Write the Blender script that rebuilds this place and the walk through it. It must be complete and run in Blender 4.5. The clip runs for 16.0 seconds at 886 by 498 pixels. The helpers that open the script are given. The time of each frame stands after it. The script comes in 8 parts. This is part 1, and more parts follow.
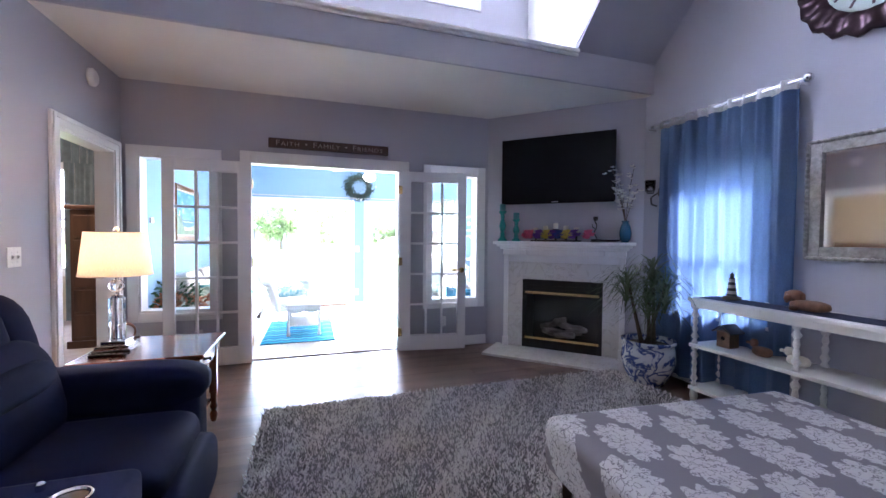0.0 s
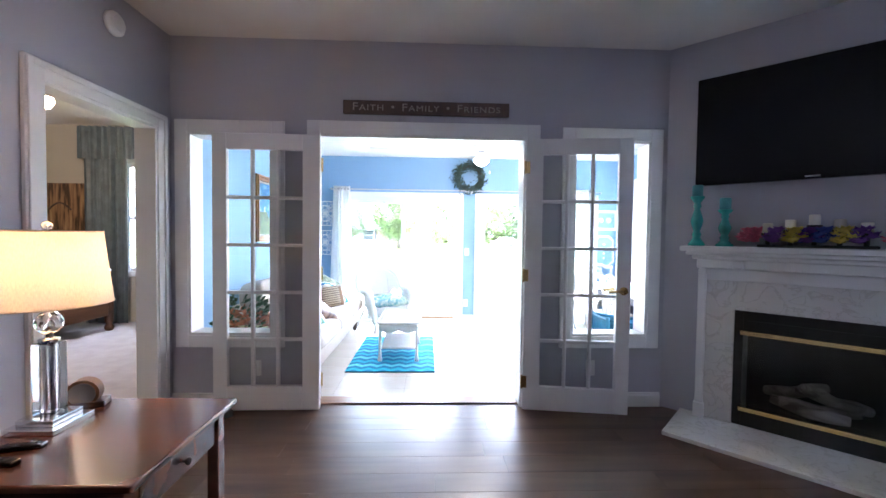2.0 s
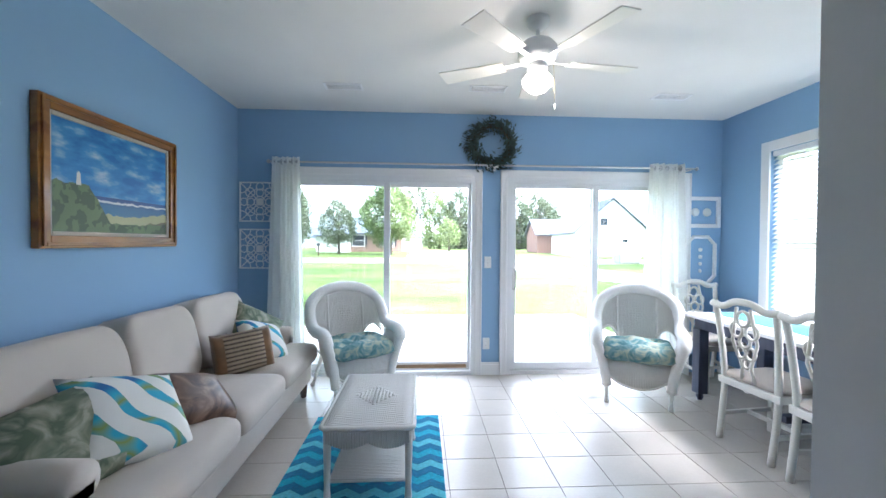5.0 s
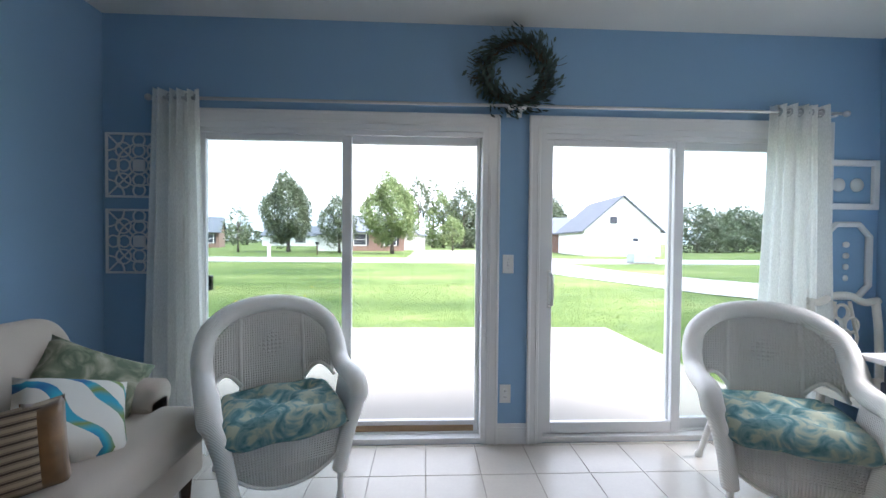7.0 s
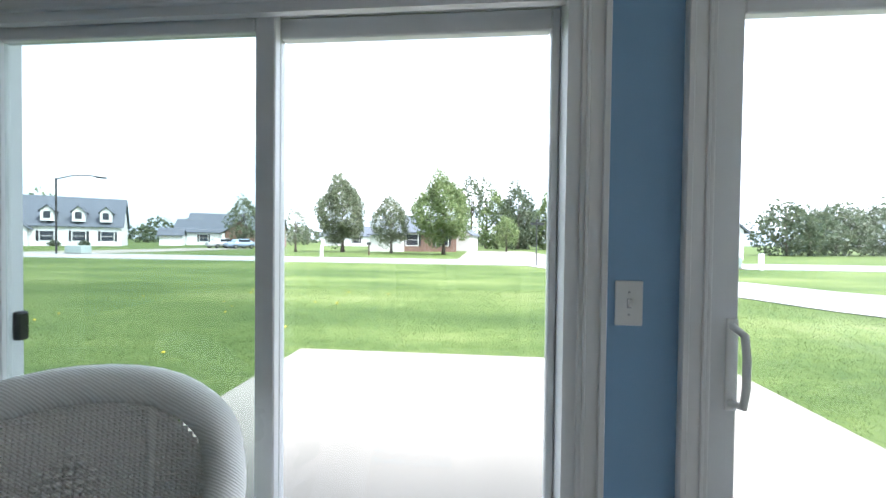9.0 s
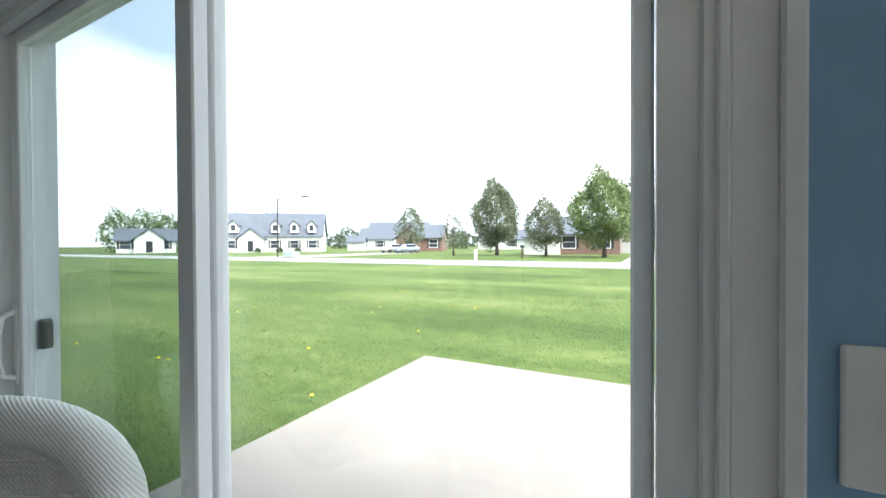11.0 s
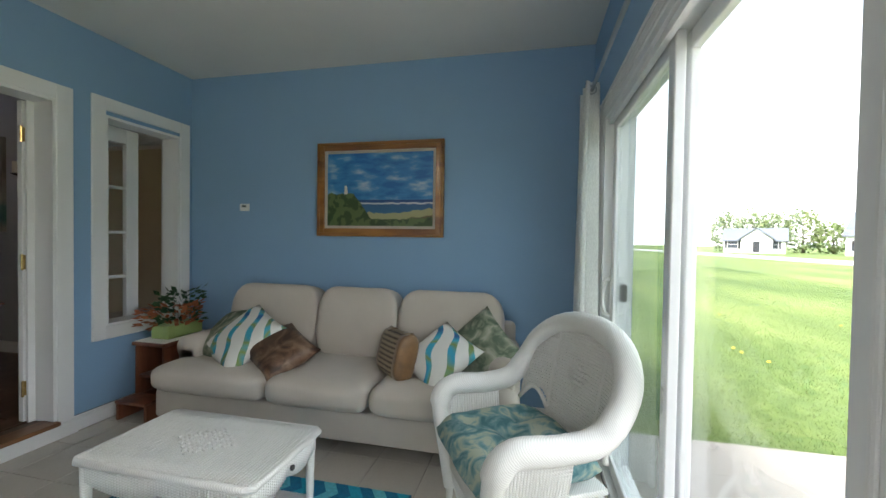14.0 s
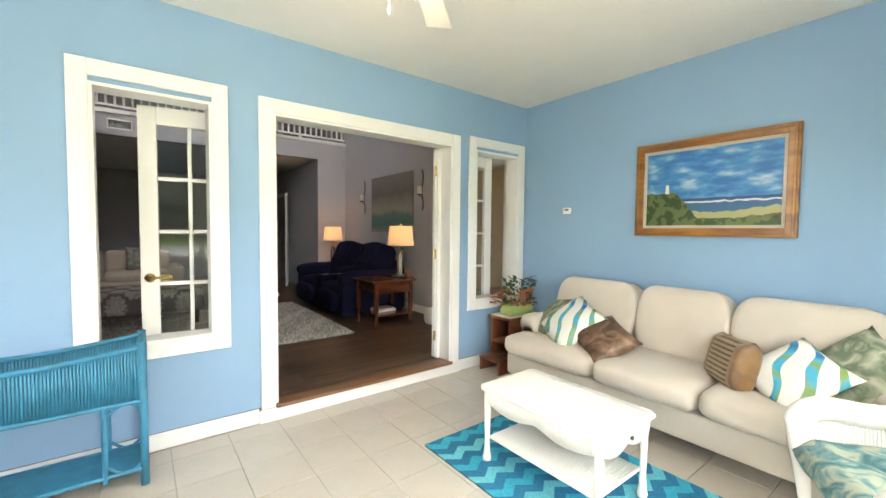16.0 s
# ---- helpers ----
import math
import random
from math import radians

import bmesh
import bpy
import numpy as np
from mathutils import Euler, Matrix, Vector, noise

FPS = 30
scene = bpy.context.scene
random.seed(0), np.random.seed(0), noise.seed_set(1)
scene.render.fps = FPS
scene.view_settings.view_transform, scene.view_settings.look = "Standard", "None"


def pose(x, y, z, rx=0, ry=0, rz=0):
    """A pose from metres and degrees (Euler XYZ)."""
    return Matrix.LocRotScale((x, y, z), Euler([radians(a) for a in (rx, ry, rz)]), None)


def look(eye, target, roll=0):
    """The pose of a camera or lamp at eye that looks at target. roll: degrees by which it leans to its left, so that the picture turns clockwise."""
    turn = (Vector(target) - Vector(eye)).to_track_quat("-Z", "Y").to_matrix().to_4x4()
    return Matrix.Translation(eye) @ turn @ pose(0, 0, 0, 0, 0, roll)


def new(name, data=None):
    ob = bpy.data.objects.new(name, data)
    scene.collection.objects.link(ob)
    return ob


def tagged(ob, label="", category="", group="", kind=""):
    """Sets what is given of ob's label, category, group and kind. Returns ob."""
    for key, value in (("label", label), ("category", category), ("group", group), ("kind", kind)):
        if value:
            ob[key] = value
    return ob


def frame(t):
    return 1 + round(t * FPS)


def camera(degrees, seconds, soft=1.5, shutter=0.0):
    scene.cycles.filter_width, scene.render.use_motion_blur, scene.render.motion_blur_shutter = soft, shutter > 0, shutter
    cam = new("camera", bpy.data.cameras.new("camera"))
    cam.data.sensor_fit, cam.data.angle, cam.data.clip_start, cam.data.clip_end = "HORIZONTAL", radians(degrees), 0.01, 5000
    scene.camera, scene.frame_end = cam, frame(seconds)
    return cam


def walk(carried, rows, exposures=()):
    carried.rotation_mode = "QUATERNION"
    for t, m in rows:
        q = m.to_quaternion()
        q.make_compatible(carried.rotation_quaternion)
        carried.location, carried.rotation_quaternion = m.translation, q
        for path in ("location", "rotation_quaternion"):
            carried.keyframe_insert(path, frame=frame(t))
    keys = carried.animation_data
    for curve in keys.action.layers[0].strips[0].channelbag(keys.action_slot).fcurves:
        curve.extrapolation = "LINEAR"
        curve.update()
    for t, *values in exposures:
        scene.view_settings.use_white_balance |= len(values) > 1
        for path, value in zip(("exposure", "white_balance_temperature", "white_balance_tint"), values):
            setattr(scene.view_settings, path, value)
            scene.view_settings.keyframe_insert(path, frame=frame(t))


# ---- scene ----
cam = camera(96.3, 16.0)
PATH = [
    (0, (-0.17, -4.454, 1.285), (0.454, -2.554, 1.231), 0.5),
    (0.5, (-0.097, -4.156, 1.288), (0.344, -2.206, 1.228), 0.5),
    (1, (-0.043, -3.773, 1.308), (0.208, -1.79, 1.244), 0.4),
    (1.5, (0.037, -3.407, 1.307), (0.147, -1.411, 1.241), 0.6),
    (2, (0.042, -3.001, 1.3), (0.114, -1.003, 1.239), 0.7),
    (2.5, (0.044, -2.604, 1.303), (0.106, -0.606, 1.246), 0.8),
    (3, (0.017, -2.157, 1.305), (0.077, -0.159, 1.248), 0.8),
    (3.5, (-0.021, -1.756, 1.288), (0.055, 0.242, 1.239), 0.5),
    (4, (-0.034, -1.31, 1.279), (0.060, 0.688, 1.232), 0.4),
    (6.3, (0.062, 0.348, 1.212), (0.174, 2.344, 1.197), 0.4),
    (6.5, (0.083, 0.53, 1.203), (0.183, 2.527, 1.172), 0.5),
    (7, (0.131, 0.952, 1.2), (0.22, 2.95, 1.164), 0.5),
    (7.5, (0.202, 1.385, 1.226), (0.258, 3.384, 1.179), 0.5),
    (8, (0.244, 1.773, 1.241), (0.258, 3.772, 1.192), 0.5),
    (8.5, (0.265, 2.116, 1.233), (0.186, 4.114, 1.192), 0.4),
    (9, (0.266, 2.398, 1.218), (0.086, 4.389, 1.182), 0.7),
    (11.3, (0.563, 3.08, 1.205), (-0.554, 4.738, 1.188), -0.3),
    (11.5, (0.615, 3.089, 1.205), (-0.639, 4.646, 1.189), -0.3),
    (12, (0.716, 3.079, 1.204), (-0.863, 4.305, 1.192), -0.5),
    (12.5, (0.838, 3.041, 1.199), (-0.991, 3.852, 1.18), 0.9),
    (13, (0.949, 3.058, 1.165), (-1.007, 3.476, 1.158), 0.7),
    (13.5, (1.022, 3.071, 1.155), (-0.978, 3.082, 1.152), 0.8),
    (14, (1.1, 3.088, 1.194), (-0.852, 2.654, 1.154), 0.9),
    (14.5, (1.25, 3.075, 1.224), (-0.573, 2.255, 1.159), 1.0),
    (15, (1.39, 3.045, 1.213), (-0.258, 1.912, 1.151), 0.8),
    (15.5, (1.472, 3.08, 1.234), (0.052, 1.677, 1.15), 0.7),
    (16, (1.522, 3.076, 1.243), (0.307, 1.49, 1.153), 0.55),
]
EXPOSURES = [(0, 5.75, 5600, 27), (1.2, 5.68, 5750, 25), (2.5, 5.22, 5700, 20), (4, 4.2, 5700, 17), (6.3, 2.78, 6000, 20), (8, 2.27, 6100, 16), (9, 2.1, 6050, 13), (11.3, 1.85, 6350, 12), (12.5, 2.12, 6550, 12), (13.5, 2.41, 6650, 13), (14.5, 3.05, 6950, 13), (15.2, 4.0, 7500, 14), (16, 4.4, 7800, 14)]
walk(cam, [(t, look(eye, target, roll)) for t, eye, target, roll in PATH], EXPOSURES)

# ---- world, sun and exposure ----
world = bpy.data.worlds.new("world")
scene.world = world
world.use_nodes = True
wn = world.node_tree
sky = wn.nodes.new("ShaderNodeTexSky")
sky.sky_type = "NISHITA"
sky.sun_disc = False
sky.sun_elevation, sky.sun_rotation = radians(53), radians(110)
sky.air_density, sky.dust_density, sky.ozone_density = 1.0, 2.0, 1.0
# a bright overcast with grey-blue rifts, over the clear sky behind it
tc = wn.nodes.new("ShaderNodeTexCoord")
mp = wn.nodes.new("ShaderNodeMapping")
mp.inputs["Scale"].default_value = (1.0, 1.0, 2.6)
cl = wn.nodes.new("ShaderNodeTexNoise")
cl.inputs["Scale"].default_value, cl.inputs["Detail"].default_value = 1.9, 6.0
cr = wn.nodes.new("ShaderNodeValToRGB")
cr.color_ramp.elements[0].position, cr.color_ramp.elements[0].color = 0.36, (0.42, 0.50, 0.60, 1)
cr.color_ramp.elements[1].position, cr.color_ramp.elements[1].color = 0.58, (0.95, 0.97, 1.0, 1)
cv = wn.nodes.new("ShaderNodeVectorMath")
cv.operation = "SCALE"
cv.inputs["Scale"].default_value = 12.0
mx = wn.nodes.new("ShaderNodeMix")
mx.data_type = "RGBA"
mx.inputs["Factor"].default_value = 0.88
wn.links.new(tc.outputs["Generated"], mp.inputs["Vector"])
wn.links.new(mp.outputs["Vector"], cl.inputs["Vector"])
wn.links.new(cl.outputs["Fac"], cr.inputs["Fac"])
wn.links.new(cr.outputs["Color"], cv.inputs[0])
wn.links.new(sky.outputs["Color"], mx.inputs[6])
wn.links.new(cv.outputs[0], mx.inputs[7])
wn.nodes["Background"].inputs["Strength"].default_value = 0.085
wn.links.new(mx.outputs[2], wn.nodes["Background"].inputs["Color"])


def lamp(name, kind, m, energy, colour, **more):
    data = bpy.data.lights.new(name, kind)
    data.energy, data.color = energy, colour
    if "angle" in more:
        data.angle = radians(more["angle"])
    if "radius" in more:
        data.shadow_soft_size = more["radius"]
    ob = new(name, data)
    ob.matrix_world = m
    return ob


lamp("sun", "SUN", look((28, -10, 40), (0, 0, 0)), 3.0, (1.0, 0.96, 0.9), angle=20)


# ---- materials ----
def nodes_of(name):
    m = bpy.data.materials.new(name)
    m.use_nodes = True
    return m, m.node_tree, m.node_tree.nodes["Principled BSDF"]


def add(nt, kind, **inputs):
    n = nt.nodes.new(kind)
    for key, value in inputs.items():
        n.inputs[key.replace("_", " ")].default_value = value
    return n


def ramp(nt, source, stops):
    n = nt.nodes.new("ShaderNodeValToRGB")
    els = n.color_ramp.elements
    while len(els) < len(stops):
        els.new(0.5)
    for e, (p, c) in zip(els, stops):
        e.position, e.color = p, (*c, 1)
    nt.links.new(source, n.inputs["Fac"])
    return n.outputs["Color"]


def shade(c, k):
    return tuple(min(1.0, max(0.0, v * k)) for v in c)


def coords(nt, scale=(1, 1, 1), kind="Object"):
    tc = nt.nodes.new("ShaderNodeTexCoord")
    mp = nt.nodes.new("ShaderNodeMapping")
    mp.inputs["Scale"].default_value = scale
    nt.links.new(tc.outputs[kind], mp.inputs["Vector"])
    return mp.outputs["Vector"]


def bumped(nt, bsdf, height, strength, distance=0.002):
    b = nt.nodes.new("ShaderNodeBump")
    b.inputs["Strength"].default_value, b.inputs["Distance"].default_value = strength, distance
    nt.links.new(height, b.inputs["Height"])
    nt.links.new(b.outputs["Normal"], bsdf.inputs["Normal"])


def surface(name, colour, rough=0.5, metal=0.0, var=0.10, scale=3.0, bump=0.15, grain=120.0, stretch=(1, 1, 1), sheen=0.0, coat=0.0, distance=0.002):
    """A surface with broad mottling, fine grain and relief."""
    m, nt, b = nodes_of(name)
    v = coords(nt, stretch)
    broad = add(nt, "ShaderNodeTexNoise", Scale=scale, Detail=4.0)
    fine = add(nt, "ShaderNodeTexNoise", Scale=grain, Detail=3.0)
    for n in (broad, fine):
        nt.links.new(v, n.inputs["Vector"])
    mixer = nt.nodes.new("ShaderNodeMath")
    mixer.operation = "MULTIPLY_ADD"
    mixer.inputs[1].default_value = 0.35
    nt.links.new(fine.outputs["Fac"], mixer.inputs[0])
    nt.links.new(broad.outputs["Fac"], mixer.inputs[2])
    colours = ramp(nt, mixer.outputs[0], [(0.42, shade(colour, 1 - var)), (0.92, shade(colour, 1 + var))])
    nt.links.new(colours, b.inputs["Base Color"])
    b.inputs["Metallic"].default_value = metal
    r = nt.nodes.new("ShaderNodeMapRange")
    r.inputs["To Min"].default_value, r.inputs["To Max"].default_value = max(0.02, rough - 0.06), min(1, rough + 0.06)
    nt.links.new(broad.outputs["Fac"], r.inputs["Value"])
    nt.links.new(r.outputs["Result"], b.inputs["Roughness"])
    if sheen:
        b.inputs["Sheen Weight"].default_value = sheen
    if coat:
        b.inputs["Coat Weight"].default_value = coat
        b.inputs["Coat Roughness"].default_value = 0.15
    bumped(nt, b, fine.outputs["Fac"], bump, distance)
    return m


def wood(name, dark, light, rough=0.35, along="x", grain=9.0, coat=0.0, rand=0.25):
    """Wood with rings stretched along one axis, and a shade of its own for each piece."""
    m, nt, b = nodes_of(name)
    s = {"x": (0.12, 1, 1), "y": (1, 0.12, 1), "z": (1, 1, 0.12)}[along]
    v = coords(nt, s)
    oi = nt.nodes.new("ShaderNodeObjectInfo")
    shift = nt.nodes.new("ShaderNodeVectorMath")
    shift.operation = "MULTIPLY_ADD"
    shift.inputs[1].default_value = (1, 1, 1)
    away = nt.nodes.new("ShaderNodeVectorMath")
    away.operation = "SCALE"
    away.inputs[0].default_value = (17.0, 31.0, 11.0)
    nt.links.new(oi.outputs["Random"], away.inputs["Scale"])
    nt.links.new(v, shift.inputs[0])
    nt.links.new(away.outputs[0], shift.inputs[2])
    n1 = add(nt, "ShaderNodeTexNoise", Scale=grain, Detail=6.0, Distortion=0.6)
    n2 = add(nt, "ShaderNodeTexNoise", Scale=grain * 9, Detail=3.0)
    nt.links.new(shift.outputs[0], n1.inputs["Vector"])
    nt.links.new(shift.outputs[0], n2.inputs["Vector"])
    mid = tuple((a + c) / 2 for a, c in zip(dark, light))
    c = ramp(nt, n1.outputs["Fac"], [(0.32, dark), (0.5, mid), (0.7, light)])
    hsv = nt.nodes.new("ShaderNodeHueSaturation")
    r = nt.nodes.new("ShaderNodeMapRange")
    r.inputs["To Min"].default_value, r.inputs["To Max"].default_value = 1 - rand, 1 + rand
    nt.links.new(oi.outputs["Random"], r.inputs["Value"])
    nt.links.new(r.outputs["Result"], hsv.inputs["Value"])
    nt.links.new(c, hsv.inputs["Color"])
    nt.links.new(hsv.outputs["Color"], b.inputs["Base Color"])
    b.inputs["Roughness"].default_value = rough
    if coat:
        b.inputs["Coat Weight"].default_value, b.inputs["Coat Roughness"].default_value = coat, 0.12
    bumped(nt, b, n2.outputs["Fac"], 0.12, 0.001)
    return m


def glass(name, tint=(1, 1, 1), rough=0.0):
    m, nt, b = nodes_of(name)
    b.inputs["Base Color"].default_value = (*tint, 1)
    b.inputs["Transmission Weight"].default_value = 1
    b.inputs["Roughness"].default_value = rough
    b.inputs["IOR"].default_value = 1.45
    return m


def pane_glass(name, tint=(0.97, 0.985, 0.98)):
    """Thin window glass: clear, with a faint mirror gloss."""
    m, nt, b = nodes_of(name)
    out = nt.nodes["Material Output"]
    clear = add(nt, "ShaderNodeBsdfTransparent", Color=(*tint, 1))
    gloss = add(nt, "ShaderNodeBsdfGlossy", Roughness=0.02)
    lw = add(nt, "ShaderNodeLayerWeight", Blend=0.5)
    pw = nt.nodes.new("ShaderNodeMath")
    pw.operation = "POWER"
    pw.inputs[1].default_value = 4.0
    fr = nt.nodes.new("ShaderNodeMath")
    fr.operation = "MULTIPLY_ADD"
    fr.inputs[1].default_value, fr.inputs[2].default_value = 0.6, 0.03
    nt.links.new(lw.outputs["Facing"], pw.inputs[0])
    nt.links.new(pw.outputs[0], fr.inputs[0])
    mix = nt.nodes.new("ShaderNodeMixShader")
    nt.links.new(fr.outputs[0], mix.inputs["Fac"])
    nt.links.new(clear.outputs[0], mix.inputs[1])
    nt.links.new(gloss.outputs[0], mix.inputs[2])
    nt.links.new(mix.outputs[0], out.inputs["Surface"])
    nt.nodes.remove(b)
    return m


def translucent(name, colour, amount=0.5, rough=0.8, scale=200.0):
    """Cloth that lets light through."""
    m, nt, b = nodes_of(name)
    out = nt.nodes["Material Output"]
    v = coords(nt, (1, 1, 0.3))
    n = add(nt, "ShaderNodeTexNoise", Scale=scale, Detail=2.0)
    nt.links.new(v, n.inputs["Vector"])
    c = ramp(nt, n.outputs["Fac"], [(0.3, shade(colour, 0.9)), (0.7, shade(colour, 1.06))])
    nt.links.new(c, b.inputs["Base Color"])
    b.inputs["Roughness"].default_value = rough
    t = nt.nodes.new("ShaderNodeBsdfTranslucent")
    nt.links.new(c, t.inputs["Color"])
    mix = nt.nodes.new("ShaderNodeMixShader")
    mix.inputs["Fac"].default_value = amount
    nt.links.new(b.outputs[0], mix.inputs[1])
    nt.links.new(t.outputs[0], mix.inputs[2])
    nt.links.new(mix.outputs[0], out.inputs["Surface"])
    bumped(nt, b, n.outputs["Fac"], 0.2, 0.001)
    return m


def glow(name, colour, strength):
    m, nt, b = nodes_of(name)
    b.inputs["Base Color"].default_value = (*colour, 1)
    b.inputs["Emission Color"].default_value = (*colour, 1)
    b.inputs["Emission Strength"].default_value = strength
    return m


GREY_WALL = surface("grey_wall_paint", (0.44, 0.44, 0.49), 0.75, var=0.03, scale=1.2, bump=0.12, grain=260)
BLUE_WALL = surface("blue_wall_paint", (0.245, 0.405, 0.60), 0.7, var=0.03, scale=1.0, bump=0.12, grain=260)
BEIGE_WALL = surface("beige_wall_paint", (0.52, 0.49, 0.42), 0.75, var=0.03, scale=1.2, bump=0.1, grain=260)
CEILING = surface("ceiling_paint", (0.74, 0.73, 0.70), 0.85, var=0.03, scale=2.0, bump=0.4, grain=180)
TRIM = surface("white_trim_paint", (0.80, 0.80, 0.80), 0.35, var=0.02, scale=3.0, bump=0.05, grain=90)
VINYL = surface("white_vinyl", (0.78, 0.79, 0.80), 0.3, var=0.02, scale=4.0, bump=0.04, grain=80)
FLOORWOOD = wood("dark_oak_plank", (0.060, 0.032, 0.020), (0.140, 0.080, 0.052), rough=0.30, along="x", grain=7.0, rand=0.09)
TILE = surface("beige_floor_tile", (0.55, 0.51, 0.455), 0.26, var=0.07, scale=2.5, bump=0.06, grain=60)
GROUT = surface("grout", (0.36, 0.33, 0.29), 0.9, var=0.1, scale=20)
CARPET = surface("grey_carpet", (0.36, 0.35, 0.36), 0.95, var=0.12, scale=6, bump=0.6, grain=350, distance=0.006)
CHERRY = wood("cherry_wood", (0.060, 0.016, 0.008), (0.155, 0.048, 0.021), rough=0.25, along="x", grain=8, coat=0.5, rand=0.05)
DARKWOOD = wood("dark_walnut", (0.030, 0.014, 0.009), (0.085, 0.040, 0.022), rough=0.35, along="z", grain=9, coat=0.2, rand=0.05)
CHROME = surface("chrome", (0.75, 0.75, 0.76), 0.12, metal=1.0, var=0.02, bump=0.0)
BRASS = surface("brass", (0.72, 0.52, 0.22), 0.22, metal=1.0, var=0.06, bump=0.02)
STEEL = surface("brushed_steel", (0.55, 0.55, 0.56), 0.32, metal=1.0, var=0.05, bump=0.05, grain=300)
IRON = surface("black_iron", (0.02, 0.02, 0.02), 0.5, var=0.2, bump=0.2)
PLASTIC = surface("white_plastic", (0.78, 0.78, 0.76), 0.4, var=0.01, bump=0.0)
BLACK = surface("black_gloss_plastic", (0.008, 0.008, 0.009), 0.18, var=0.1, bump=0.0)
PANE = pane_glass("window_glass")
SCREENED = pane_glass("screened_window_glass", (0.72, 0.77, 0.76))
NAVY = surface("navy_suede", (0.0085, 0.0115, 0.037), 0.8, var=0.3, scale=5, bump=0.35, grain=420)
NAVY.node_tree.nodes["Principled BSDF"].inputs["Specular IOR Level"].default_value = 0.08
LINEN = surface("beige_linen", (0.53, 0.47, 0.41), 0.9, var=0.06, scale=4, bump=0.5, grain=600, sheen=0.2)


def wicker():
    """White-painted reed: fine wrapped ridges with darker grooves."""
    m, nt, b = nodes_of("white_wicker_paint")
    v = coords(nt)
    w = nt.nodes.new("ShaderNodeTexWave")
    w.bands_direction = "DIAGONAL"
    w.inputs["Scale"].default_value, w.inputs["Distortion"].default_value = 58.0, 1.5
    n = add(nt, "ShaderNodeTexNoise", Scale=14.0, Detail=4.0)
    nt.links.new(v, w.inputs["Vector"])
    nt.links.new(v, n.inputs["Vector"])
    mx = nt.nodes.new("ShaderNodeMath")
    mx.operation = "MULTIPLY_ADD"
    mx.inputs[1].default_value = 0.3
    nt.links.new(n.outputs["Fac"], mx.inputs[0])
    nt.links.new(w.outputs["Fac"], mx.inputs[2])
    c = ramp(nt, mx.outputs[0], [(0.1, (0.70, 0.68, 0.64)), (0.5, (0.80, 0.79, 0.76)), (1.0, (0.85, 0.84, 0.81))])
    nt.links.new(c, b.inputs["Base Color"])
    b.inputs["Roughness"].default_value = 0.5
    bumped(nt, b, w.outputs["Fac"], 0.4, 0.0032)
    return m


WICKER = wicker()
SHEER = translucent("white_curtain_cloth", (0.92, 0.92, 0.90), 0.68)
BLUECURTAIN = translucent("blue_curtain_cloth", (0.11, 0.18, 0.32), 0.20)
CONCRETE = surface("patio_concrete", (0.25, 0.23, 0.205), 0.9, var=0.10, scale=1.5, bump=0.4, grain=90)
ASPHALT = surface("pale_asphalt", (0.30, 0.30, 0.31), 0.9, var=0.1, scale=0.8, bump=0.3, grain=60)


# ---- building helpers ----
def link(name, bm, material, parent=None, smooth=False):
    me = bpy.data.meshes.new(name)
    bmesh.ops.recalc_face_normals(bm, faces=bm.faces)
    bm.to_mesh(me)
    bm.free()
    if smooth:
        me.polygons.foreach_set("use_smooth", [True] * len(me.polygons))
    for one in material if isinstance(material, (list, tuple)) else [material]:
        me.materials.append(one)
    ob = new(name, me)
    ob.parent = parent
    return ob


def part(name, bm, material, parent, label="", smooth=False):
    return tagged(link(name, bm, material, parent, smooth), label)


def structure(name, bm, material, label, parent=None):
    return tagged(link(name, bm, material, parent), label, "structure", kind="structure")


def thing(name, label, category, m=None, group="", kind=""):
    ob = new(name)
    ob.empty_display_size = 0.1
    if m is not None:
        ob.matrix_basis = m
    return tagged(ob, label, category, group, kind)


def B():
    return bmesh.new()


def box(bm, x0, x1, y0, y1, z0, z1, bevel=0.0, segments=2):
    r = bmesh.ops.create_cube(bm, size=1)
    vs = r["verts"]
    bmesh.ops.scale(bm, verts=vs, vec=(x1 - x0, y1 - y0, z1 - z0))
    bmesh.ops.translate(bm, verts=vs, vec=((x0 + x1) / 2, (y0 + y1) / 2, (z0 + z1) / 2))
    if bevel:
        es = list({e for v in vs for e in v.link_edges})
        bmesh.ops.bevel(bm, geom=es, offset=bevel, segments=segments, affect="EDGES", profile=0.5)
    return bm


def boxed(*a, **k):
    return box(B(), *a, **k)


def moved(bm, m):
    bmesh.ops.transform(bm, matrix=m, verts=bm.verts)
    return bm


def lathe(bm, profile, segments=20, cx=0.0, cy=0.0, closed=True):
    """Turns a profile of (radius, height) round the upright."""
    rings = []
    for r, z in profile:
        rings.append([bm.verts.new((cx + r * math.cos(2 * math.pi * i / segments), cy + r * math.sin(2 * math.pi * i / segments), z)) for i in range(segments)])
    for a, b in zip(rings, rings[1:]):
        for i in range(segments):
            j = (i + 1) % segments
            bm.faces.new((a[i], a[j], b[j], b[i]))
    if closed:
        bm.faces.new(rings[0][::-1])
        bm.faces.new(rings[-1])
    return bm


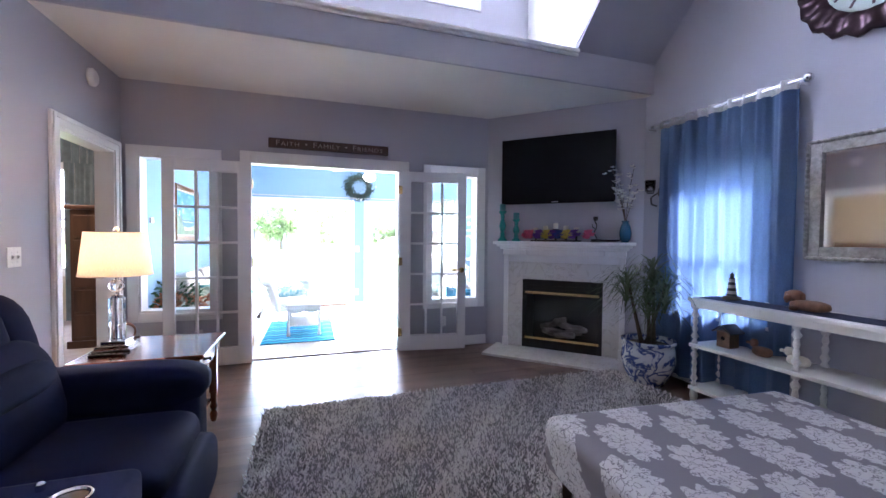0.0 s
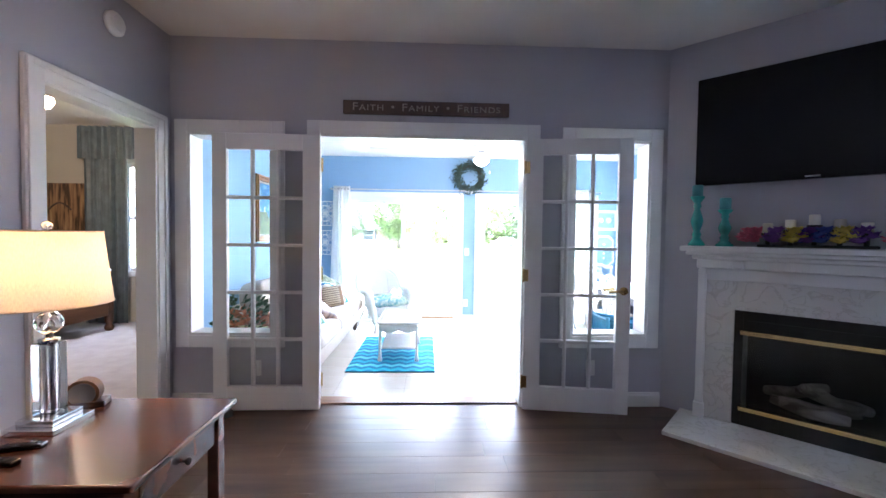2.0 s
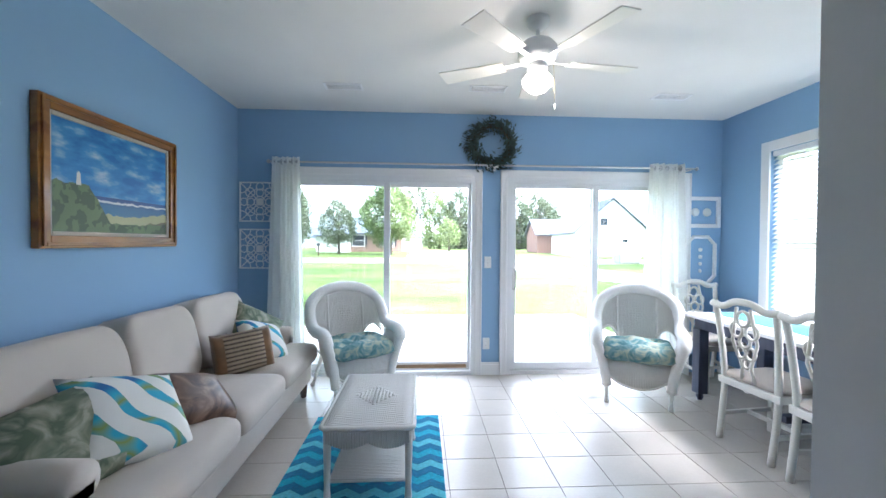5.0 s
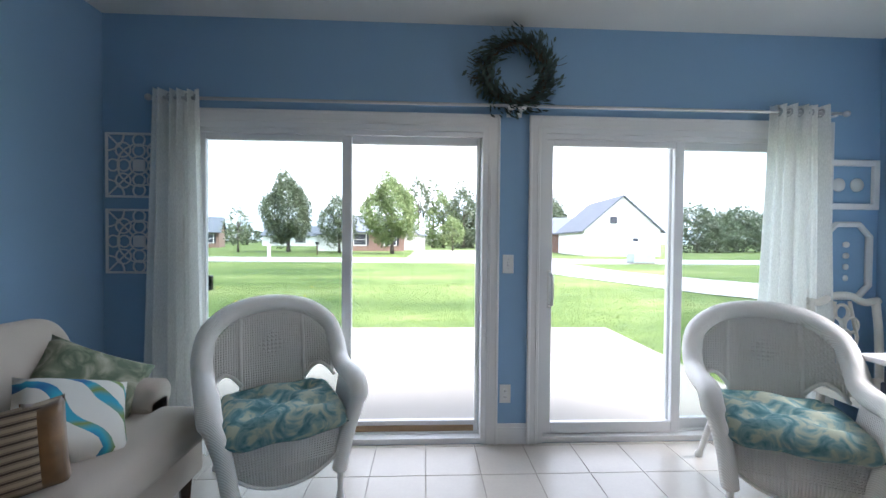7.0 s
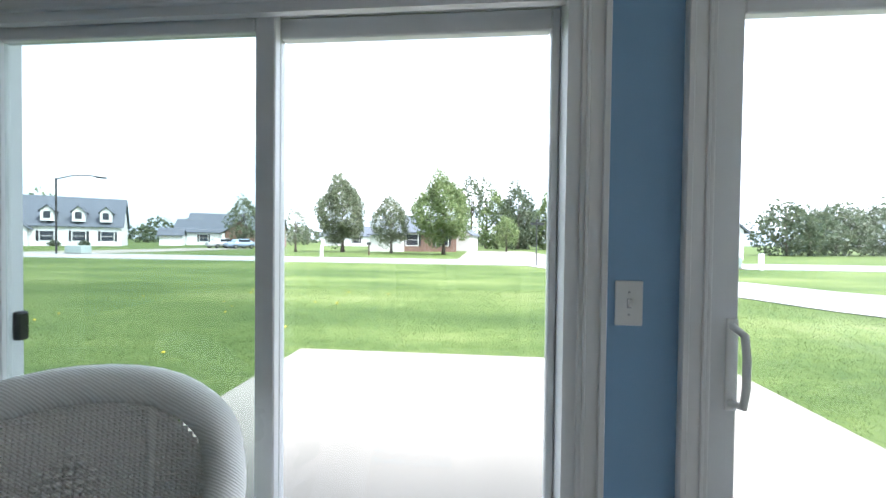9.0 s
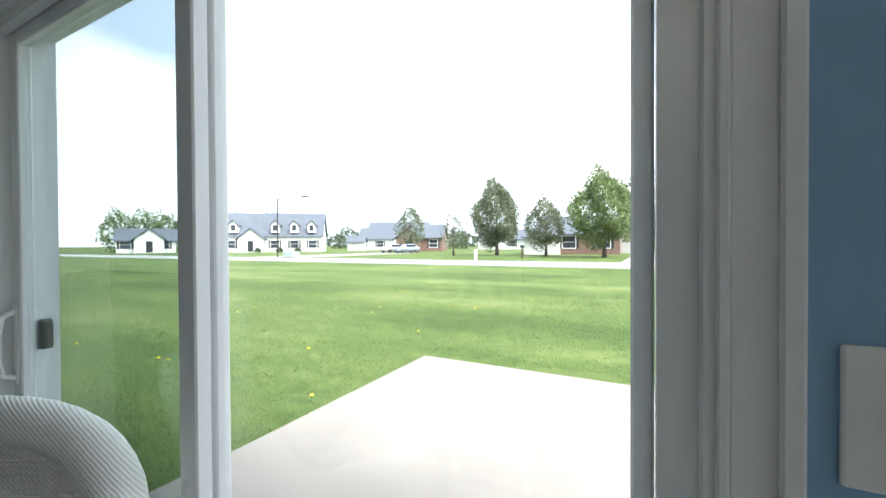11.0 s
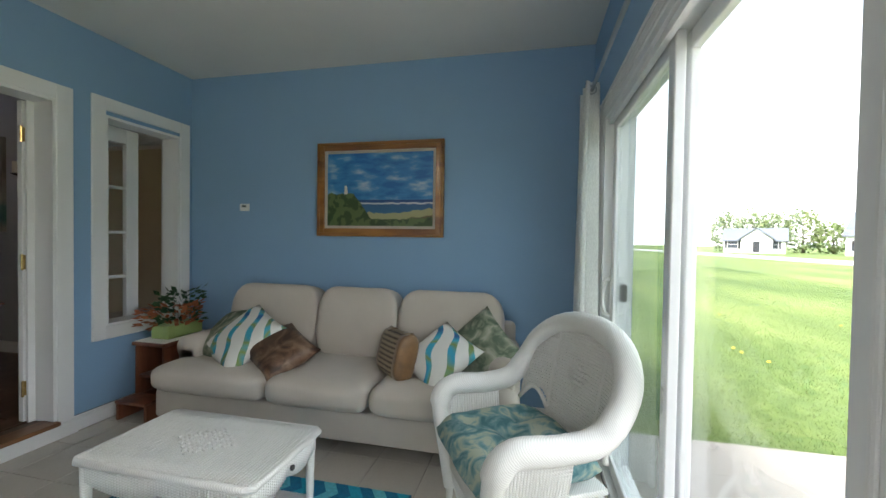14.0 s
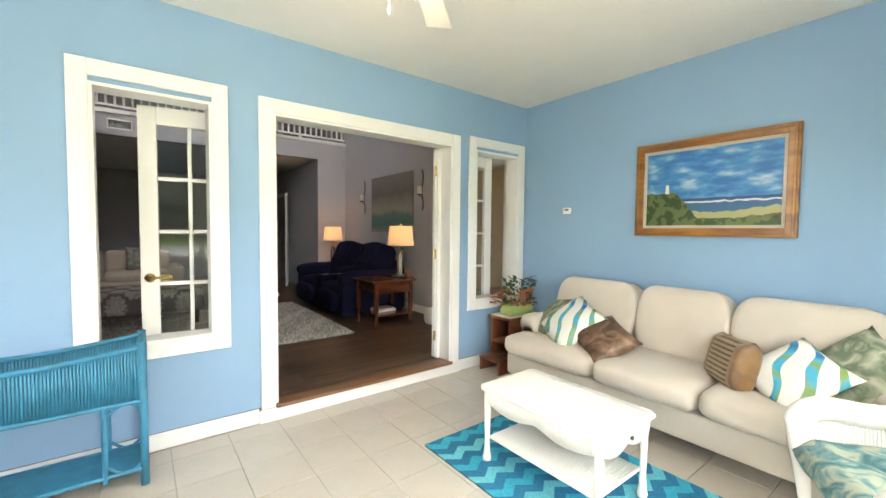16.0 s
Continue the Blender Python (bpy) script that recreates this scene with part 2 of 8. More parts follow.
def tube(bm, pts, r, segments=8, closed=False, taper=None):
    """A round bar along a line of points."""
    pts = [Vector(p) for p in pts]
    n = len(pts)
    rings, up = [], None
    for i, p in enumerate(pts):
        a = pts[(i - 1) % n] if (closed or i) else p
        b = pts[(i + 1) % n] if (closed or i < n - 1) else p
        d = (b - a).normalized()
        if up is None:
            up = d.orthogonal().normalized()
        up = (up - d * up.dot(d)).normalized()
        side = d.cross(up)
        k = r if taper is None else r * taper[i]
        rings.append([bm.verts.new(p + k * (math.cos(2 * math.pi * j / segments) * up + math.sin(2 * math.pi * j / segments) * side)) for j in range(segments)])
    pairs = list(zip(rings, rings[1:])) + ([(rings[-1], rings[0])] if closed else [])
    for a, b in pairs:
        for j in range(segments):
            k = (j + 1) % segments
            bm.faces.new((a[j], a[k], b[k], b[j]))
    if not closed:
        bm.faces.new(rings[0][::-1])
        bm.faces.new(rings[-1])
    return bm


def cushion(bm, sx, sy, sz, m=None, power=0.35, n=14, sag=0.0):
    """A stuffed pad: a rounded block with full middles and soft corners."""
    start = len(bm.verts)
    new_verts = []
    rows = []
    for i in range(n + 1):
        v = -math.pi / 2 + math.pi * i / n
        row = []
        for j in range(2 * n):
            u = 2 * math.pi * j / (2 * n)
            f = lambda a, p: math.copysign(abs(a) ** p, a)
            x, y, z = f(math.cos(v), power) * f(math.cos(u), power), f(math.cos(v), power) * f(math.sin(u), power), f(math.sin(v), 0.6)
            full = 1 - 0.5 * max(abs(x), abs(y)) ** 6
            w = bm.verts.new((x * sx / 2, y * sy / 2, z * sz / 2 * (0.55 + 0.45 * full) - sag * (1 - x * x)))
            row.append(w)
            new_verts.append(w)
        rows.append(row)
    for a, b in zip(rows, rows[1:]):
        for j in range(2 * n):
            k = (j + 1) % (2 * n)
            bm.faces.new((a[j], a[k], b[k], b[j]))
    bmesh.ops.remove_doubles(bm, verts=new_verts, dist=1e-5)
    if m is not None:
        bmesh.ops.transform(bm, matrix=m, verts=[v for v in new_verts if v.is_valid])
    return bm


def pillow(bm, w, h, d, m=None, n=12):
    """A throw pillow: two bulged squares that meet in a thin seam with drawn-in sides."""
    made = []
    for side in (1, -1):
        grid = []
        for i in range(n + 1):
            row = []
            for j in range(n + 1):
                u, v = 2 * i / n - 1, 2 * j / n - 1
                pull = 1 - 0.07 * (1 - abs(v) ** 2) * abs(u) ** 3, 1 - 0.07 * (1 - abs(u) ** 2) * abs(v) ** 3
                bulge = ((1 - u**4) * (1 - v**4)) ** 0.6
                q = bm.verts.new((u * pull[0] * w / 2, side * d / 2 * bulge, v * pull[1] * h / 2))
                row.append(q)
                made.append(q)
            grid.append(row)
        for i in range(n):
            for j in range(n):
                bm.faces.new((grid[i][j], grid[i + 1][j], grid[i + 1][j + 1], grid[i][j + 1]))
    bmesh.ops.remove_doubles(bm, verts=made, dist=1e-5)
    if m is not None:
        bmesh.ops.transform(bm, matrix=m, verts=[v for v in made if v.is_valid])
    return bm


def ring_boxes(bm, axis, plane0, plane1, a0, a1, z0, z1, w, bottom=True):
    """Four boards round an opening, on a wall whose normal is axis."""
    cells = [(a0 - w, a0, z0 - (w if bottom else 0), z1 + w), (a1, a1 + w, z0 - (w if bottom else 0), z1 + w), (a0, a1, z1, z1 + w)]
    if bottom:
        cells.append((a0, a1, z0 - w, z0))
    for b0, b1, c0, c1 in cells:
        if axis == "y":
            box(bm, b0, b1, plane0, plane1, c0, c1, 0.003, 1)
        else:
            box(bm, plane0, plane1, b0, b1, c0, c1, 0.003, 1)
    return bm


def wall(name, axis, plane0, plane1, a0, a1, z0, z1, holes, material, label):
    """A wall of some thickness, with openings (a0, a1, z0, z1) that go through it."""
    bm = B()
    ca = sorted({a0, a1, *[min(max(h[i], a0), a1) for h in holes for i in (0, 1)]})
    for p, q in zip(ca, ca[1:]):
        mid = (p + q) / 2
        cuts = sorted((h[2], h[3]) for h in holes if h[0] < mid < h[1])
        z = z0
        spans = []
        for c0, c1 in cuts:
            if c0 > z:
                spans.append((z, c0))
            z = max(z, c1)
        if z < z1:
            spans.append((z, z1))
        for s0, s1 in spans:
            if axis == "y":
                box(bm, p, q, plane0, plane1, s0, s1)
            else:
                box(bm, plane0, plane1, p, q, s0, s1)
    return structure(name, bm, material, label)


# ---- the shell ----
FZ = -0.11      # the sunroom's floor, one low step below the living room
LX, RX, SX = -1.86, 3.07, 3.18   # left wall, living room's right wall, sunroom's right wall
PY = 3.50       # inner face of the patio wall
CZ, SZ = 2.74, 2.585  # ceilings of living room and sunroom
OPEN = (-0.82, 0.77, 0.0, 2.05)
SIDE_L, SIDE_R = (-1.73, -1.12, 0.55, 2.045), (1.14, 1.73, 0.55, 2.045)
BED_DOOR = (-0.98, -0.16, 0.0, 2.04)
PATIO_L, PATIO_R = (-1.36, 0.53, -0.11, 1.94), (0.87, 2.76, -0.11, 1.94)
SUN_WIN = (1.02, 2.90, 0.62, 2.12)
LIV_WIN = (-2.40, -1.66, 0.65, 1.97)

structure("floor_base", boxed(LX, RX, -9.0, 0.14, -0.20, -0.006), FLOORWOOD, "dark subfloor under the oak planks")
structure("floor_sunroom", boxed(LX, SX, 0.14, PY + 0.16, FZ - 0.12, FZ - 0.005), GROUT, "grey-beige grouted bed of the sunroom floor")
structure("floor_bedroom", boxed(-6.6, LX - 0.001, -3.2, 2.9, -0.15, 0.012), CARPET, "grey cut-pile bedroom carpet")

wall("wall_north", "y", 0.0, 0.07, LX, RX, -0.2, 3.02, [(*OPEN[:2], -0.2, OPEN[3]), SIDE_L, SIDE_R], GREY_WALL, "grey painted wall with french doors and side openings")
wall("wall_north_sunroom", "y", 0.07, 0.14, LX, SX, -0.2, 3.02, [(*OPEN[:2], -0.2, OPEN[3]), SIDE_L, SIDE_R], BLUE_WALL, "sky blue painted sunroom wall round the french doors")
wall("wall_west", "x", LX - 0.06, LX, -9.0, 0.0, -0.2, 5.4, [(*BED_DOOR[:2], -0.2, BED_DOOR[3])], GREY_WALL, "tall grey painted living room wall")
wall("wall_west_bedroom", "x", LX - 0.12, LX - 0.06, -3.2, 2.9, -0.2, 2.84, [(*BED_DOOR[:2], -0.2, BED_DOOR[3])], BEIGE_WALL, "beige painted bedroom wall")
wall("wall_west_sunroom", "x", LX - 0.06, LX, 0.0, PY + 0.16, -0.3, 3.02, [], BLUE_WALL, "sky blue painted sunroom wall behind the sofa")
wall("wall_east", "x", RX, RX + 0.11, -9.0, 0.07, -0.2, 5.4, [LIV_WIN], GREY_WALL, "tall grey painted living room wall with a window")
wall("wall_east_sunroom", "x", SX, SX + 0.14, 0.07, PY + 0.16, -0.3, 3.02, [SUN_WIN], BLUE_WALL, "sky blue painted sunroom wall with a wide window")
wall("wall_patio", "y", PY, PY + 0.16, LX, SX, -0.3, 3.02, [PATIO_L, PATIO_R], BLUE_WALL, "sky blue painted wall with two sliding patio doors")
wall("wall_bedroom_window", "y", 2.9, 3.04, -6.6, LX - 0.12, -0.2, 2.84, [(-4.35, -3.50, 0.75, 2.3)], BEIGE_WALL, "beige bedroom wall with a window")
structure("wall_bedroom_west", boxed(-6.74, -6.6, -3.2, 3.04, -0.2, 2.84), BEIGE_WALL, "beige painted bedroom wall")
structure("wall_bedroom_south", boxed(-6.74, LX - 0.12, -3.34, -3.2, -0.2, 2.84), BEIGE_WALL, "beige painted bedroom wall")
structure("ceiling_bedroom", boxed(-6.74, LX - 0.06, -3.34, 3.04, 2.84, 2.96), CEILING, "white bedroom ceiling")
structure("wall_south", boxed(LX, RX, -9.15, -9.0, -0.2, 5.4), GREY_WALL, "grey painted wall at the far end of the hall")

# corner wall that carries the chimney piece, at 45 degrees
bm = B()
k = math.sqrt(0.5)


def on_corner(s, z):
    return bm.verts.new((1.865 + k * s, -k * s, z))


END = (RX - 1.865) / k
for s0, s1, z0, z1 in ((0, 0.46, 0, CZ), (1.326, END, 0, CZ), (0.46, 1.326, 0.822, CZ)):
    bm.faces.new((on_corner(s0, z0), on_corner(s1, z0), on_corner(s1, z1), on_corner(s0, z1)))
structure("wall_corner", bm, GREY_WALL, "grey painted corner wall behind the fireplace")

# ceilings: a low flat part along the french doors, then a slope with a dormer, and a high flat part
structure("ceiling_low", boxed(LX, RX, -1.28, 0.0, CZ, 2.99), CEILING, "flat white ceiling over the french doors")
structure("wall_soffit", boxed(LX, RX, -1.30, -1.27, CZ, 3.03), GREY_WALL, "grey painted drop face under the dormer ledge")
structure("trim_ledge", box(boxed(LX, 2.16, -1.34, -1.28, 3.0, 3.035, 0.006), LX, 2.16, -1.32, -1.30, 2.975, 3.0, 0.004), TRIM, "white moulded ledge under the dormer")
structure("ceiling_sunroom", boxed(LX - 0.06, SX + 0.14, 0.14, PY + 0.16, SZ, SZ + 0.2), CEILING, "flat white textured sunroom ceiling")
DX0, DX1 = -1.0, 2.15


def slope_board(x0, x1, y0, y1):
    q = B()
    z = lambda y: 3.02 + (-1.29 - y) * 0.95
    vs = [q.verts.new(p) for p in ((x0, y0, z(y0)), (x1, y0, z(y0)), (x1, y1, z(y1)), (x0, y1, z(y1)), (x0, y0 + 0.1, z(y0) + 0.1), (x1, y0 + 0.1, z(y0) + 0.1), (x1, y1 + 0.1, z(y1) + 0.1), (x0, y1 + 0.1, z(y1) + 0.1))]
    for f in ((0, 1, 2, 3), (7, 6, 5, 4), (0, 4, 5, 1), (1, 5, 6, 2), (2, 6, 7, 3), (3, 7, 4, 0)):
        q.faces.new([vs[i] for i in f])
    return q




def cheek(x):
    """The side wall of the dormer, above the slope."""
    q = B()
    pr = [(-1.25, 3.025), (-0.41, 3.025), (-0.41, 5.19), (-3.53, 5.19)]
    l, r = [q.verts.new((x, y, z)) for y, z in pr], [q.verts.new((x + 0.1, y, z)) for y, z in pr]
    q.faces.new(l)
    q.faces.new(r[::-1])
    for i in range(4):
        q.faces.new((l[i], l[(i + 1) % 4], r[(i + 1) % 4], r[i]))
    return q


structure("ceiling_slope", slope_board(DX1, RX, -1.29, -3.70), GREY_WALL, "sloped grey painted ceiling beside the dormer")
structure("ceiling_slope", slope_board(LX, DX0, -1.29, -3.70), GREY_WALL, "sloped grey painted ceiling beside the dormer")
structure("ceiling_high", boxed(LX, RX, -9.0, -3.6, 5.3, 5.45), CEILING, "high flat white ceiling")
structure("ceiling_dormer", boxed(DX0 - 0.1, DX1 + 0.1, -3.7, -0.3, 5.2, 5.32), CEILING, "white dormer ceiling")
structure("wall_dormer", cheek(DX1 - 0.005), TRIM, "white painted dormer cheek")
structure("wall_dormer", cheek(DX0 - 0.095), TRIM, "white painted dormer cheek")
wall("wall_dormer_window", "y", -0.42, -0.30, DX0 - 0.1, DX1 + 0.1, 2.99, 5.3, [(-0.33, 1.48, 3.82, 4.95)], GREY_WALL, "grey painted dormer wall with a window")
structure("trim_dormer", ring_boxes(B(), "y", -0.44, -0.42, -0.33, 1.48, 3.82, 4.95, 0.08), TRIM, "white casing of the dormer window")

# loft, pier and hall under it
structure("wall_loft_face", boxed(LX, RX, -4.78, -4.65, 2.63, 2.94), GREY_WALL, "grey painted face of the loft floor")
structure("ceiling_loft", boxed(LX, RX, -9.0, -4.78, 2.63, 2.94), CEILING, "white ceiling under the loft")
structure("trim_loft", boxed(LX, RX, -4.80, -4.62, 2.94, 3.0, 0.006), TRIM, "white ledge board of the loft")
structure("wall_pier", boxed(LX, -1.29, -9.0, -4.66, -0.01, 2.63), GREY_WALL, "grey painted pier beside the hall")
structure("wall_hall_end", boxed(-1.29, -0.5, -8.6, -8.5, -0.01, 2.63), GREY_WALL, "grey painted end wall of the hall")

# unseen outer skin of the house, added so that light enters only through the openings
structure("roof", boxed(LX - 0.3, SX + 0.5, -0.3, PY + 0.55, SZ + 0.2, SZ + 0.5), ASPHALT, "unseen slab over the sunroom that shuts out the sky")


# trim: casings, baseboards, jambs, threshold
def casing(name, axis, p0, p1, hole, w, bottom, label):
    return structure(name, ring_boxes(B(), axis, p0, p1, *hole, w, bottom), TRIM, label)


casing("trim_french", "y", -0.018, 0.0, (-0.765, 0.775, 0.0, 2.05), 0.10, False, "white casing of the french doors")
casing("trim_french_sunroom", "y", 0.14, 0.16, (OPEN[0], OPEN[1], FZ, OPEN[3]), 0.095, False, "white casing of the french doors")
for hole in (SIDE_L, SIDE_R):
    casing("trim_side", "y", -0.018, 0.0, hole, 0.092, True, "white casing of the side opening")
    casing("trim_side_sunroom", "y", 0.14, 0.16, (hole[0], hole[1], hole[2], hole[3] + 0.03), 0.09, True, "white casing of the side opening")


def lining(axis, p0, p1, hole, bottom=True, t=0.018):
    """Boards that line the depth of an opening."""
    bm = B()
    a0, a1, z0, z1 = hole
    cells = [(a0, a0 + t, z0, z1), (a1 - t, a1, z0, z1), (a0 + t, a1 - t, z1 - t, z1)] + ([(a0 + t, a1 - t, z0, z0 + t)] if bottom else [])
    for b0, b1, c0, c1 in cells:
        if axis == "y":
            box(bm, b0, b1, p0, p1, c0, c1)
        else:
            box(bm, p0, p1, b0, b1, c0, c1)
    return bm


structure("jamb_french", lining("y", -0.012, 0.152, OPEN, False), TRIM, "white jamb boards of the french doors")
for hole in (SIDE_L, SIDE_R):
    structure("jamb_side", lining("y", -0.012, 0.152, hole), TRIM, "white boards lining the side opening")
casing("trim_bedroom", "x", LX, LX + 0.022, BED_DOOR, 0.095, False, "white moulded casing of the bedroom door")
structure("trim_bedroom_bead", ring_boxes(B(), "x", LX + 0.022, LX + 0.034, BED_DOOR[0] - 0.055, BED_DOOR[1] + 0.055, 0, BED_DOOR[3] + 0.055, 0.03, False), TRIM, "white bead on the bedroom door casing")
structure("jamb_bedroom", lining("x", LX - 0.13, LX + 0.012, BED_DOOR, False), TRIM, "white jamb boards of the bedroom door")
structure("threshold", boxed(OPEN[0], OPEN[1], 0.06, 0.19, -0.02, 0.006, 0.004), wood("threshold_oak", (0.11, 0.05, 0.025), (0.22, 0.105, 0.05), 0.3, "x"), "reddish wooden threshold board")
structure("trim_step", boxed(OPEN[0] - 0.11, OPEN[1] + 0.11, 0.16, 0.172, FZ, -0.02), TRIM, "white riser under the wooden threshold")


def baseboard(name, axis, plane, side, a0, a1, z, h=0.11, t=0.014):
    bm = B()
    for t0, z0, z1 in ((t, z, z + h * 0.82), (t * 0.55, z + h * 0.82, z + h)):
        p0, p1 = sorted((plane, plane + side * t0))
        if axis == "y":
            box(bm, a0, a1, p0, p1, z0, z1)
        else:
            box(bm, p0, p1, a0, a1, z0, z1)
    structure(name, bm, TRIM, "white moulded baseboard")


baseboard("baseboard", "y", 0.0, -1, LX, -0.86, 0)
baseboard("baseboard", "y", 0.0, -1, 0.87, 1.85, 0)
baseboard("baseboard", "x", LX, 1, -4.64, -1.075, 0)
baseboard("baseboard", "x", RX, -1, -9.0, -1.2, 0)
baseboard("baseboard", "y", 0.14, 1, LX, -0.87, FZ, 0.10)
baseboard("baseboard", "y", 0.14, 1, 0.88, SX, FZ, 0.10)
baseboard("baseboard", "x", LX, 1, 0.15, PY, FZ, 0.10)
baseboard("baseboard", "x", SX, -1, 0.15, PY, FZ, 0.10)
baseboard("baseboard", "y", PY, -1, 0.60, 0.80, FZ, 0.13)
baseboard("baseboard", "y", PY, -1, LX, -1.44, FZ, 0.10)
baseboard("baseboard", "y", -4.66, 1, LX, -1.29, 0)


# sliding patio doors
def patio_door(name, hole, slide_left_handle):
    a0, a1, z0, z1 = hole
    root = thing(name, "white vinyl sliding patio door with two glass panels", "patio door", kind="structure")
    part("casing", ring_boxes(B(), "y", PY - 0.018, PY, a0, a1, z0, z1, 0.075, False), TRIM, root)
    part("casing_backband", ring_boxes(B(), "y", PY - 0.026, PY - 0.018, a0 - 0.057, a1 + 0.057, z0, z1 + 0.057, 0.018, False), TRIM, root)
    part("casing_bead", ring_boxes(B(), "y", PY - 0.022, PY - 0.018, a0 - 0.012, a1 + 0.012, z0, z1 + 0.012, 0.012, False), TRIM, root)
    bm = lining("y", PY - 0.012, PY + 0.15, hole, False, 0.035)
    box(bm, a0 + 0.035, a1 - 0.035, PY + 0.0, PY + 0.15, z0, z0 + 0.035)
    box(bm, a0 + 0.035, a1 - 0.035, PY + 0.005, PY + 0.03, z1 - 0.065, z1 - 0.035)
    box(bm, a0 + 0.035, a1 - 0.035, PY + 0.062, PY + 0.072, z0 + 0.035, z0 + 0.05)
    part("frame", bm, VINYL, root)
    mid = (a0 + a1) / 2 + (0.03 if slide_left_handle else 0.0)
    for n, (p, q, y) in enumerate(((a0 + 0.036, mid + 0.04, PY + 0.036), (mid - 0.03, a1 - 0.036, PY + 0.085))):
        bm = B()
        s = 0.062
        e = 0.026 if n == 1 and slide_left_handle else s
        zz0, zz1 = z0 + 0.04, z1 - 0.04
        box(bm, p, p + s, y, y + 0.035, zz0, zz1, 0.004, 1)
        box(bm, q - e, q, y, y + 0.035, zz0, zz1, 0.004, 1)
        box(bm, p + s, q - e, y, y + 0.035, zz1 - s, zz1, 0.004, 1)
        box(bm, p + s, q - e, y, y + 0.035, zz0, zz0 + 0.075, 0.004, 1)
        panel = part("sliding_panel" if n == 0 else "fixed_panel", bm, VINYL, root)
        pane = part("pane", boxed(p + s, q - e, y + 0.015, y + 0.021, zz0 + 0.075, zz1 - s), SCREENED if (n == 0) == slide_left_handle else PANE, panel)
        pane.visible_shadow = False
        if n == 0:
            h = B()
            hx, bow = (p + 0.03, 0.035) if slide_left_handle else (p + 0.045, 0.055)
            tube(h, [(hx, y, 0.79), (hx, y - bow, 0.80), (hx, y - bow - 0.01, 0.85), (hx, y - bow - 0.01, 0.93), (hx, y - bow, 0.985), (hx, y, 1.0)], 0.010, 8)
            box(h, hx - 0.016, hx + 0.016, y - 0.006, y + 0.001, 0.77, 1.02, 0.003, 1)
            part("handle", h, PLASTIC, panel, "pull handle", smooth=True)
            part("latch", boxed(hx + 0.02, hx + 0.045, y + 0.036, y + 0.075, 0.87, 0.97, 0.01), BLACK, panel, "black outside pull")
    return root


patio_door("door_1", PATIO_L, True)
patio_door("door_2", PATIO_R, False)
structure("sill_board", boxed(-0.36, 0.46, PY + 0.074, PY + 0.084, FZ + 0.036, FZ + 0.085), wood("sill_wood", (0.20, 0.12, 0.06), (0.36, 0.24, 0.13), 0.5, "x"), "bare wooden sill strip under the fixed glass")


# windows with blinds
def blind_window(name, axis_x, hole, inward, slat_pitch, label, blind_bottom, tilt=62, halves=2):
    """A double-hung window in a wall at x, with slatted blinds on its inner side."""
    y0, y1, z0, z1 = hole
    root = thing(name, label, "window", kind="structure")
    s = inward
    x_in = axis_x
    p0, p1 = sorted((x_in, x_in + s * 0.02))
    part("casing", ring_boxes(B(), "x", p0, p1, y0, y1, z0, z1, 0.09, True), TRIM, root)
    part("window_sill", boxed(*sorted((x_in, x_in + s * 0.06)), y0 - 0.1, y1 + 0.1, z0 - 0.03, z0, 0.005), TRIM, root)
    w = (y1 - y0) / halves
    for i in range(halves):
        a, b = y0 + i * w, y0 + (i + 1) * w
        bm = ring_boxes(B(), "x", *sorted((x_in - s * 0.07, x_in - s * 0.11)), a + 0.05, b - 0.05, z0 + 0.05, z1 - 0.05, 0.05, True)
        box(bm, *sorted((x_in - s * 0.075, x_in - s * 0.105)), a + 0.05, b - 0.05, (z0 + z1) / 2 - 0.02, (z0 + z1) / 2 + 0.02)
        part("window_frame", bm, VINYL, root)
        pane = part("pane", boxed(*sorted((x_in - s * 0.085, x_in - s * 0.09)), a + 0.05, b - 0.05, z0 + 0.05, z1 - 0.05), PANE, root)
        pane.visible_shadow = False
        blind = part("blind", boxed(*sorted((x_in - s * 0.005, x_in - s * 0.055)), a + 0.012, b - 0.012, z1 - 0.05, z1 - 0.002, 0.004), VINYL, root, "white slatted blind")
        slat = boxed(-0.025, 0.025, a + 0.014, b - 0.014, -0.0012, 0.0012)
        me = bpy.data.meshes.new("slat")
        slat.to_mesh(me)
        slat.free()
        me.materials.append(SLAT)
        z = z1 - 0.07
        while z > blind_bottom:
            one = new("slat", me)
            one.parent = blind
            one.matrix_basis = pose(x_in - s * 0.03, 0, z, 0, s * tilt, 0)
            z -= slat_pitch
        part("bottom_rail", boxed(*sorted((x_in - s * 0.005, x_in - s * 0.055)), a + 0.014, b - 0.014, z - 0.005, z + 0.02, 0.004), VINYL, root)
    return root


SLAT = translucent("blind_slat", (0.86, 0.86, 0.85), 0.65, 0.5)
blind_window("window_1", SX, SUN_WIN, -1, 0.042, "wide white window with lowered slatted blinds", 0.66, tilt=42)
blind_window("window_2", RX, LIV_WIN, -1, 0.045, "white window with slatted blinds behind a blue curtain", 0.70, tilt=55, halves=1)


# ---- outdoors ----
GZ = -0.25


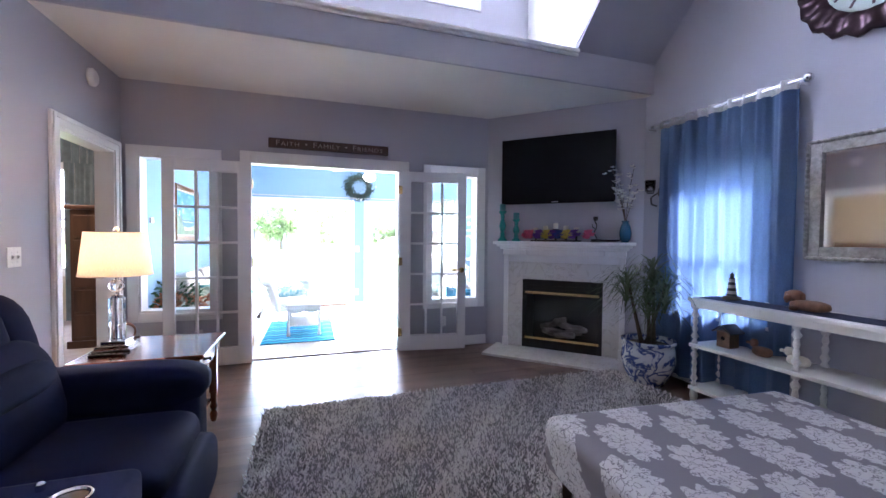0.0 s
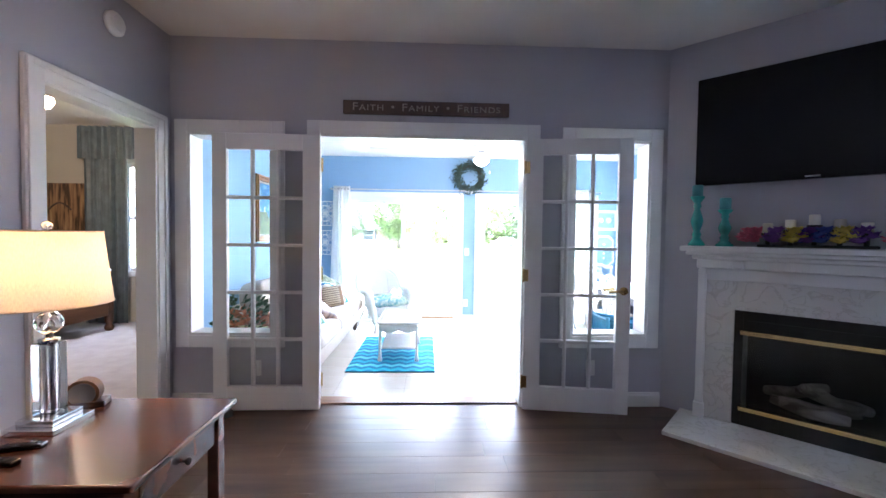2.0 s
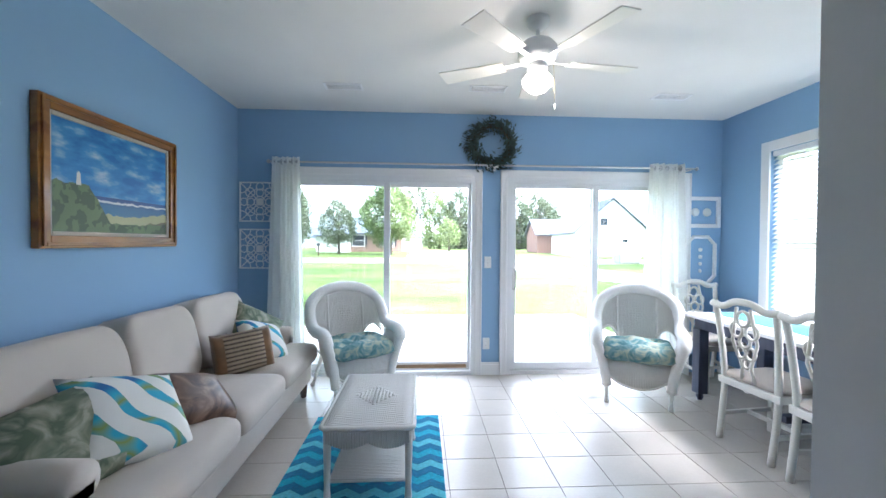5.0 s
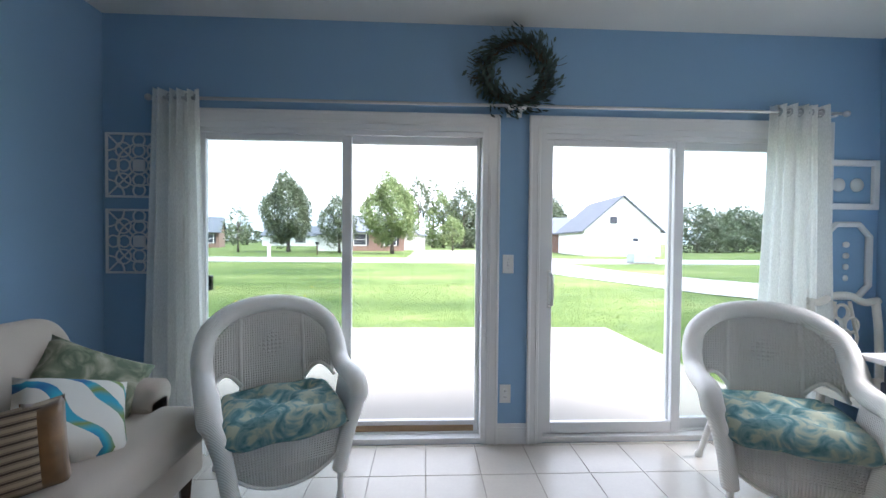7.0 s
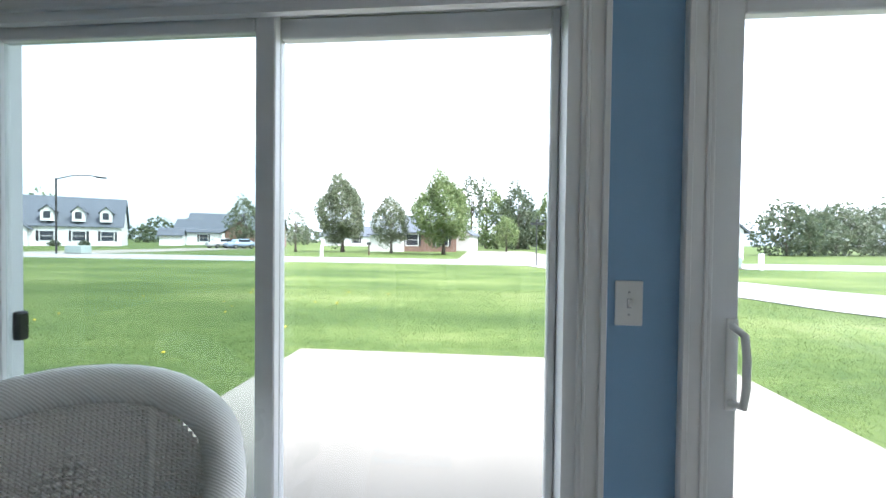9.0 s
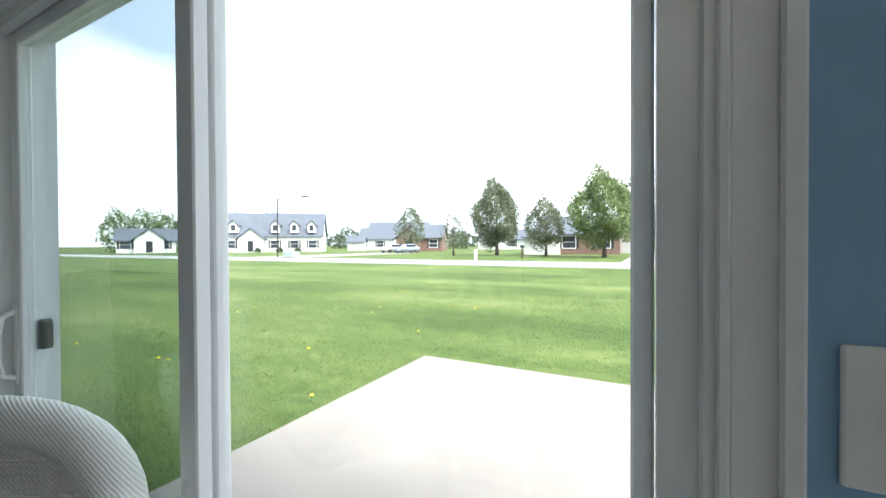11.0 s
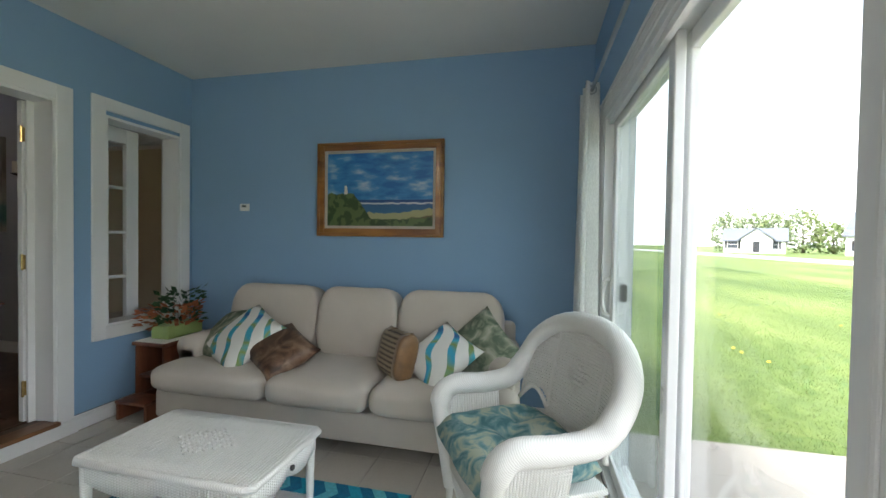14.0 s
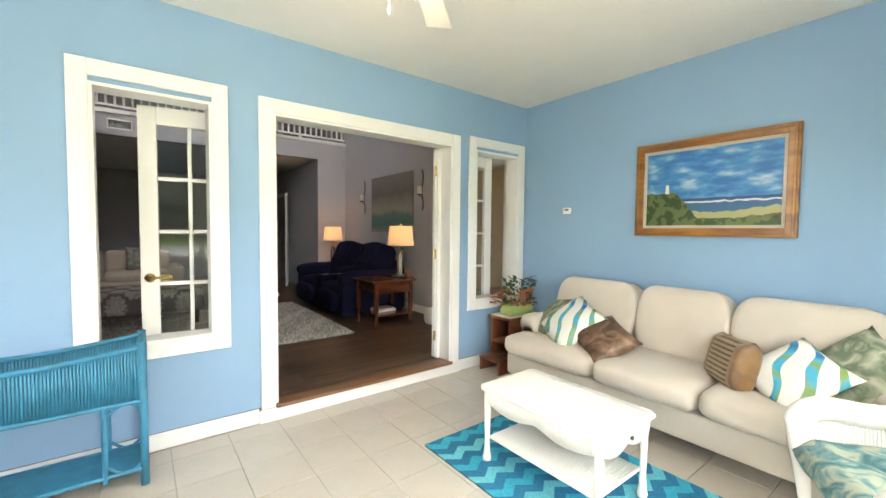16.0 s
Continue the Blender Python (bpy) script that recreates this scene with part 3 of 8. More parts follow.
def grass_material():
    """Mown turf: broad dry and lush patches, mowing swathes, tufts and blades."""
    m, nt, b = nodes_of("lawn_grass")
    v = coords(nt)
    patch = add(nt, "ShaderNodeTexNoise", Scale=0.22, Detail=6.0, Roughness=0.6)
    swathe = add(nt, "ShaderNodeTexNoise", Scale=1.0, Detail=4.0, Roughness=0.6)
    tuft = add(nt, "ShaderNodeTexNoise", Scale=6.0, Detail=6.0, Roughness=0.72)
    blade = add(nt, "ShaderNodeTexNoise", Scale=55.0, Detail=3.0)
    long = coords(nt, (0.10, 0.55, 1))
    for n in (patch, tuft, blade):
        nt.links.new(v, n.inputs["Vector"])
    nt.links.new(long, swathe.inputs["Vector"])
    total = None
    for n, k in ((patch, 0.48), (swathe, 0.62), (tuft, 0.52), (blade, 0.25)):
        q = nt.nodes.new("ShaderNodeMath")
        q.operation = "MULTIPLY_ADD"
        q.inputs[1].default_value, q.inputs[2].default_value = k, 0.0
        nt.links.new(n.outputs["Fac"], q.inputs[0])
        if total is not None:
            nt.links.new(total, q.inputs[2])
        total = q.outputs[0]
    c = ramp(nt, total, [(0.66, (0.044, 0.078, 0.018)), (0.78, (0.076, 0.116, 0.029)), (0.88, (0.118, 0.156, 0.046)), (1.0, (0.165, 0.188, 0.080))])
    half = nt.nodes.new("ShaderNodeMath")
    half.operation = "MULTIPLY"
    half.inputs[1].default_value = 0.85
    nt.links.new(total, half.inputs[0])
    nt.links.new(half.outputs[0], c.node.inputs["Fac"])
    nt.links.new(c, b.inputs["Base Color"])
    b.inputs["Roughness"].default_value = 0.9
    b.inputs["Specular IOR Level"].default_value = 0.2
    bumped(nt, b, tuft.outputs["Fac"], 0.7, 0.05)
    return m


GRASS = grass_material()
bm = B()
for x0, x1, y0, y1 in ((-900, 900, PY + 0.16, 1500), (-900, LX - 0.06, 3.04, PY + 0.16), (SX + 0.14, 900, -60, PY + 0.16), (-900, -6.74, -60, 3.04)):
    vs = [bm.verts.new(p) for p in ((x0, y0, GZ), (x1, y0, GZ), (x1, y1, GZ), (x0, y1, GZ))]
    bm.faces.new(vs)
structure("ground", bm, GRASS, "mown green lawn that runs to the houses")
structure("patio_slab", boxed(-2.03, 3.12, PY + 0.16, 7.36, -0.4, -0.19, 0.012), CONCRETE, "pale concrete patio slab")
bm = B()
box(bm, -320, 320, 28.2, 35.6, GZ - 0.1, GZ + 0.02)
structure("road", bm, ASPHALT, "pale grey street across the lawn")
bm = B()
pts_a, pts_b = [(3.0, 29.0), (6.4, 17.5), (8.2, 12.0), (14.0, 3.0), (30.0, -20.0)], [(9.5, 29.0), (10.2, 20.0), (11.7, 16.1), (18.5, 6.5), (36.0, -16.0)]
lo, hi = [bm.verts.new((*p, GZ + 0.024)) for p in pts_a], [bm.verts.new((*p, GZ + 0.024)) for p in pts_b]
for i in range(4):
    bm.faces.new((lo[i], lo[i + 1], hi[i + 1], hi[i]))
structure("road_side", bm, ASPHALT, "pale grey side street")


# ---- living room: french door leaves ----
def french_leaf(m, label, knob_end):
    """A fifteen-pane door leaf; local x runs from the hinge, the face towards -y."""
    W, H, T = 0.765, 2.03, 0.042
    root = thing("french_door", label, "door", m, "french door leaves")
    bm = B()
    s0, s1, top, bot = 0.125, 0.10, 0.115, 0.185
    box(bm, 0, s0, -T, 0, 0.008, H, 0.003, 1)
    box(bm, W - s1, W, -T, 0, 0.008, H, 0.003, 1)
    box(bm, s0, W - s1, -T, 0, H - top, H, 0.003, 1)
    box(bm, s0, W - s1, -T, 0, 0.008, bot, 0.003, 1)
    part("door_frame", bm, TRIM, root)
    x0, x1, z0, z1 = s0, W - s1, bot, H - top
    bar = 0.024
    for i in (1, 2):
        c = x0 + (x1 - x0) * i / 3
        part("upright_bar", boxed(c - bar / 2, c + bar / 2, -T + 0.004, -0.004, z0, z1, 0.004, 1), TRIM, root)
    for j in range(1, 5):
        c = z0 + (z1 - z0) * j / 5
        part("cross_bar", boxed(x0, x1, -T + 0.006, -0.006, c - bar / 2, c + bar / 2, 0.004, 1), TRIM, root)
    pw, ph = (x1 - x0) / 3 - bar, (z1 - z0) / 5 - bar
    me = None
    for i in range(3):
        for j in range(5):
            if me is None:
                one = part("pane", boxed(-pw / 2, pw / 2, -0.002, 0.002, -ph / 2, ph / 2), PANE, root)
                me = one.data
            else:
                one = new("pane", me)
                one.parent = root
            one.location = (x0 + (x1 - x0) * (i + 0.5) / 3, -T / 2, z0 + (z1 - z0) * (j + 0.5) / 5)
            one.visible_shadow = False
    if knob_end:
        h = B()
        kx = W - 0.05
        for side, y in ((-1, -T), (1, 0.0)):
            moved_ring = lathe(B(), [(0.03, 0), (0.03, 0.006), (0.012, 0.012), (0.012, 0.045), (0.016, 0.05)], 16)
            moved(moved_ring, Matrix.Translation((kx, y, 0.92)) @ Matrix.Rotation(radians(90 if side < 0 else -90), 4, "X"))
            tmp = bpy.data.meshes.new("tmp")
            moved_ring.to_mesh(tmp)
            h.from_mesh(tmp)
            bpy.data.meshes.remove(tmp)
            moved_ring.free()
            tube(h, [(kx, y + side * 0.045, 0.92), (kx - 0.05, y + side * 0.05, 0.924), (kx - 0.10, y + side * 0.046, 0.918), (kx - 0.115, y + side * 0.04, 0.914)], 0.009, 8)
        part("lever_handle", h, BRASS, root, "polished brass lever handle", smooth=True)
    for z in (0.22, 1.02, 1.82):
        q = boxed(-0.012, 0.03, -T - 0.004, -T, z - 0.045, z + 0.045, 0.002, 1)
        lathe(q, [(0.007, z - 0.05), (0.007, z + 0.05)], 10, -0.006, -T - 0.004)
        part("hinge", q, BRASS, root, "small brass hinge")
    return root


# the leaves are swung back against the wall on either side
french_leaf(pose(-0.755, -0.068, 0, 0, 0, 181), "white fifteen-pane french door folded flat against the wall", False)
leaf = french_leaf(pose(0.762, -0.03, 0, 0, 0, -8), "white fifteen-pane french door with brass lever, standing open", True)

# wooden word sign over the doors
sign = thing("sign_board", "dark brown wooden sign with pale carved words above the doors", "sign", pose(0.016, -0.001, 2.25))
part("board", boxed(-0.616, 0.616, -0.028, 0, -0.05, 0.05, 0.004), DARKWOOD, sign)
PALE = surface("pale_lettering", (0.30, 0.25, 0.20), 0.7, var=0.15, scale=30)
cu = bpy.data.curves.new("lettering", "FONT")
cu.body, cu.size, cu.extrude, cu.align_x, cu.align_y = "Faith \u2022 Family \u2022 Friends", 0.078, 0.0015, "CENTER", "CENTER"
cu.small_caps_scale = 0.76
for one in cu.body_format:
    one.use_small_caps = True
cu.space_character, cu.space_word = 1.12, 1.3
cu.materials.append(PALE)
tx = new("lettering", cu)
bpy.context.view_layer.update()
wide = max(0.2, tx.dimensions.x)
tx.parent = sign
tx.matrix_basis = pose(0, -0.030, 0, 90, 0, 0) @ Matrix.Diagonal((1.09 / wide, 1.0, 1.0, 1.0))


# ---- the corner fireplace ----
def corner(s, out, z=0.0):
    """A place on the corner wall: s along it from its left end, out in front of it."""
    k = math.sqrt(0.5)
    return pose(1.865 + k * (s - out), -k * (s + out), z, 0, 0, -45)


def marble():
    m, nt, b = nodes_of("white_marble")
    v = coords(nt)
    n = add(nt, "ShaderNodeTexNoise", Scale=6.0, Detail=8.0, Distortion=1.6)
    n2 = add(nt, "ShaderNodeTexNoise", Scale=2.2, Detail=3.0)
    for q in (n, n2):
        nt.links.new(v, q.inputs["Vector"])
    c = ramp(nt, n.outputs["Fac"], [(0.30, (0.70, 0.69, 0.66)), (0.47, (0.72, 0.71, 0.68)), (0.50, (0.59, 0.575, 0.545)), (0.53, (0.72, 0.71, 0.69))])
    nt.links.new(c, b.inputs["Base Color"])
    b.inputs["Roughness"].default_value = 0.15
    return m


MARBLE = marble()
fp = thing("fireplace", "white wooden mantelpiece with marble surround and gas firebox", "fireplace", corner(0.893, 0.0))
for sx in (-1, 1):
    a, b_ = sorted((sx * 0.605, sx * 0.655))
    part("pilaster", box(boxed(a, b_, -0.075, 0, 0.028, 1.10, 0.006), a - 0.008, b_ + 0.008, -0.085, 0, 0.028, 0.13, 0.004), TRIM, fp)
    part("corbel", boxed(sx * 0.42 - 0.035, sx * 0.42 + 0.035, -0.12, 0, 1.10, 1.165, 0.018, 3), TRIM, fp)
    part("marble_jamb", boxed(*sorted((sx * 0.438, sx * 0.605)), -0.05, 0, 0.028, 1.02, 0.002, 1), MARBLE, fp, "white veined marble slab")
part("marble_header", boxed(-0.438, 0.438, -0.05, 0, 0.822, 1.02, 0.002, 1), MARBLE, fp, "white veined marble slab")
part("frieze", box(boxed(-0.605, 0.605, -0.062, 0, 1.02, 1.10, 0.006), -0.665, 0.665, -0.09, 0, 1.10, 1.165, 0.01), TRIM, fp)
part("mantel_shelf", box(box(boxed(-0.75, 0.75, -0.205, 0, 1.222, 1.258, 0.008), -0.72, 0.72, -0.175, 0, 1.195, 1.222, 0.012), -0.69, 0.69, -0.135, 0, 1.165, 1.195, 0.014), TRIM, fp)
part("hearth", boxed(-0.76, 0.80, -0.50, 0.0, 0.0, 0.028, 0.004), MARBLE, fp, "white marble hearth slab")
SOOT = surface("sooty_black_metal", (0.012, 0.012, 0.012), 0.55, var=0.3, scale=8, bump=0.1)
bm = B()
for q in ((-0.438, -0.39, 0.028, 0.822), (0.39, 0.438, 0.028, 0.822)):
    box(bm, q[0], q[1], -0.03, 0.02, q[2], q[3], 0.003, 1)
box(bm, -0.39, 0.39, -0.03, 0.02, 0.68, 0.822, 0.003, 1)
box(bm, -0.39, 0.39, -0.03, 0.02, 0.028, 0.14, 0.003, 1)
fb = part("firebox", bm, SOOT, fp, "black metal firebox")
part("louvre", boxed(-0.37, 0.37, -0.034, -0.03, 0.745, 0.755), SOOT, fb)
part("brass_bar", boxed(-0.405, 0.405, -0.042, -0.03, 0.655, 0.685, 0.004), BRASS, fb, "polished brass trim bar")
part("brass_bar", boxed(-0.405, 0.405, -0.042, -0.03, 0.130, 0.160, 0.004), BRASS, fb, "polished brass trim bar")
bm = boxed(-0.39, 0.39, 0.30, 0.31, 0.028, 0.82)
box(bm, -0.40, -0.39, 0.0, 0.31, 0.028, 0.82)
box(bm, 0.39, 0.40, 0.0, 0.31, 0.028, 0.82)
box(bm, -0.39, 0.39, 0.0, 0.30, 0.81, 0.82)
box(bm, -0.39, 0.39, 0.0, 0.30, 0.02, 0.03)
part("firebrick_lining", bm, SOOT, fb)
gl = part("fire_glass", boxed(-0.39, 0.39, -0.006, -0.002, 0.14, 0.68), PANE, fb)
LOG = wood("pale_ceramic_log", (0.10, 0.08, 0.07), (0.34, 0.30, 0.27), 0.9, "x", 14)
for x, y, z, rz, ry in ((0, 0.16, 0.20, 8, 0), (-0.05, 0.10, 0.19, -20, 0), (0.08, 0.13, 0.28, 30, 18), (-0.12, 0.15, 0.29, -35, -22)):
    pts = [(-0.2 + 0.1 * i, 0.012 * math.sin(i * 2.1), 0.01 * math.cos(i * 1.7)) for i in range(5)]
    part("log", moved(tube(B(), pts, 0.04, 8, taper=[0.8, 1.0, 0.9, 1.05, 0.75]), pose(x, y, z, 0, ry, rz)), LOG, fb, "pale ceramic log", smooth=True)

tv = thing("television", "large black flat television hung on the corner wall", "television", corner(0.822, 0.04, 1.685))
SCREEN = surface("dark_screen", (0.006, 0.006, 0.008), 0.22, var=0.02, bump=0.0)
SCREEN.node_tree.nodes["Principled BSDF"].inputs["Specular IOR Level"].default_value = 0.15
part("bezel", boxed(-0.615, 0.615, -0.06, 0.0, 0, 0.745, 0.006), SCREEN, tv)
part("screen", boxed(-0.59, 0.59, -0.0625, -0.0605, 0.032, 0.72), SCREEN, tv, "unlit glossy black screen")
part("maker_mark", boxed(-0.035, 0.035, -0.0625, -0.0602, 0.011, 0.019), STEEL, tv)
part("bracket", boxed(-0.2, 0.2, -0.005, 0.032, 0.25, 0.5), IRON, tv)

# ---- things on the mantel shelf ----
TEAL = surface("teal_glazed_ceramic", (0.03, 0.30, 0.27), 0.2, var=0.25, scale=12, bump=0.05, coat=0.4)
TEALWAX = surface("teal_wax", (0.05, 0.26, 0.28), 0.5, var=0.1)
WAX = surface("cream_wax", (0.74, 0.70, 0.60), 0.5, var=0.05)
MZ = 1.259


def candlestick(s, out, h, label):
    root = thing("candlestick", label, "candlestick", corner(s, out, MZ), "teal candlesticks")
    pr = [(0.052, 0), (0.054, 0.012), (0.040, 0.03), (0.024, 0.055), (0.030, 0.08), (0.020, 0.10), (0.034, 0.14), (0.040, 0.17), (0.030, 0.21), (0.018, 0.25), (0.026, 0.27), (0.020, 0.29), (0.044, 0.325), (0.046, 0.335)]
    k = (h - 0.08) / 0.335
    part("stem", lathe(B(), [(r, z * k) for r, z in pr], 20), TEAL, root, smooth=True)
    part("candle", lathe(B(), [(0.034, h - 0.08), (0.035, h - 0.004), (0.028, h)], 18), TEALWAX, root, "teal pillar candle", smooth=True)


candlestick(0.225, 0.10, 0.43, "tall turned teal candlestick with a pillar candle")
candlestick(0.39, 0.10, 0.33, "shorter turned teal candlestick with a pillar candle")


def blossom(bm, c, r, petals=6, seed=0):
    rnd = random.Random(seed)
    for i in range(petals):
        a = 2 * math.pi * i / petals + rnd.random() * 0.3
        lift = 0.25 + 0.5 * rnd.random()
        d = Vector((math.cos(a), math.sin(a), lift)).normalized()
        side = d.cross(Vector((0, 0, 1))).normalized()
        p = [Vector(c), Vector(c) + d * r * 0.55 + side * r * 0.42, Vector(c) + d * r + Vector((0, 0, r * 0.1)), Vector(c) + d * r * 0.55 - side * r * 0.42]
        bm.faces.new([bm.verts.new(q) for q in p])


holder = thing("candle_centrepiece", "dark candle holder with cream candles among bright cloth flowers", "candle holder", corner(0.84, 0.11, MZ))
part("tray", boxed(-0.27, 0.27, -0.05, 0.05, 0, 0.018, 0.006), IRON, holder)
for i in range(5):
    x = -0.22 + 0.11 * i
    h = (0.09, 0.11, 0.14, 0.11, 0.09)[i]
    part("cup", lathe(B(), [(0.012, 0.016), (0.012, h - 0.03), (0.034, h - 0.02), (0.036, h)], 14, x), IRON, holder)
    part("candle", lathe(B(), [(0.027, h), (0.027, h + 0.06), (0.02, h + 0.064)], 14, x), WAX, holder, "short cream candle")
for name, colour, spots in (("pink_flower", (0.80, 0.16, 0.26), ((-0.33, 0), (0.33, 0.0), (-0.29, 0.02))), ("yellow_flower", (0.80, 0.66, 0.16), ((-0.10, -0.05), (0.11, -0.05))), ("purple_flower", (0.20, 0.08, 0.42), ((-0.03, -0.03), (0.19, -0.04), (-0.19, -0.04))), ("blue_flower", (0.06, 0.10, 0.45), ((0.03, -0.05), (-0.06, 0.03)))):
    fm = surface(name + "_cloth", colour, 0.8, var=0.25, scale=40)
    for k, (x, y) in enumerate(spots):
        bm = B()
        for q in range(14):
            blossom(bm, (x + 0.055 * math.cos(q * 2.4) * (q % 3) / 2, y + 0.035 * math.sin(q * 2.4), 0.03 + 0.006 * q), 0.042, 9, k * 17 + q)
        part(name, bm, fm, holder, "cloth flower head")

vase = thing("flower_vase", "blue glass vase with tall pale blossom branches", "vase", corner(1.54, 0.11, MZ))
part("vase_body", lathe(B(), [(0.035, 0), (0.05, 0.03), (0.06, 0.10), (0.045, 0.17), (0.028, 0.20), (0.04, 0.22)], 20), surface("blue_vase_glaze", (0.02, 0.10, 0.17), 0.12, var=0.2, bump=0.0, coat=0.5), vase, smooth=True)
PETAL = surface("pale_petal", (0.74, 0.72, 0.66), 0.8, var=0.2, scale=30)
STEM = surface("brown_stem", (0.07, 0.05, 0.03), 0.8, var=0.3, scale=30)
rnd = random.Random(5)
for k in range(9):
    a, reach, h = rnd.random() * 6.28, 0.05 + 0.17 * rnd.random(), 0.38 + 0.26 * rnd.random()
    pts = [(reach * (i / 6) ** 1.6 * math.cos(a), reach * (i / 6) ** 1.6 * math.sin(a), 0.15 + (h) * i / 6) for i in range(7)]
    br = part("branch", tube(B(), pts, 0.003, 5), STEM, vase)
    bm = B()
    for i in range(3, 7):
        for q in range(3):
            p = Vector(pts[i]) + Vector((rnd.uniform(-0.03, 0.03), rnd.uniform(-0.03, 0.03), rnd.uniform(-0.03, 0.03)))
            blossom(bm, p, 0.024 + 0.014 * rnd.random(), 5, k * 31 + i * 7 + q)
    part("blossom", bm, PETAL, br, "pale petals")
tray = thing("dark_dish", "low dark dish with a blue edge on the mantel", "dish", corner(1.38, 0.12, MZ))
part("dish", lathe(B(), [(0.06, 0), (0.11, 0.012), (0.12, 0.028), (0.112, 0.026), (0.06, 0.012)], 20), BLACK, tray, smooth=True)
lantern = thing("wire_candle_stand", "thin dark iron candle stand on the mantel", "candle holder", corner(1.25, 0.08, MZ))
bm = tube(B(), [(0.012 * math.cos(t * 0.9), 0.012 * math.sin(t * 0.9), 0.03 + 0.02 * t) for t in range(11)], 0.006, 6)
tube(bm, [(0.012, 0, 0.13), (-0.03, 0, 0.16), (-0.035, 0, 0.19)], 0.004, 6)
part("scroll", bm, IRON, lantern, smooth=True)
part("cup", lathe(B(), [(0.008, 0.225), (0.024, 0.235), (0.026, 0.27)], 12), IRON, lantern)
part("foot", lathe(B(), [(0.05, 0.0), (0.045, 0.03), (0.01, 0.034)], 14), IRON, lantern)

# ---- right wall: sconce, blue curtain, mirror, clock ----
sconce = thing("wall_sconce", "iron scroll wall sconce with a clear glass cup", "sconce", pose(RX, -1.38, 1.72))
part("scroll", tube(B(), [(-0.01, 0, -0.1), (-0.05, 0.03, -0.08), (-0.09, 0.0, -0.02), (-0.06, -0.05, 0.02), (-0.02, -0.03, 0.03)], 0.008, 8), IRON, sconce, smooth=True)
part("wreath_ring", tube(B(), [(-0.03, -0.10 + 0.06 * math.cos(a * 0.5236), 0.03 + 0.06 * math.sin(a * 0.5236)) for a in range(12)], 0.014, 8, closed=True), STEM, sconce, smooth=True)
part("glass_cup", lathe(B(), [(0.03, 0.02), (0.045, 0.06), (0.05, 0.15), (0.047, 0.15), (0.04, 0.05)], 16, -0.08, 0.02), glass("clear_glass"), sconce, smooth=True)


def drape(bm, y0, y1, z0, z1, x, folds, depth, n=90, rows=14, seed=1, gather=0.0, axis="y", flare=0.0):
    """A hanging cloth with folds, along y (at x) or along x (at y = x)."""
    rnd = random.Random(seed)
    ph = [rnd.random() * 6.28 for _ in range(4)]
    grid = []
    for r in range(rows + 1):
        w = r / rows
        z = z1 + (z0 - z1) * w
        row = []
        for i in range(n + 1):
            u = i / n
            amp = depth * (1 + 1.2 * flare * w) * (0.55 + 0.45 * math.sin(u * 5.1 + ph[0]) ** 2)
            d = amp * math.sin(2 * math.pi * folds * u + 0.9 * math.sin(3 * u * 6.28 + ph[1]) + 0.25 * math.sin(w * 2 + ph[2]))
            d += 0.25 * depth * math.sin(2 * math.pi * folds * 2.3 * u + ph[3] + w)
            a = y0 + (y1 - y0) * (0.5 + (u - 0.5) * (1 + flare * w - gather * math.sin(math.pi * min(1, w * 1.1)) * 0.5))
            row.append(bm.verts.new((x + d, a, z) if axis == "y" else (a, x + d, z)))
        grid.append(row)
    for r in range(rows):
        for i in range(n):
            bm.faces.new((grid[r][i], grid[r][i + 1], grid[r + 1][i + 1], grid[r + 1][i]))
    return bm


cur = thing("window_curtain", "sheer blue curtain with a white heading on a crystal-ended rod", "curtain")
part("cloth", drape(B(), -2.60, -1.47, 0.06, 2.34, RX - 0.085, 9, 0.03, seed=4), BLUECURTAIN, cur, smooth=True)
part("heading", drape(B(), -2.60, -1.47, 2.335, 2.41, RX - 0.085, 9, 0.03, rows=3, seed=4), SHEER, cur, "white gathered heading", smooth=True)
part("rod", tube(B(), [(RX - 0.085, -2.63, 2.385), (RX - 0.085, -1.40, 2.385)], 0.011, 10), STEEL, cur)
for y, s in ((-2.66, 1), (-1.38, 0.6)):
    fin = B()
    bmesh.ops.create_icosphere(fin, subdivisions=2, radius=0.032 * s)
    part("finial", moved(fin, pose(RX - 0.085, y, 2.385)), CHROME, cur, "faceted crystal finial")
    part("rod_bracket", boxed(RX - 0.09, RX, y + 0.04, y + 0.055, 2.36, 2.375), STEEL, cur)

SILVER = surface("antique_silver_leaf", (0.30, 0.29, 0.27), 0.4, metal=0.6, var=0.3, scale=30, bump=0.5, grain=90)
mir = thing("wall_mirror", "wide mirror in a carved antique silver frame", "mirror", pose(RX, -3.20, 1.56))
ww, hh = 1.12, 0.80
MIRROR = surface("mirror_glass", (0.88, 0.89, 0.90), 0.03, metal=1.0, var=0.0, bump=0.0)
part("mirror_glass", boxed(-0.022, -0.016, -ww / 2 + 0.08, ww / 2 - 0.08, -hh / 2 + 0.08, hh / 2 - 0.08), MIRROR, mir)
part("frame", ring_boxes(B(), "x", -0.045, 0.0, -ww / 2 + 0.09, ww / 2 - 0.09, -hh / 2 + 0.09, hh / 2 - 0.09, 0.09), SILVER, mir)
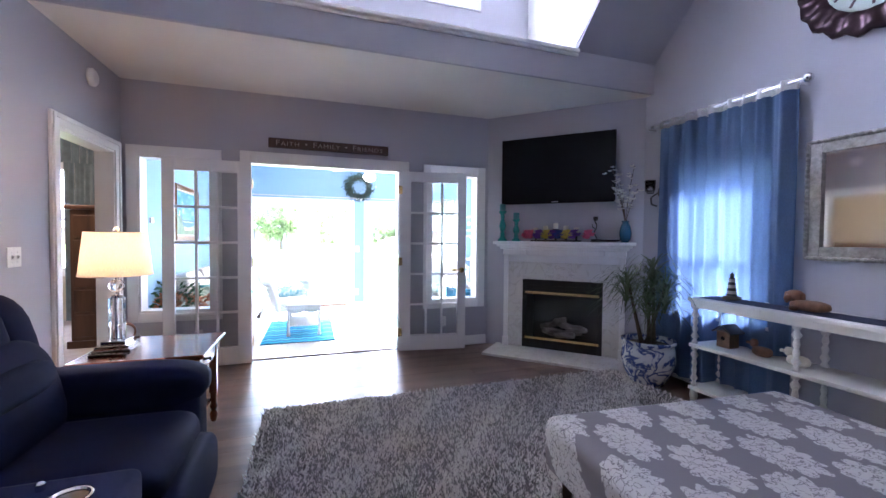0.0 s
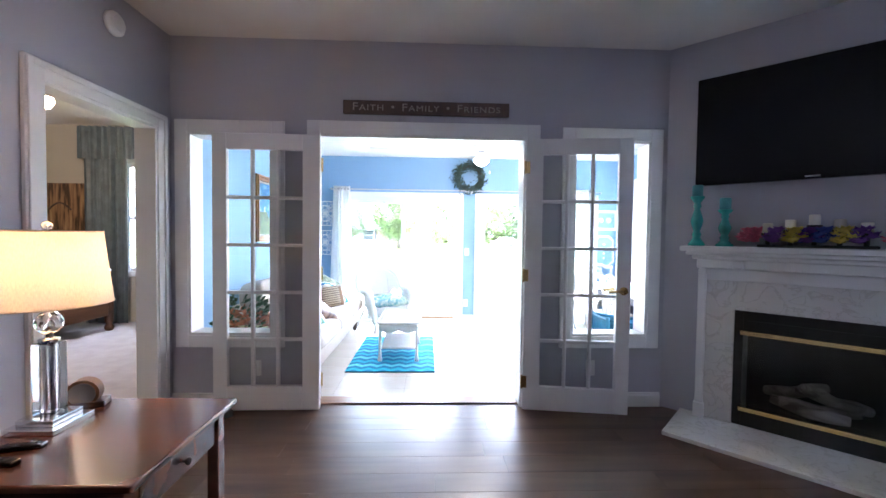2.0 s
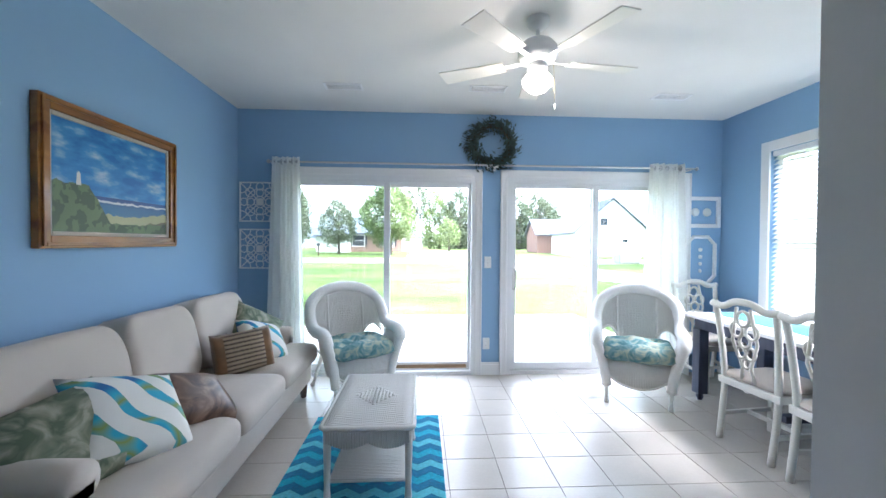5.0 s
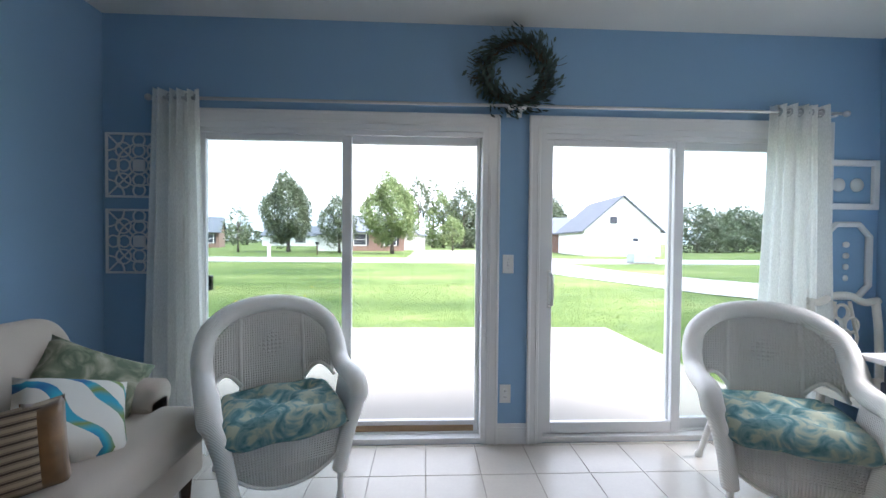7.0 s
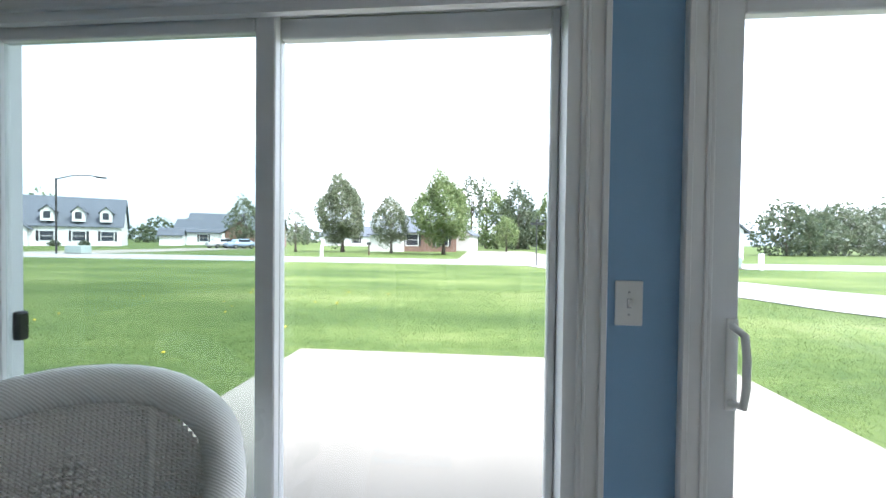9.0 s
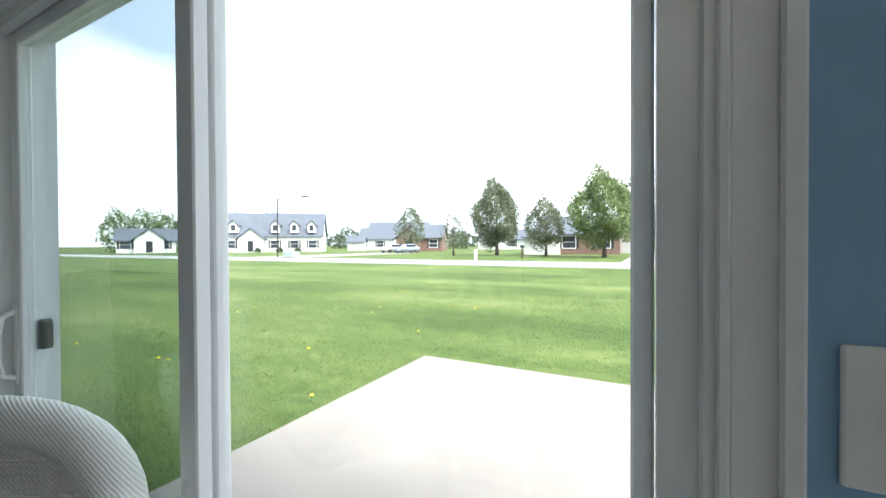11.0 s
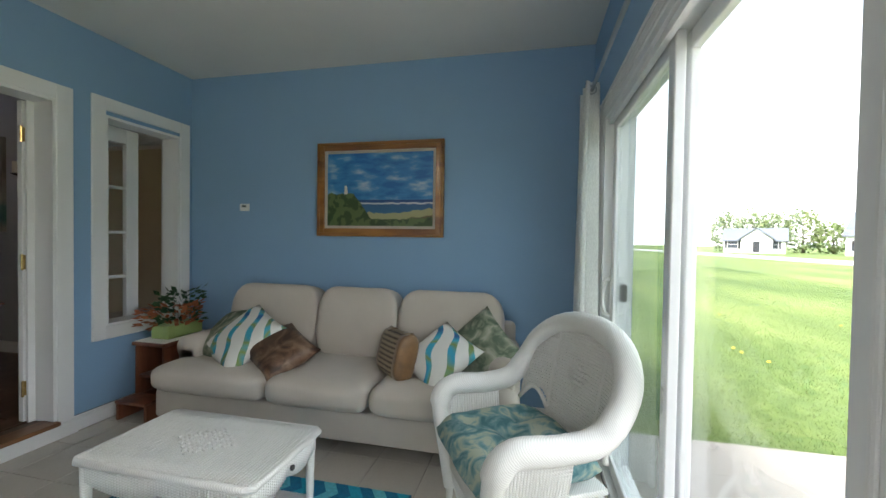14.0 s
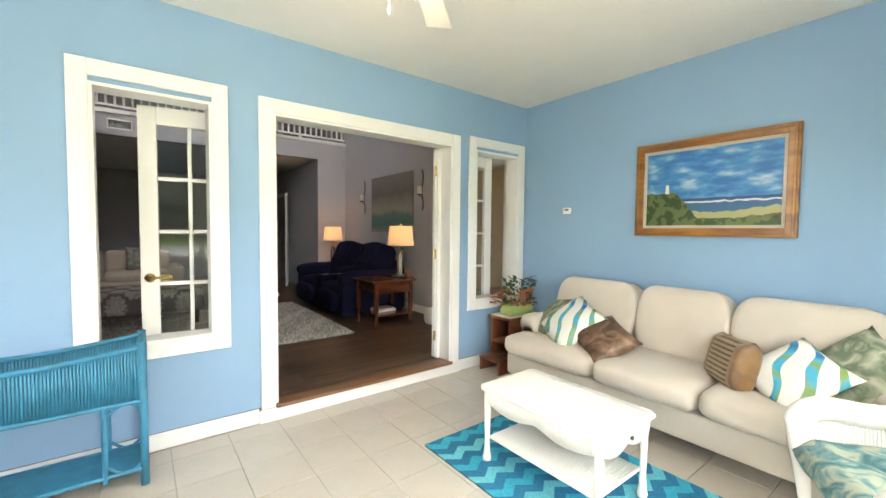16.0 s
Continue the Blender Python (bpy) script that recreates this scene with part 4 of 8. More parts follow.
for a, b_ in (((-ww / 2 + 0.012, -hh / 2 + 0.012), (ww / 2 - 0.012, -hh / 2 + 0.012)), ((-ww / 2 + 0.012, hh / 2 - 0.012), (ww / 2 - 0.012, hh / 2 - 0.012)), ((-ww / 2 + 0.012, -hh / 2 + 0.012), (-ww / 2 + 0.012, hh / 2 - 0.012)), ((ww / 2 - 0.012, -hh / 2 + 0.012), (ww / 2 - 0.012, hh / 2 - 0.012))):
    L = math.dist(a, b_)
    n = int(L / 0.018)
    pts = [(-0.045, a[0] + (b_[0] - a[0]) * i / n, a[1] + (b_[1] - a[1]) * i / n) for i in range(n + 1)]
    part("rope_edge", tube(B(), pts, 0.014, 8, taper=[0.75 + 0.35 * (i % 2) for i in range(n + 1)]), SILVER, mir)

clk = thing("wall_clock", "round wall clock with a scalloped dark metal rim and green dial", "clock", pose(RX, -2.95, 2.95))
bm = B()
n = 72
RIM = surface("dark_bronze", (0.045, 0.025, 0.03), 0.3, metal=0.8, var=0.3, scale=14, bump=0.1)
rings = []
for r, x in ((0.24, -0.02), (0.28, -0.055), (0.34, -0.035), (0.385, -0.05), (0.39, -0.02), (0.38, 0.0)):
    row = []
    for i in range(n):
        a = 2 * math.pi * i / n
        rr = r * (1 + (0.035 * math.cos(18 * a) if r > 0.27 else 0))
        row.append(bm.verts.new((x + (0.012 * math.cos(18 * a) if 0.27 < r < 0.39 else 0), rr * math.cos(a), rr * math.sin(a))))
    rings.append(row)
for a, b_ in zip(rings, rings[1:]):
    for i in range(n):
        bm.faces.new((a[i], a[(i + 1) % n], b_[(i + 1) % n], b_[i]))
part("rim", bm, RIM, clk, smooth=True)
part("dial", moved(lathe(B(), [(0.245, 0), (0.245, 0.02)], 40), pose(-0.005, 0, 0, 0, -90)), surface("sage_dial", (0.36, 0.42, 0.38), 0.6, var=0.12, scale=8), clk, "pale green dial")
for k in range(12):
    a = radians(30 * k)
    part("hour_mark", moved(boxed(-0.026, -0.0245, -0.008, 0.008, 0.17, 0.225), Matrix.Rotation(a, 4, "X")), RIM, clk)
part("clock_hand", moved(boxed(-0.029, -0.027, -0.006, 0.006, -0.02, 0.13), Matrix.Rotation(1.1, 4, "X")), RIM, clk)
part("clock_hand", moved(boxed(-0.031, -0.029, -0.004, 0.004, -0.02, 0.19), Matrix.Rotation(-2.3, 4, "X")), RIM, clk)

# ---- white console table and what stands on it ----
con = thing("console_table", "white painted console table with turned posts and a lower shelf", "console table", pose(2.69, -2.07, 0))
L, D, H = 1.45, 0.34, 0.83
part("top", box(boxed(-0.012, D + 0.01, -L - 0.012, 0.012, H - 0.028, H, 0.006), 0.005, D - 0.005, -L + 0.005, -0.005, H - 0.075, H - 0.028), WICKER, con)
part("shelf", boxed(0.0, D, -L, 0, 0.44, 0.468, 0.005), WICKER, con)
part("shelf", boxed(0.0, D, -L, 0, 0.10, 0.128, 0.005), WICKER, con)


def post_profile(z0, z1, r=0.022):
    h = z1 - z0
    return [(r, z0), (r, z0 + 0.06 * h), (r * 0.5, z0 + 0.1 * h), (r * 1.25, z0 + 0.2 * h), (r * 0.6, z0 + 0.3 * h), (r * 0.9, z0 + 0.42 * h), (r * 0.55, z0 + 0.5 * h), (r * 0.9, z0 + 0.58 * h), (r * 0.6, z0 + 0.7 * h), (r * 1.25, z0 + 0.8 * h), (r * 0.5, z0 + 0.9 * h), (r, z0 + 0.94 * h), (r, z1)]


for x in (0.03, D - 0.03):
    for y in (-0.03, -L / 2, -L + 0.03):
        part("leg", lathe(lathe(lathe(B(), post_profile(0.468, H - 0.075), 12, x, y), post_profile(0.128, 0.44), 12, x, y), [(0.02, 0.0), (0.03, 0.05), (0.022, 0.1)], 12, x, y), WICKER, con, smooth=True)


def lighthouse():
    r = thing("lighthouse_figurine", "small black and white striped lighthouse figurine", "figurine", pose(2.86, -2.28, 0.831))
    part("rock", cushion(B(), 0.13, 0.11, 0.035, pose(0, 0, 0.018), 0.7, 8), STEM, r, smooth=True)
    for i in range(6):
        z, k = 0.03 + i * 0.022, 0.036 - 0.003 * i
        part("tower_band", lathe(B(), [(k, z), (k - 0.003, z + 0.022)], 14), WICKER if i % 2 else IRON, r)
    part("lantern", lathe(B(), [(0.022, 0.162), (0.024, 0.17), (0.012, 0.172), (0.012, 0.19), (0.018, 0.192), (0.002, 0.215)], 12), IRON, r)


lighthouse()
TAN = surface("brown_carved_wood", (0.20, 0.10, 0.05), 0.55, var=0.3, scale=25, bump=0.3)
dog = thing("spaniel_figurine", "brown carved dog figurine lying on the console", "figurine", pose(2.86, -2.78, 0.831))
bm = cushion(B(), 0.10, 0.22, 0.07, pose(0, 0, 0.04), 0.75, 9)
cushion(bm, 0.085, 0.085, 0.08, pose(0, 0.085, 0.095), 0.9, 8)
cushion(bm, 0.05, 0.05, 0.045, pose(-0.035, 0.10, 0.08), 0.9, 6)
cushion(bm, 0.03, 0.03, 0.08, pose(0.0, 0.13, 0.08), 0.9, 6)
cushion(bm, 0.03, 0.03, 0.08, pose(0.0, 0.04, 0.08), 0.9, 6)
cushion(bm, 0.10, 0.035, 0.035, pose(-0.04, 0.06, 0.02), 0.9, 6)
tagged(link("spaniel_body", bm, TAN, dog, True))
runner = thing("table_runner", "dark blue woven runner along the console top", "table runner", pose(2.69, -2.07, H + 0.0005))
part("cloth", boxed(0.06, D - 0.06, -L + 0.02, -0.03, 0, 0.003), surface("navy_woven", (0.03, 0.04, 0.09), 0.9, var=0.4, scale=60, bump=0.5), runner)
bird = thing("birdhouse", "small weathered brown birdhouse with a pitched roof", "birdhouse", pose(2.86, -2.26, 0.469))
part("box", boxed(-0.05, 0.05, -0.05, 0.05, 0, 0.12), TAN, bird)
rf = B()
for s in (-1, 1):
    moved_ = boxed(-0.075, 0.075, 0, 0.09, 0, 0.01)
    moved(moved_, pose(0, 0, 0.165, -38 if s > 0 else 38, 0, 0) if s > 0 else pose(0, 0, 0.165, 38, 0, 0) @ pose(0, -0.09, 0))
    tmp = bpy.data.meshes.new("tmp")
    moved_.to_mesh(tmp)
    rf.from_mesh(tmp)
    bpy.data.meshes.remove(tmp)
    moved_.free()
part("roof", rf, DARKWOOD, bird)
# no hole is cut: a black disc paints the dark inside
part("entrance_shade", moved(lathe(B(), [(0.015, 0), (0.015, 0.002)], 12), pose(-0.0505, 0, 0.07, 0, -90)), BLACK, bird)
for y, nm, lab in ((-2.52, "shell_figurine", "small brown carved figurine on the shelf"), (-2.74, "duck_figurine", "pale carved duck figurine on the shelf")):
    r = thing(nm, lab, "figurine", pose(2.84, y, 0.469))
    bm = cushion(B(), 0.07, 0.13, 0.07, pose(0, 0, 0.036), 0.8, 9)
    cushion(bm, 0.045, 0.05, 0.06, pose(0, 0.055, 0.085), 0.9, 7)
    tube(bm, [(0, 0.075, 0.085), (0, 0.105, 0.08)], 0.012, 6)
    tagged(link("carved_body", bm, TAN if y > -2.6 else WAX, r, True))


# ---- potted plant ----
def blue_white():
    m, nt, b = nodes_of("blue_white_porcelain")
    v = coords(nt)
    n = add(nt, "ShaderNodeTexNoise", Scale=9.0, Detail=5.0, Distortion=1.2)
    nt.links.new(v, n.inputs["Vector"])
    c = ramp(nt, n.outputs["Fac"], [(0.44, (0.62, 0.64, 0.66)), (0.49, (0.05, 0.08, 0.24)), (0.55, (0.10, 0.14, 0.34)), (0.60, (0.62, 0.64, 0.66))])
    nt.links.new(c, b.inputs["Base Color"])
    b.inputs["Roughness"].default_value = 0.15
    return m


LEAF = surface("thin_green_leaf", (0.07, 0.10, 0.035), 0.6, var=0.35, scale=12)
plant = thing("potted_palm", "grassy ponytail palm in a blue and white porcelain pot", "potted plant", pose(2.70, -1.66, 0))
pot = part("pot", lathe(B(), [(0.13, 0.0), (0.15, 0.03), (0.20, 0.12), (0.225, 0.22), (0.215, 0.32), (0.205, 0.355), (0.225, 0.375), (0.225, 0.395), (0.20, 0.395), (0.195, 0.34)], 32), blue_white(), plant, "blue and white porcelain pot", smooth=True)
part("soil", lathe(B(), [(0.19, 0.33), (0.19, 0.345)], 24), STEM, plant)
rnd = random.Random(11)
for k, (bx, by, tx, ty, h) in enumerate(((-0.05, 0.02, -0.16, 0.10, 0.62), (0.02, -0.04, 0.02, -0.02, 0.72), (0.03, 0.05, 0.10, -0.08, 0.55), (-0.02, -0.03, -0.07, -0.06, 0.50))):
    pts = [(bx + (tx - bx) * i / 5, by + (ty - by) * i / 5, 0.34 + h * i / 5) for i in range(6)]
    part("stem", tube(B(), pts, 0.016, 7, taper=[1.5, 1.1, 0.9, 0.8, 0.75, 0.7]), STEM, plant, "bare grey-brown stem", smooth=True)
    bm = B()
    for q in range(95):
        a, L_, rise = rnd.random() * 6.283, 0.24 + 0.30 * rnd.random(), rnd.uniform(0.05, 0.60)
        base = Vector(pts[-1]) + Vector((0, 0, -0.26 * rnd.random()))
        d = Vector((math.cos(a), math.sin(a), 0))
        side = Vector((-d.y, d.x, 0)) * 0.0075
        last = None
        for i in range(6):
            u = i / 5
            p = base + d * L_ * u * 0.85 + Vector((0, 0, rise * u - (rise * 0.6 + 0.42 * L_) * u * u))
            w = side * (1 - 0.8 * u)
            cur_ = (bm.verts.new(p - w), bm.verts.new(p + w))
            if last:
                bm.faces.new((last[0], last[1], cur_[1], cur_[0]))
            last = cur_
    part("leaf_tuft", bm, LEAF, plant, "long drooping grassy leaves")


# ---- ottoman ----
def math_node(nt, op, a, b=None):
    n = nt.nodes.new("ShaderNodeMath")
    n.operation = op
    for i, v in enumerate((a, b)):
        if v is None:
            continue
        if isinstance(v, (int, float)):
            n.inputs[i].default_value = v
        else:
            nt.links.new(v, n.inputs[i])
    return n.outputs[0]


def damask():
    """Pale feathered medallions in staggered rows on grey linen."""
    m, nt, b = nodes_of("grey_damask")
    tc = nt.nodes.new("ShaderNodeTexCoord")
    rough = add(nt, "ShaderNodeTexNoise", Scale=22.0, Detail=4.0)
    nt.links.new(tc.outputs["Object"], rough.inputs["Vector"])
    fine = add(nt, "ShaderNodeTexNoise", Scale=38.0, Detail=2.0)
    nt.links.new(tc.outputs["Object"], fine.inputs["Vector"])
    sep = nt.nodes.new("ShaderNodeSeparateXYZ")
    nt.links.new(tc.outputs["Object"], sep.inputs[0])
    hz = math_node(nt, "SUBTRACT", sep.outputs["Y"], math_node(nt, "MULTIPLY", sep.outputs["Z"], 0.9))
    def motif(ox, oy):
        fx = math_node(nt, "SUBTRACT", math_node(nt, "FRACT", math_node(nt, "ADD", math_node(nt, "DIVIDE", sep.outputs["X"], 0.34), ox + 20)), 0.5)
        fy = math_node(nt, "SUBTRACT", math_node(nt, "FRACT", math_node(nt, "ADD", math_node(nt, "DIVIDE", hz, 0.46), oy + 20)), 0.5)
        px, py = math_node(nt, "MULTIPLY", fx, 0.34), math_node(nt, "MULTIPLY", fy, 0.46)
        ang = math_node(nt, "ARCTAN2", px, py)
        r = math_node(nt, "SQRT", math_node(nt, "ADD", math_node(nt, "MULTIPLY", math_node(nt, "MULTIPLY", px, px), 2.2), math_node(nt, "MULTIPLY", py, py)))
        lobes = math_node(nt, "MULTIPLY", math_node(nt, "ABSOLUTE", math_node(nt, "SINE", math_node(nt, "MULTIPLY", ang, 6.0))), 0.035)
        edge = math_node(nt, "ADD", math_node(nt, "ADD", lobes, 0.125), math_node(nt, "MULTIPLY", math_node(nt, "SUBTRACT", rough.outputs["Fac"], 0.5), 0.09))
        veins = math_node(nt, "GREATER_THAN", math_node(nt, "ABSOLUTE", math_node(nt, "SUBTRACT", fine.outputs["Fac"], 0.5)), 0.022)
        return math_node(nt, "MULTIPLY", math_node(nt, "LESS_THAN", r, edge), veins)
    both = math_node(nt, "MAXIMUM", motif(0, 0), motif(0.5, 0.5))
    mix = nt.nodes.new("ShaderNodeMix")
    mix.data_type = "RGBA"
    nt.links.new(both, mix.inputs["Factor"])
    mix.inputs[6].default_value, mix.inputs[7].default_value = (0.155, 0.145, 0.158, 1), (0.43, 0.42, 0.415, 1)
    weave = add(nt, "ShaderNodeTexNoise", Scale=420.0, Detail=2.0)
    nt.links.new(tc.outputs["Object"], weave.inputs["Vector"])
    nt.links.new(mix.outputs[2], b.inputs["Base Color"])
    b.inputs["Roughness"].default_value = 0.85
    bumped(nt, b, weave.outputs["Fac"], 0.4, 0.002)
    return m


ott = thing("ottoman", "large square ottoman in grey and ivory damask on dark wooden legs", "ottoman", pose(1.55, -3.38, 0, 0, 0, -4))
bm = boxed(-0.72, 0.72, -0.50, 0.50, 0.20, 0.46, 0.055, 5)
for v in bm.verts:
    if v.co.z > 0.4:
        v.co.z += 0.018 * (1 - (v.co.x / 0.72) ** 2) * (1 - (v.co.y / 0.5) ** 2)
part("upholstery", bm, damask(), ott, smooth=True)
for x in (-0.63, 0.63):
    for y in (-0.41, 0.41):
        part("leg", lathe(B(), [(0.022, 0), (0.026, 0.03), (0.034, 0.21)], 4, x, y), DARKWOOD, ott)


# ---- shag rug with an ivory trellis ----
def shag(x0, x1, y0, y1, z, count, seed=3):
    rs = np.random.RandomState(seed)
    x, y = rs.uniform(x0, x1, count), rs.uniform(y0, y1, count)
    a, lean, h = rs.uniform(0, 6.283, count), rs.uniform(0.008, 0.034, count), rs.uniform(0.018, 0.040, count)
    w = rs.uniform(0.007, 0.014, count)
    b = rs.uniform(0, 6.283, count)
    tip = np.stack([x + lean * np.cos(a), y + lean * np.sin(a), z + h], 1)
    base = [np.stack([x + w * np.cos(b + k * 2.094), y + w * np.sin(b + k * 2.094), np.full(count, z)], 1) for k in range(3)]
    verts = np.concatenate([*base, tip])
    i = np.arange(count)
    faces = np.concatenate([np.stack([i + k * count, i + ((k + 1) % 3) * count, i + 3 * count], 1) for k in range(3)])
    # curved lattice lines
    u, v = (x - x0) / 0.62, (y - y0) / 0.74
    def near(s):
        t = u + s * (v + 0.10 * np.sin(2 * np.pi * (u + s * v)) )
        return np.abs(t - np.round(t)) < 0.05
    line, luck = near(1) | near(-1), rs.uniform(0, 1, count)
    pale = np.where(line, luck < 0.74, luck < 0.46)
    me = bpy.data.meshes.new("pile")
    me.from_pydata(verts.tolist(), [], faces.tolist())
    me.polygons.foreach_set("material_index", np.tile(pale.astype(int), 3).tolist())
    return me


SHAG_GREY = surface("grey_shag_yarn", (0.25, 0.24, 0.245), 0.95, var=0.5, scale=90, bump=0.0, sheen=0.3)
SHAG_IVORY = surface("ivory_shag_yarn", (0.66, 0.64, 0.61), 0.95, var=0.2, scale=90, bump=0.0, sheen=0.3)
rug = thing("shag_rug", "grey shag rug with an ivory trellis pattern on the oak floor", "rug")
part("backing", boxed(-0.50, 2.60, -3.75, -1.33, 0.0005, 0.009, 0.003, 1), SHAG_GREY, rug)
me = shag(-0.50, 2.60, -3.75, -1.33, 0.007, 80000)
me.materials.append(SHAG_GREY)
me.materials.append(SHAG_IVORY)
pile = new("pile", me)
pile.parent = rug
tagged(pile, "long tufted grey and ivory pile", kind="stuff")

# ---- navy reclining loveseat ----
sofa = thing("reclining_loveseat", "navy blue suede reclining loveseat with a cupholder console", "loveseat", pose(-1.20, -3.07, 0))
# local: back towards -x, front +x, length along y
part("base", boxed(-0.48, 0.50, -0.98, 0.98, 0.03, 0.30, 0.03, 3), NAVY, sofa, smooth=True)
for s in (-1, 1):
    bm = cushion(B(), 0.74, 0.66, 0.22, pose(0.16, s * 0.50, 0.37), 0.3, 14)
    cushion(bm, 0.20, 0.66, 0.30, pose(0.50, s * 0.50, 0.22), 0.4, 12)
    part("seat_cushion", bm, NAVY, sofa, smooth=True)
    bm = cushion(B(), 0.36, 0.68, 0.50, pose(-0.18, s * 0.50, 0.60, 0, -14), 0.4, 14)
    cushion(bm, 0.34, 0.46, 0.42, pose(-0.28, s * 0.49, 0.84, 0, -14), 0.5, 14)
    for d in (-0.26, 0.26):
        cushion(bm, 0.32, 0.24, 0.46, pose(-0.27, s * 0.49 + d, 0.80, 0, -14), 0.6, 12)
    cushion(bm, 0.16, 0.52, 0.14, pose(-0.07, s * 0.50, 0.70, 0, -14), 0.55, 12)
    part("back_cushion", bm, NAVY, sofa, smooth=True)
    bm = cushion(B(), 1.02, 0.22, 0.22, pose(0.02, s * 0.90, 0.55), 0.35, 14)
    box(bm, -0.46, 0.50, s * 0.90 - 0.09, s * 0.90 + 0.09, 0.06, 0.55, 0.03, 3)
    part("arm", bm, NAVY, sofa, smooth=True)
part("back_panel", boxed(-0.52, -0.40, -0.97, 0.97, 0.05, 0.78, 0.04, 3), NAVY, sofa, smooth=True)
bm = boxed(0.0, 0.50, -0.155, 0.155, 0.10, 0.53, 0.03, 3)
cushion(bm, 0.42, 0.30, 0.18, pose(-0.10, 0, 0.56), 0.4, 12)
con2 = part("console", bm, NAVY, sofa, "padded centre console", smooth=True)
for x in (0.16, 0.37):
    part("cup_holder", lathe(B(), [(0.048, 0.531), (0.056, 0.535), (0.056, 0.541), (0.046, 0.541), (0.044, 0.50), (0.01, 0.498)], 24, x, 0.0, closed=False), CHROME, con2, "chrome cupholder ring", smooth=True)
    # flat black disc just under the rim: the hollow's shade as colour
    part("well_shade", lathe(B(), [(0.044, 0.5355), (0.001, 0.536)], 24, x, 0.0), BLACK, con2)
part("release_button", lathe(B(), [(0.012, 0.53), (0.012, 0.55), (0.008, 0.553)], 12, 0.265, 0.08), CHROME, con2)

# ---- cherry end table, lamps ----
def end_table(m, label):
    t = thing("end_table", label, "end table", m, "cherry end tables")
    part("tabletop", box(boxed(-0.36, 0.36, -0.34, 0.34, 0.585, 0.61, 0.009, 3), -0.335, 0.335, -0.315, 0.315, 0.572, 0.585, 0.004), CHERRY, t)
    bm = boxed(-0.30, 0.285, -0.30, -0.28, 0.44, 0.572)
    box(bm, -0.30, 0.285, 0.28, 0.30, 0.44, 0.572)
    box(bm, -0.30, -0.28, -0.28, 0.28, 0.44, 0.572)
    part("apron", bm, CHERRY, t)
    dr = part("drawer", box(boxed(0.285, 0.30, -0.255, 0.255, 0.45, 0.565, 0.004), 0.30, 0.306, -0.23, 0.23, 0.468, 0.548, 0.003), CHERRY, t)
    part("pull", moved(lathe(B(), [(0.006, 0), (0.006, 0.012), (0.014, 0.02), (0.012, 0.028)], 12), pose(0.306, 0, 0.508, 0, 90)), IRON, dr, "small dark drawer pull", smooth=True)
    for x in (-0.285, 0.285):
        for y in (-0.285, 0.285):
            bm = boxed(x - 0.026, x + 0.026, y - 0.026, y + 0.026, 0.20, 0.572, 0.003, 1)
            lathe(bm, [(0.018, 0.0), (0.024, 0.02), (0.030, 0.05), (0.016, 0.075), (0.028, 0.10), (0.028, 0.11), (0.02, 0.13), (0.025, 0.20)], 14, x, y)
            part("leg", bm, CHERRY, t)
    part("shelf", boxed(-0.27, 0.27, -0.27, 0.27, 0.145, 0.165, 0.004), CHERRY, t)
    return t


end_table(pose(-1.08, -1.61, 0) @ Matrix.Diagonal((0.89, 0.88, 1, 1)), "cherry wood end table with one drawer and turned feet")
CRYSTAL = glass("lead_crystal")


def linen_shade():
    m = translucent("cream_lamp_shade", (0.78, 0.66, 0.52), 0.30, 0.9, 260)
    return m


SHADE = linen_shade()
BULB = glow("lit_bulb", (1.0, 0.72, 0.40), 2)


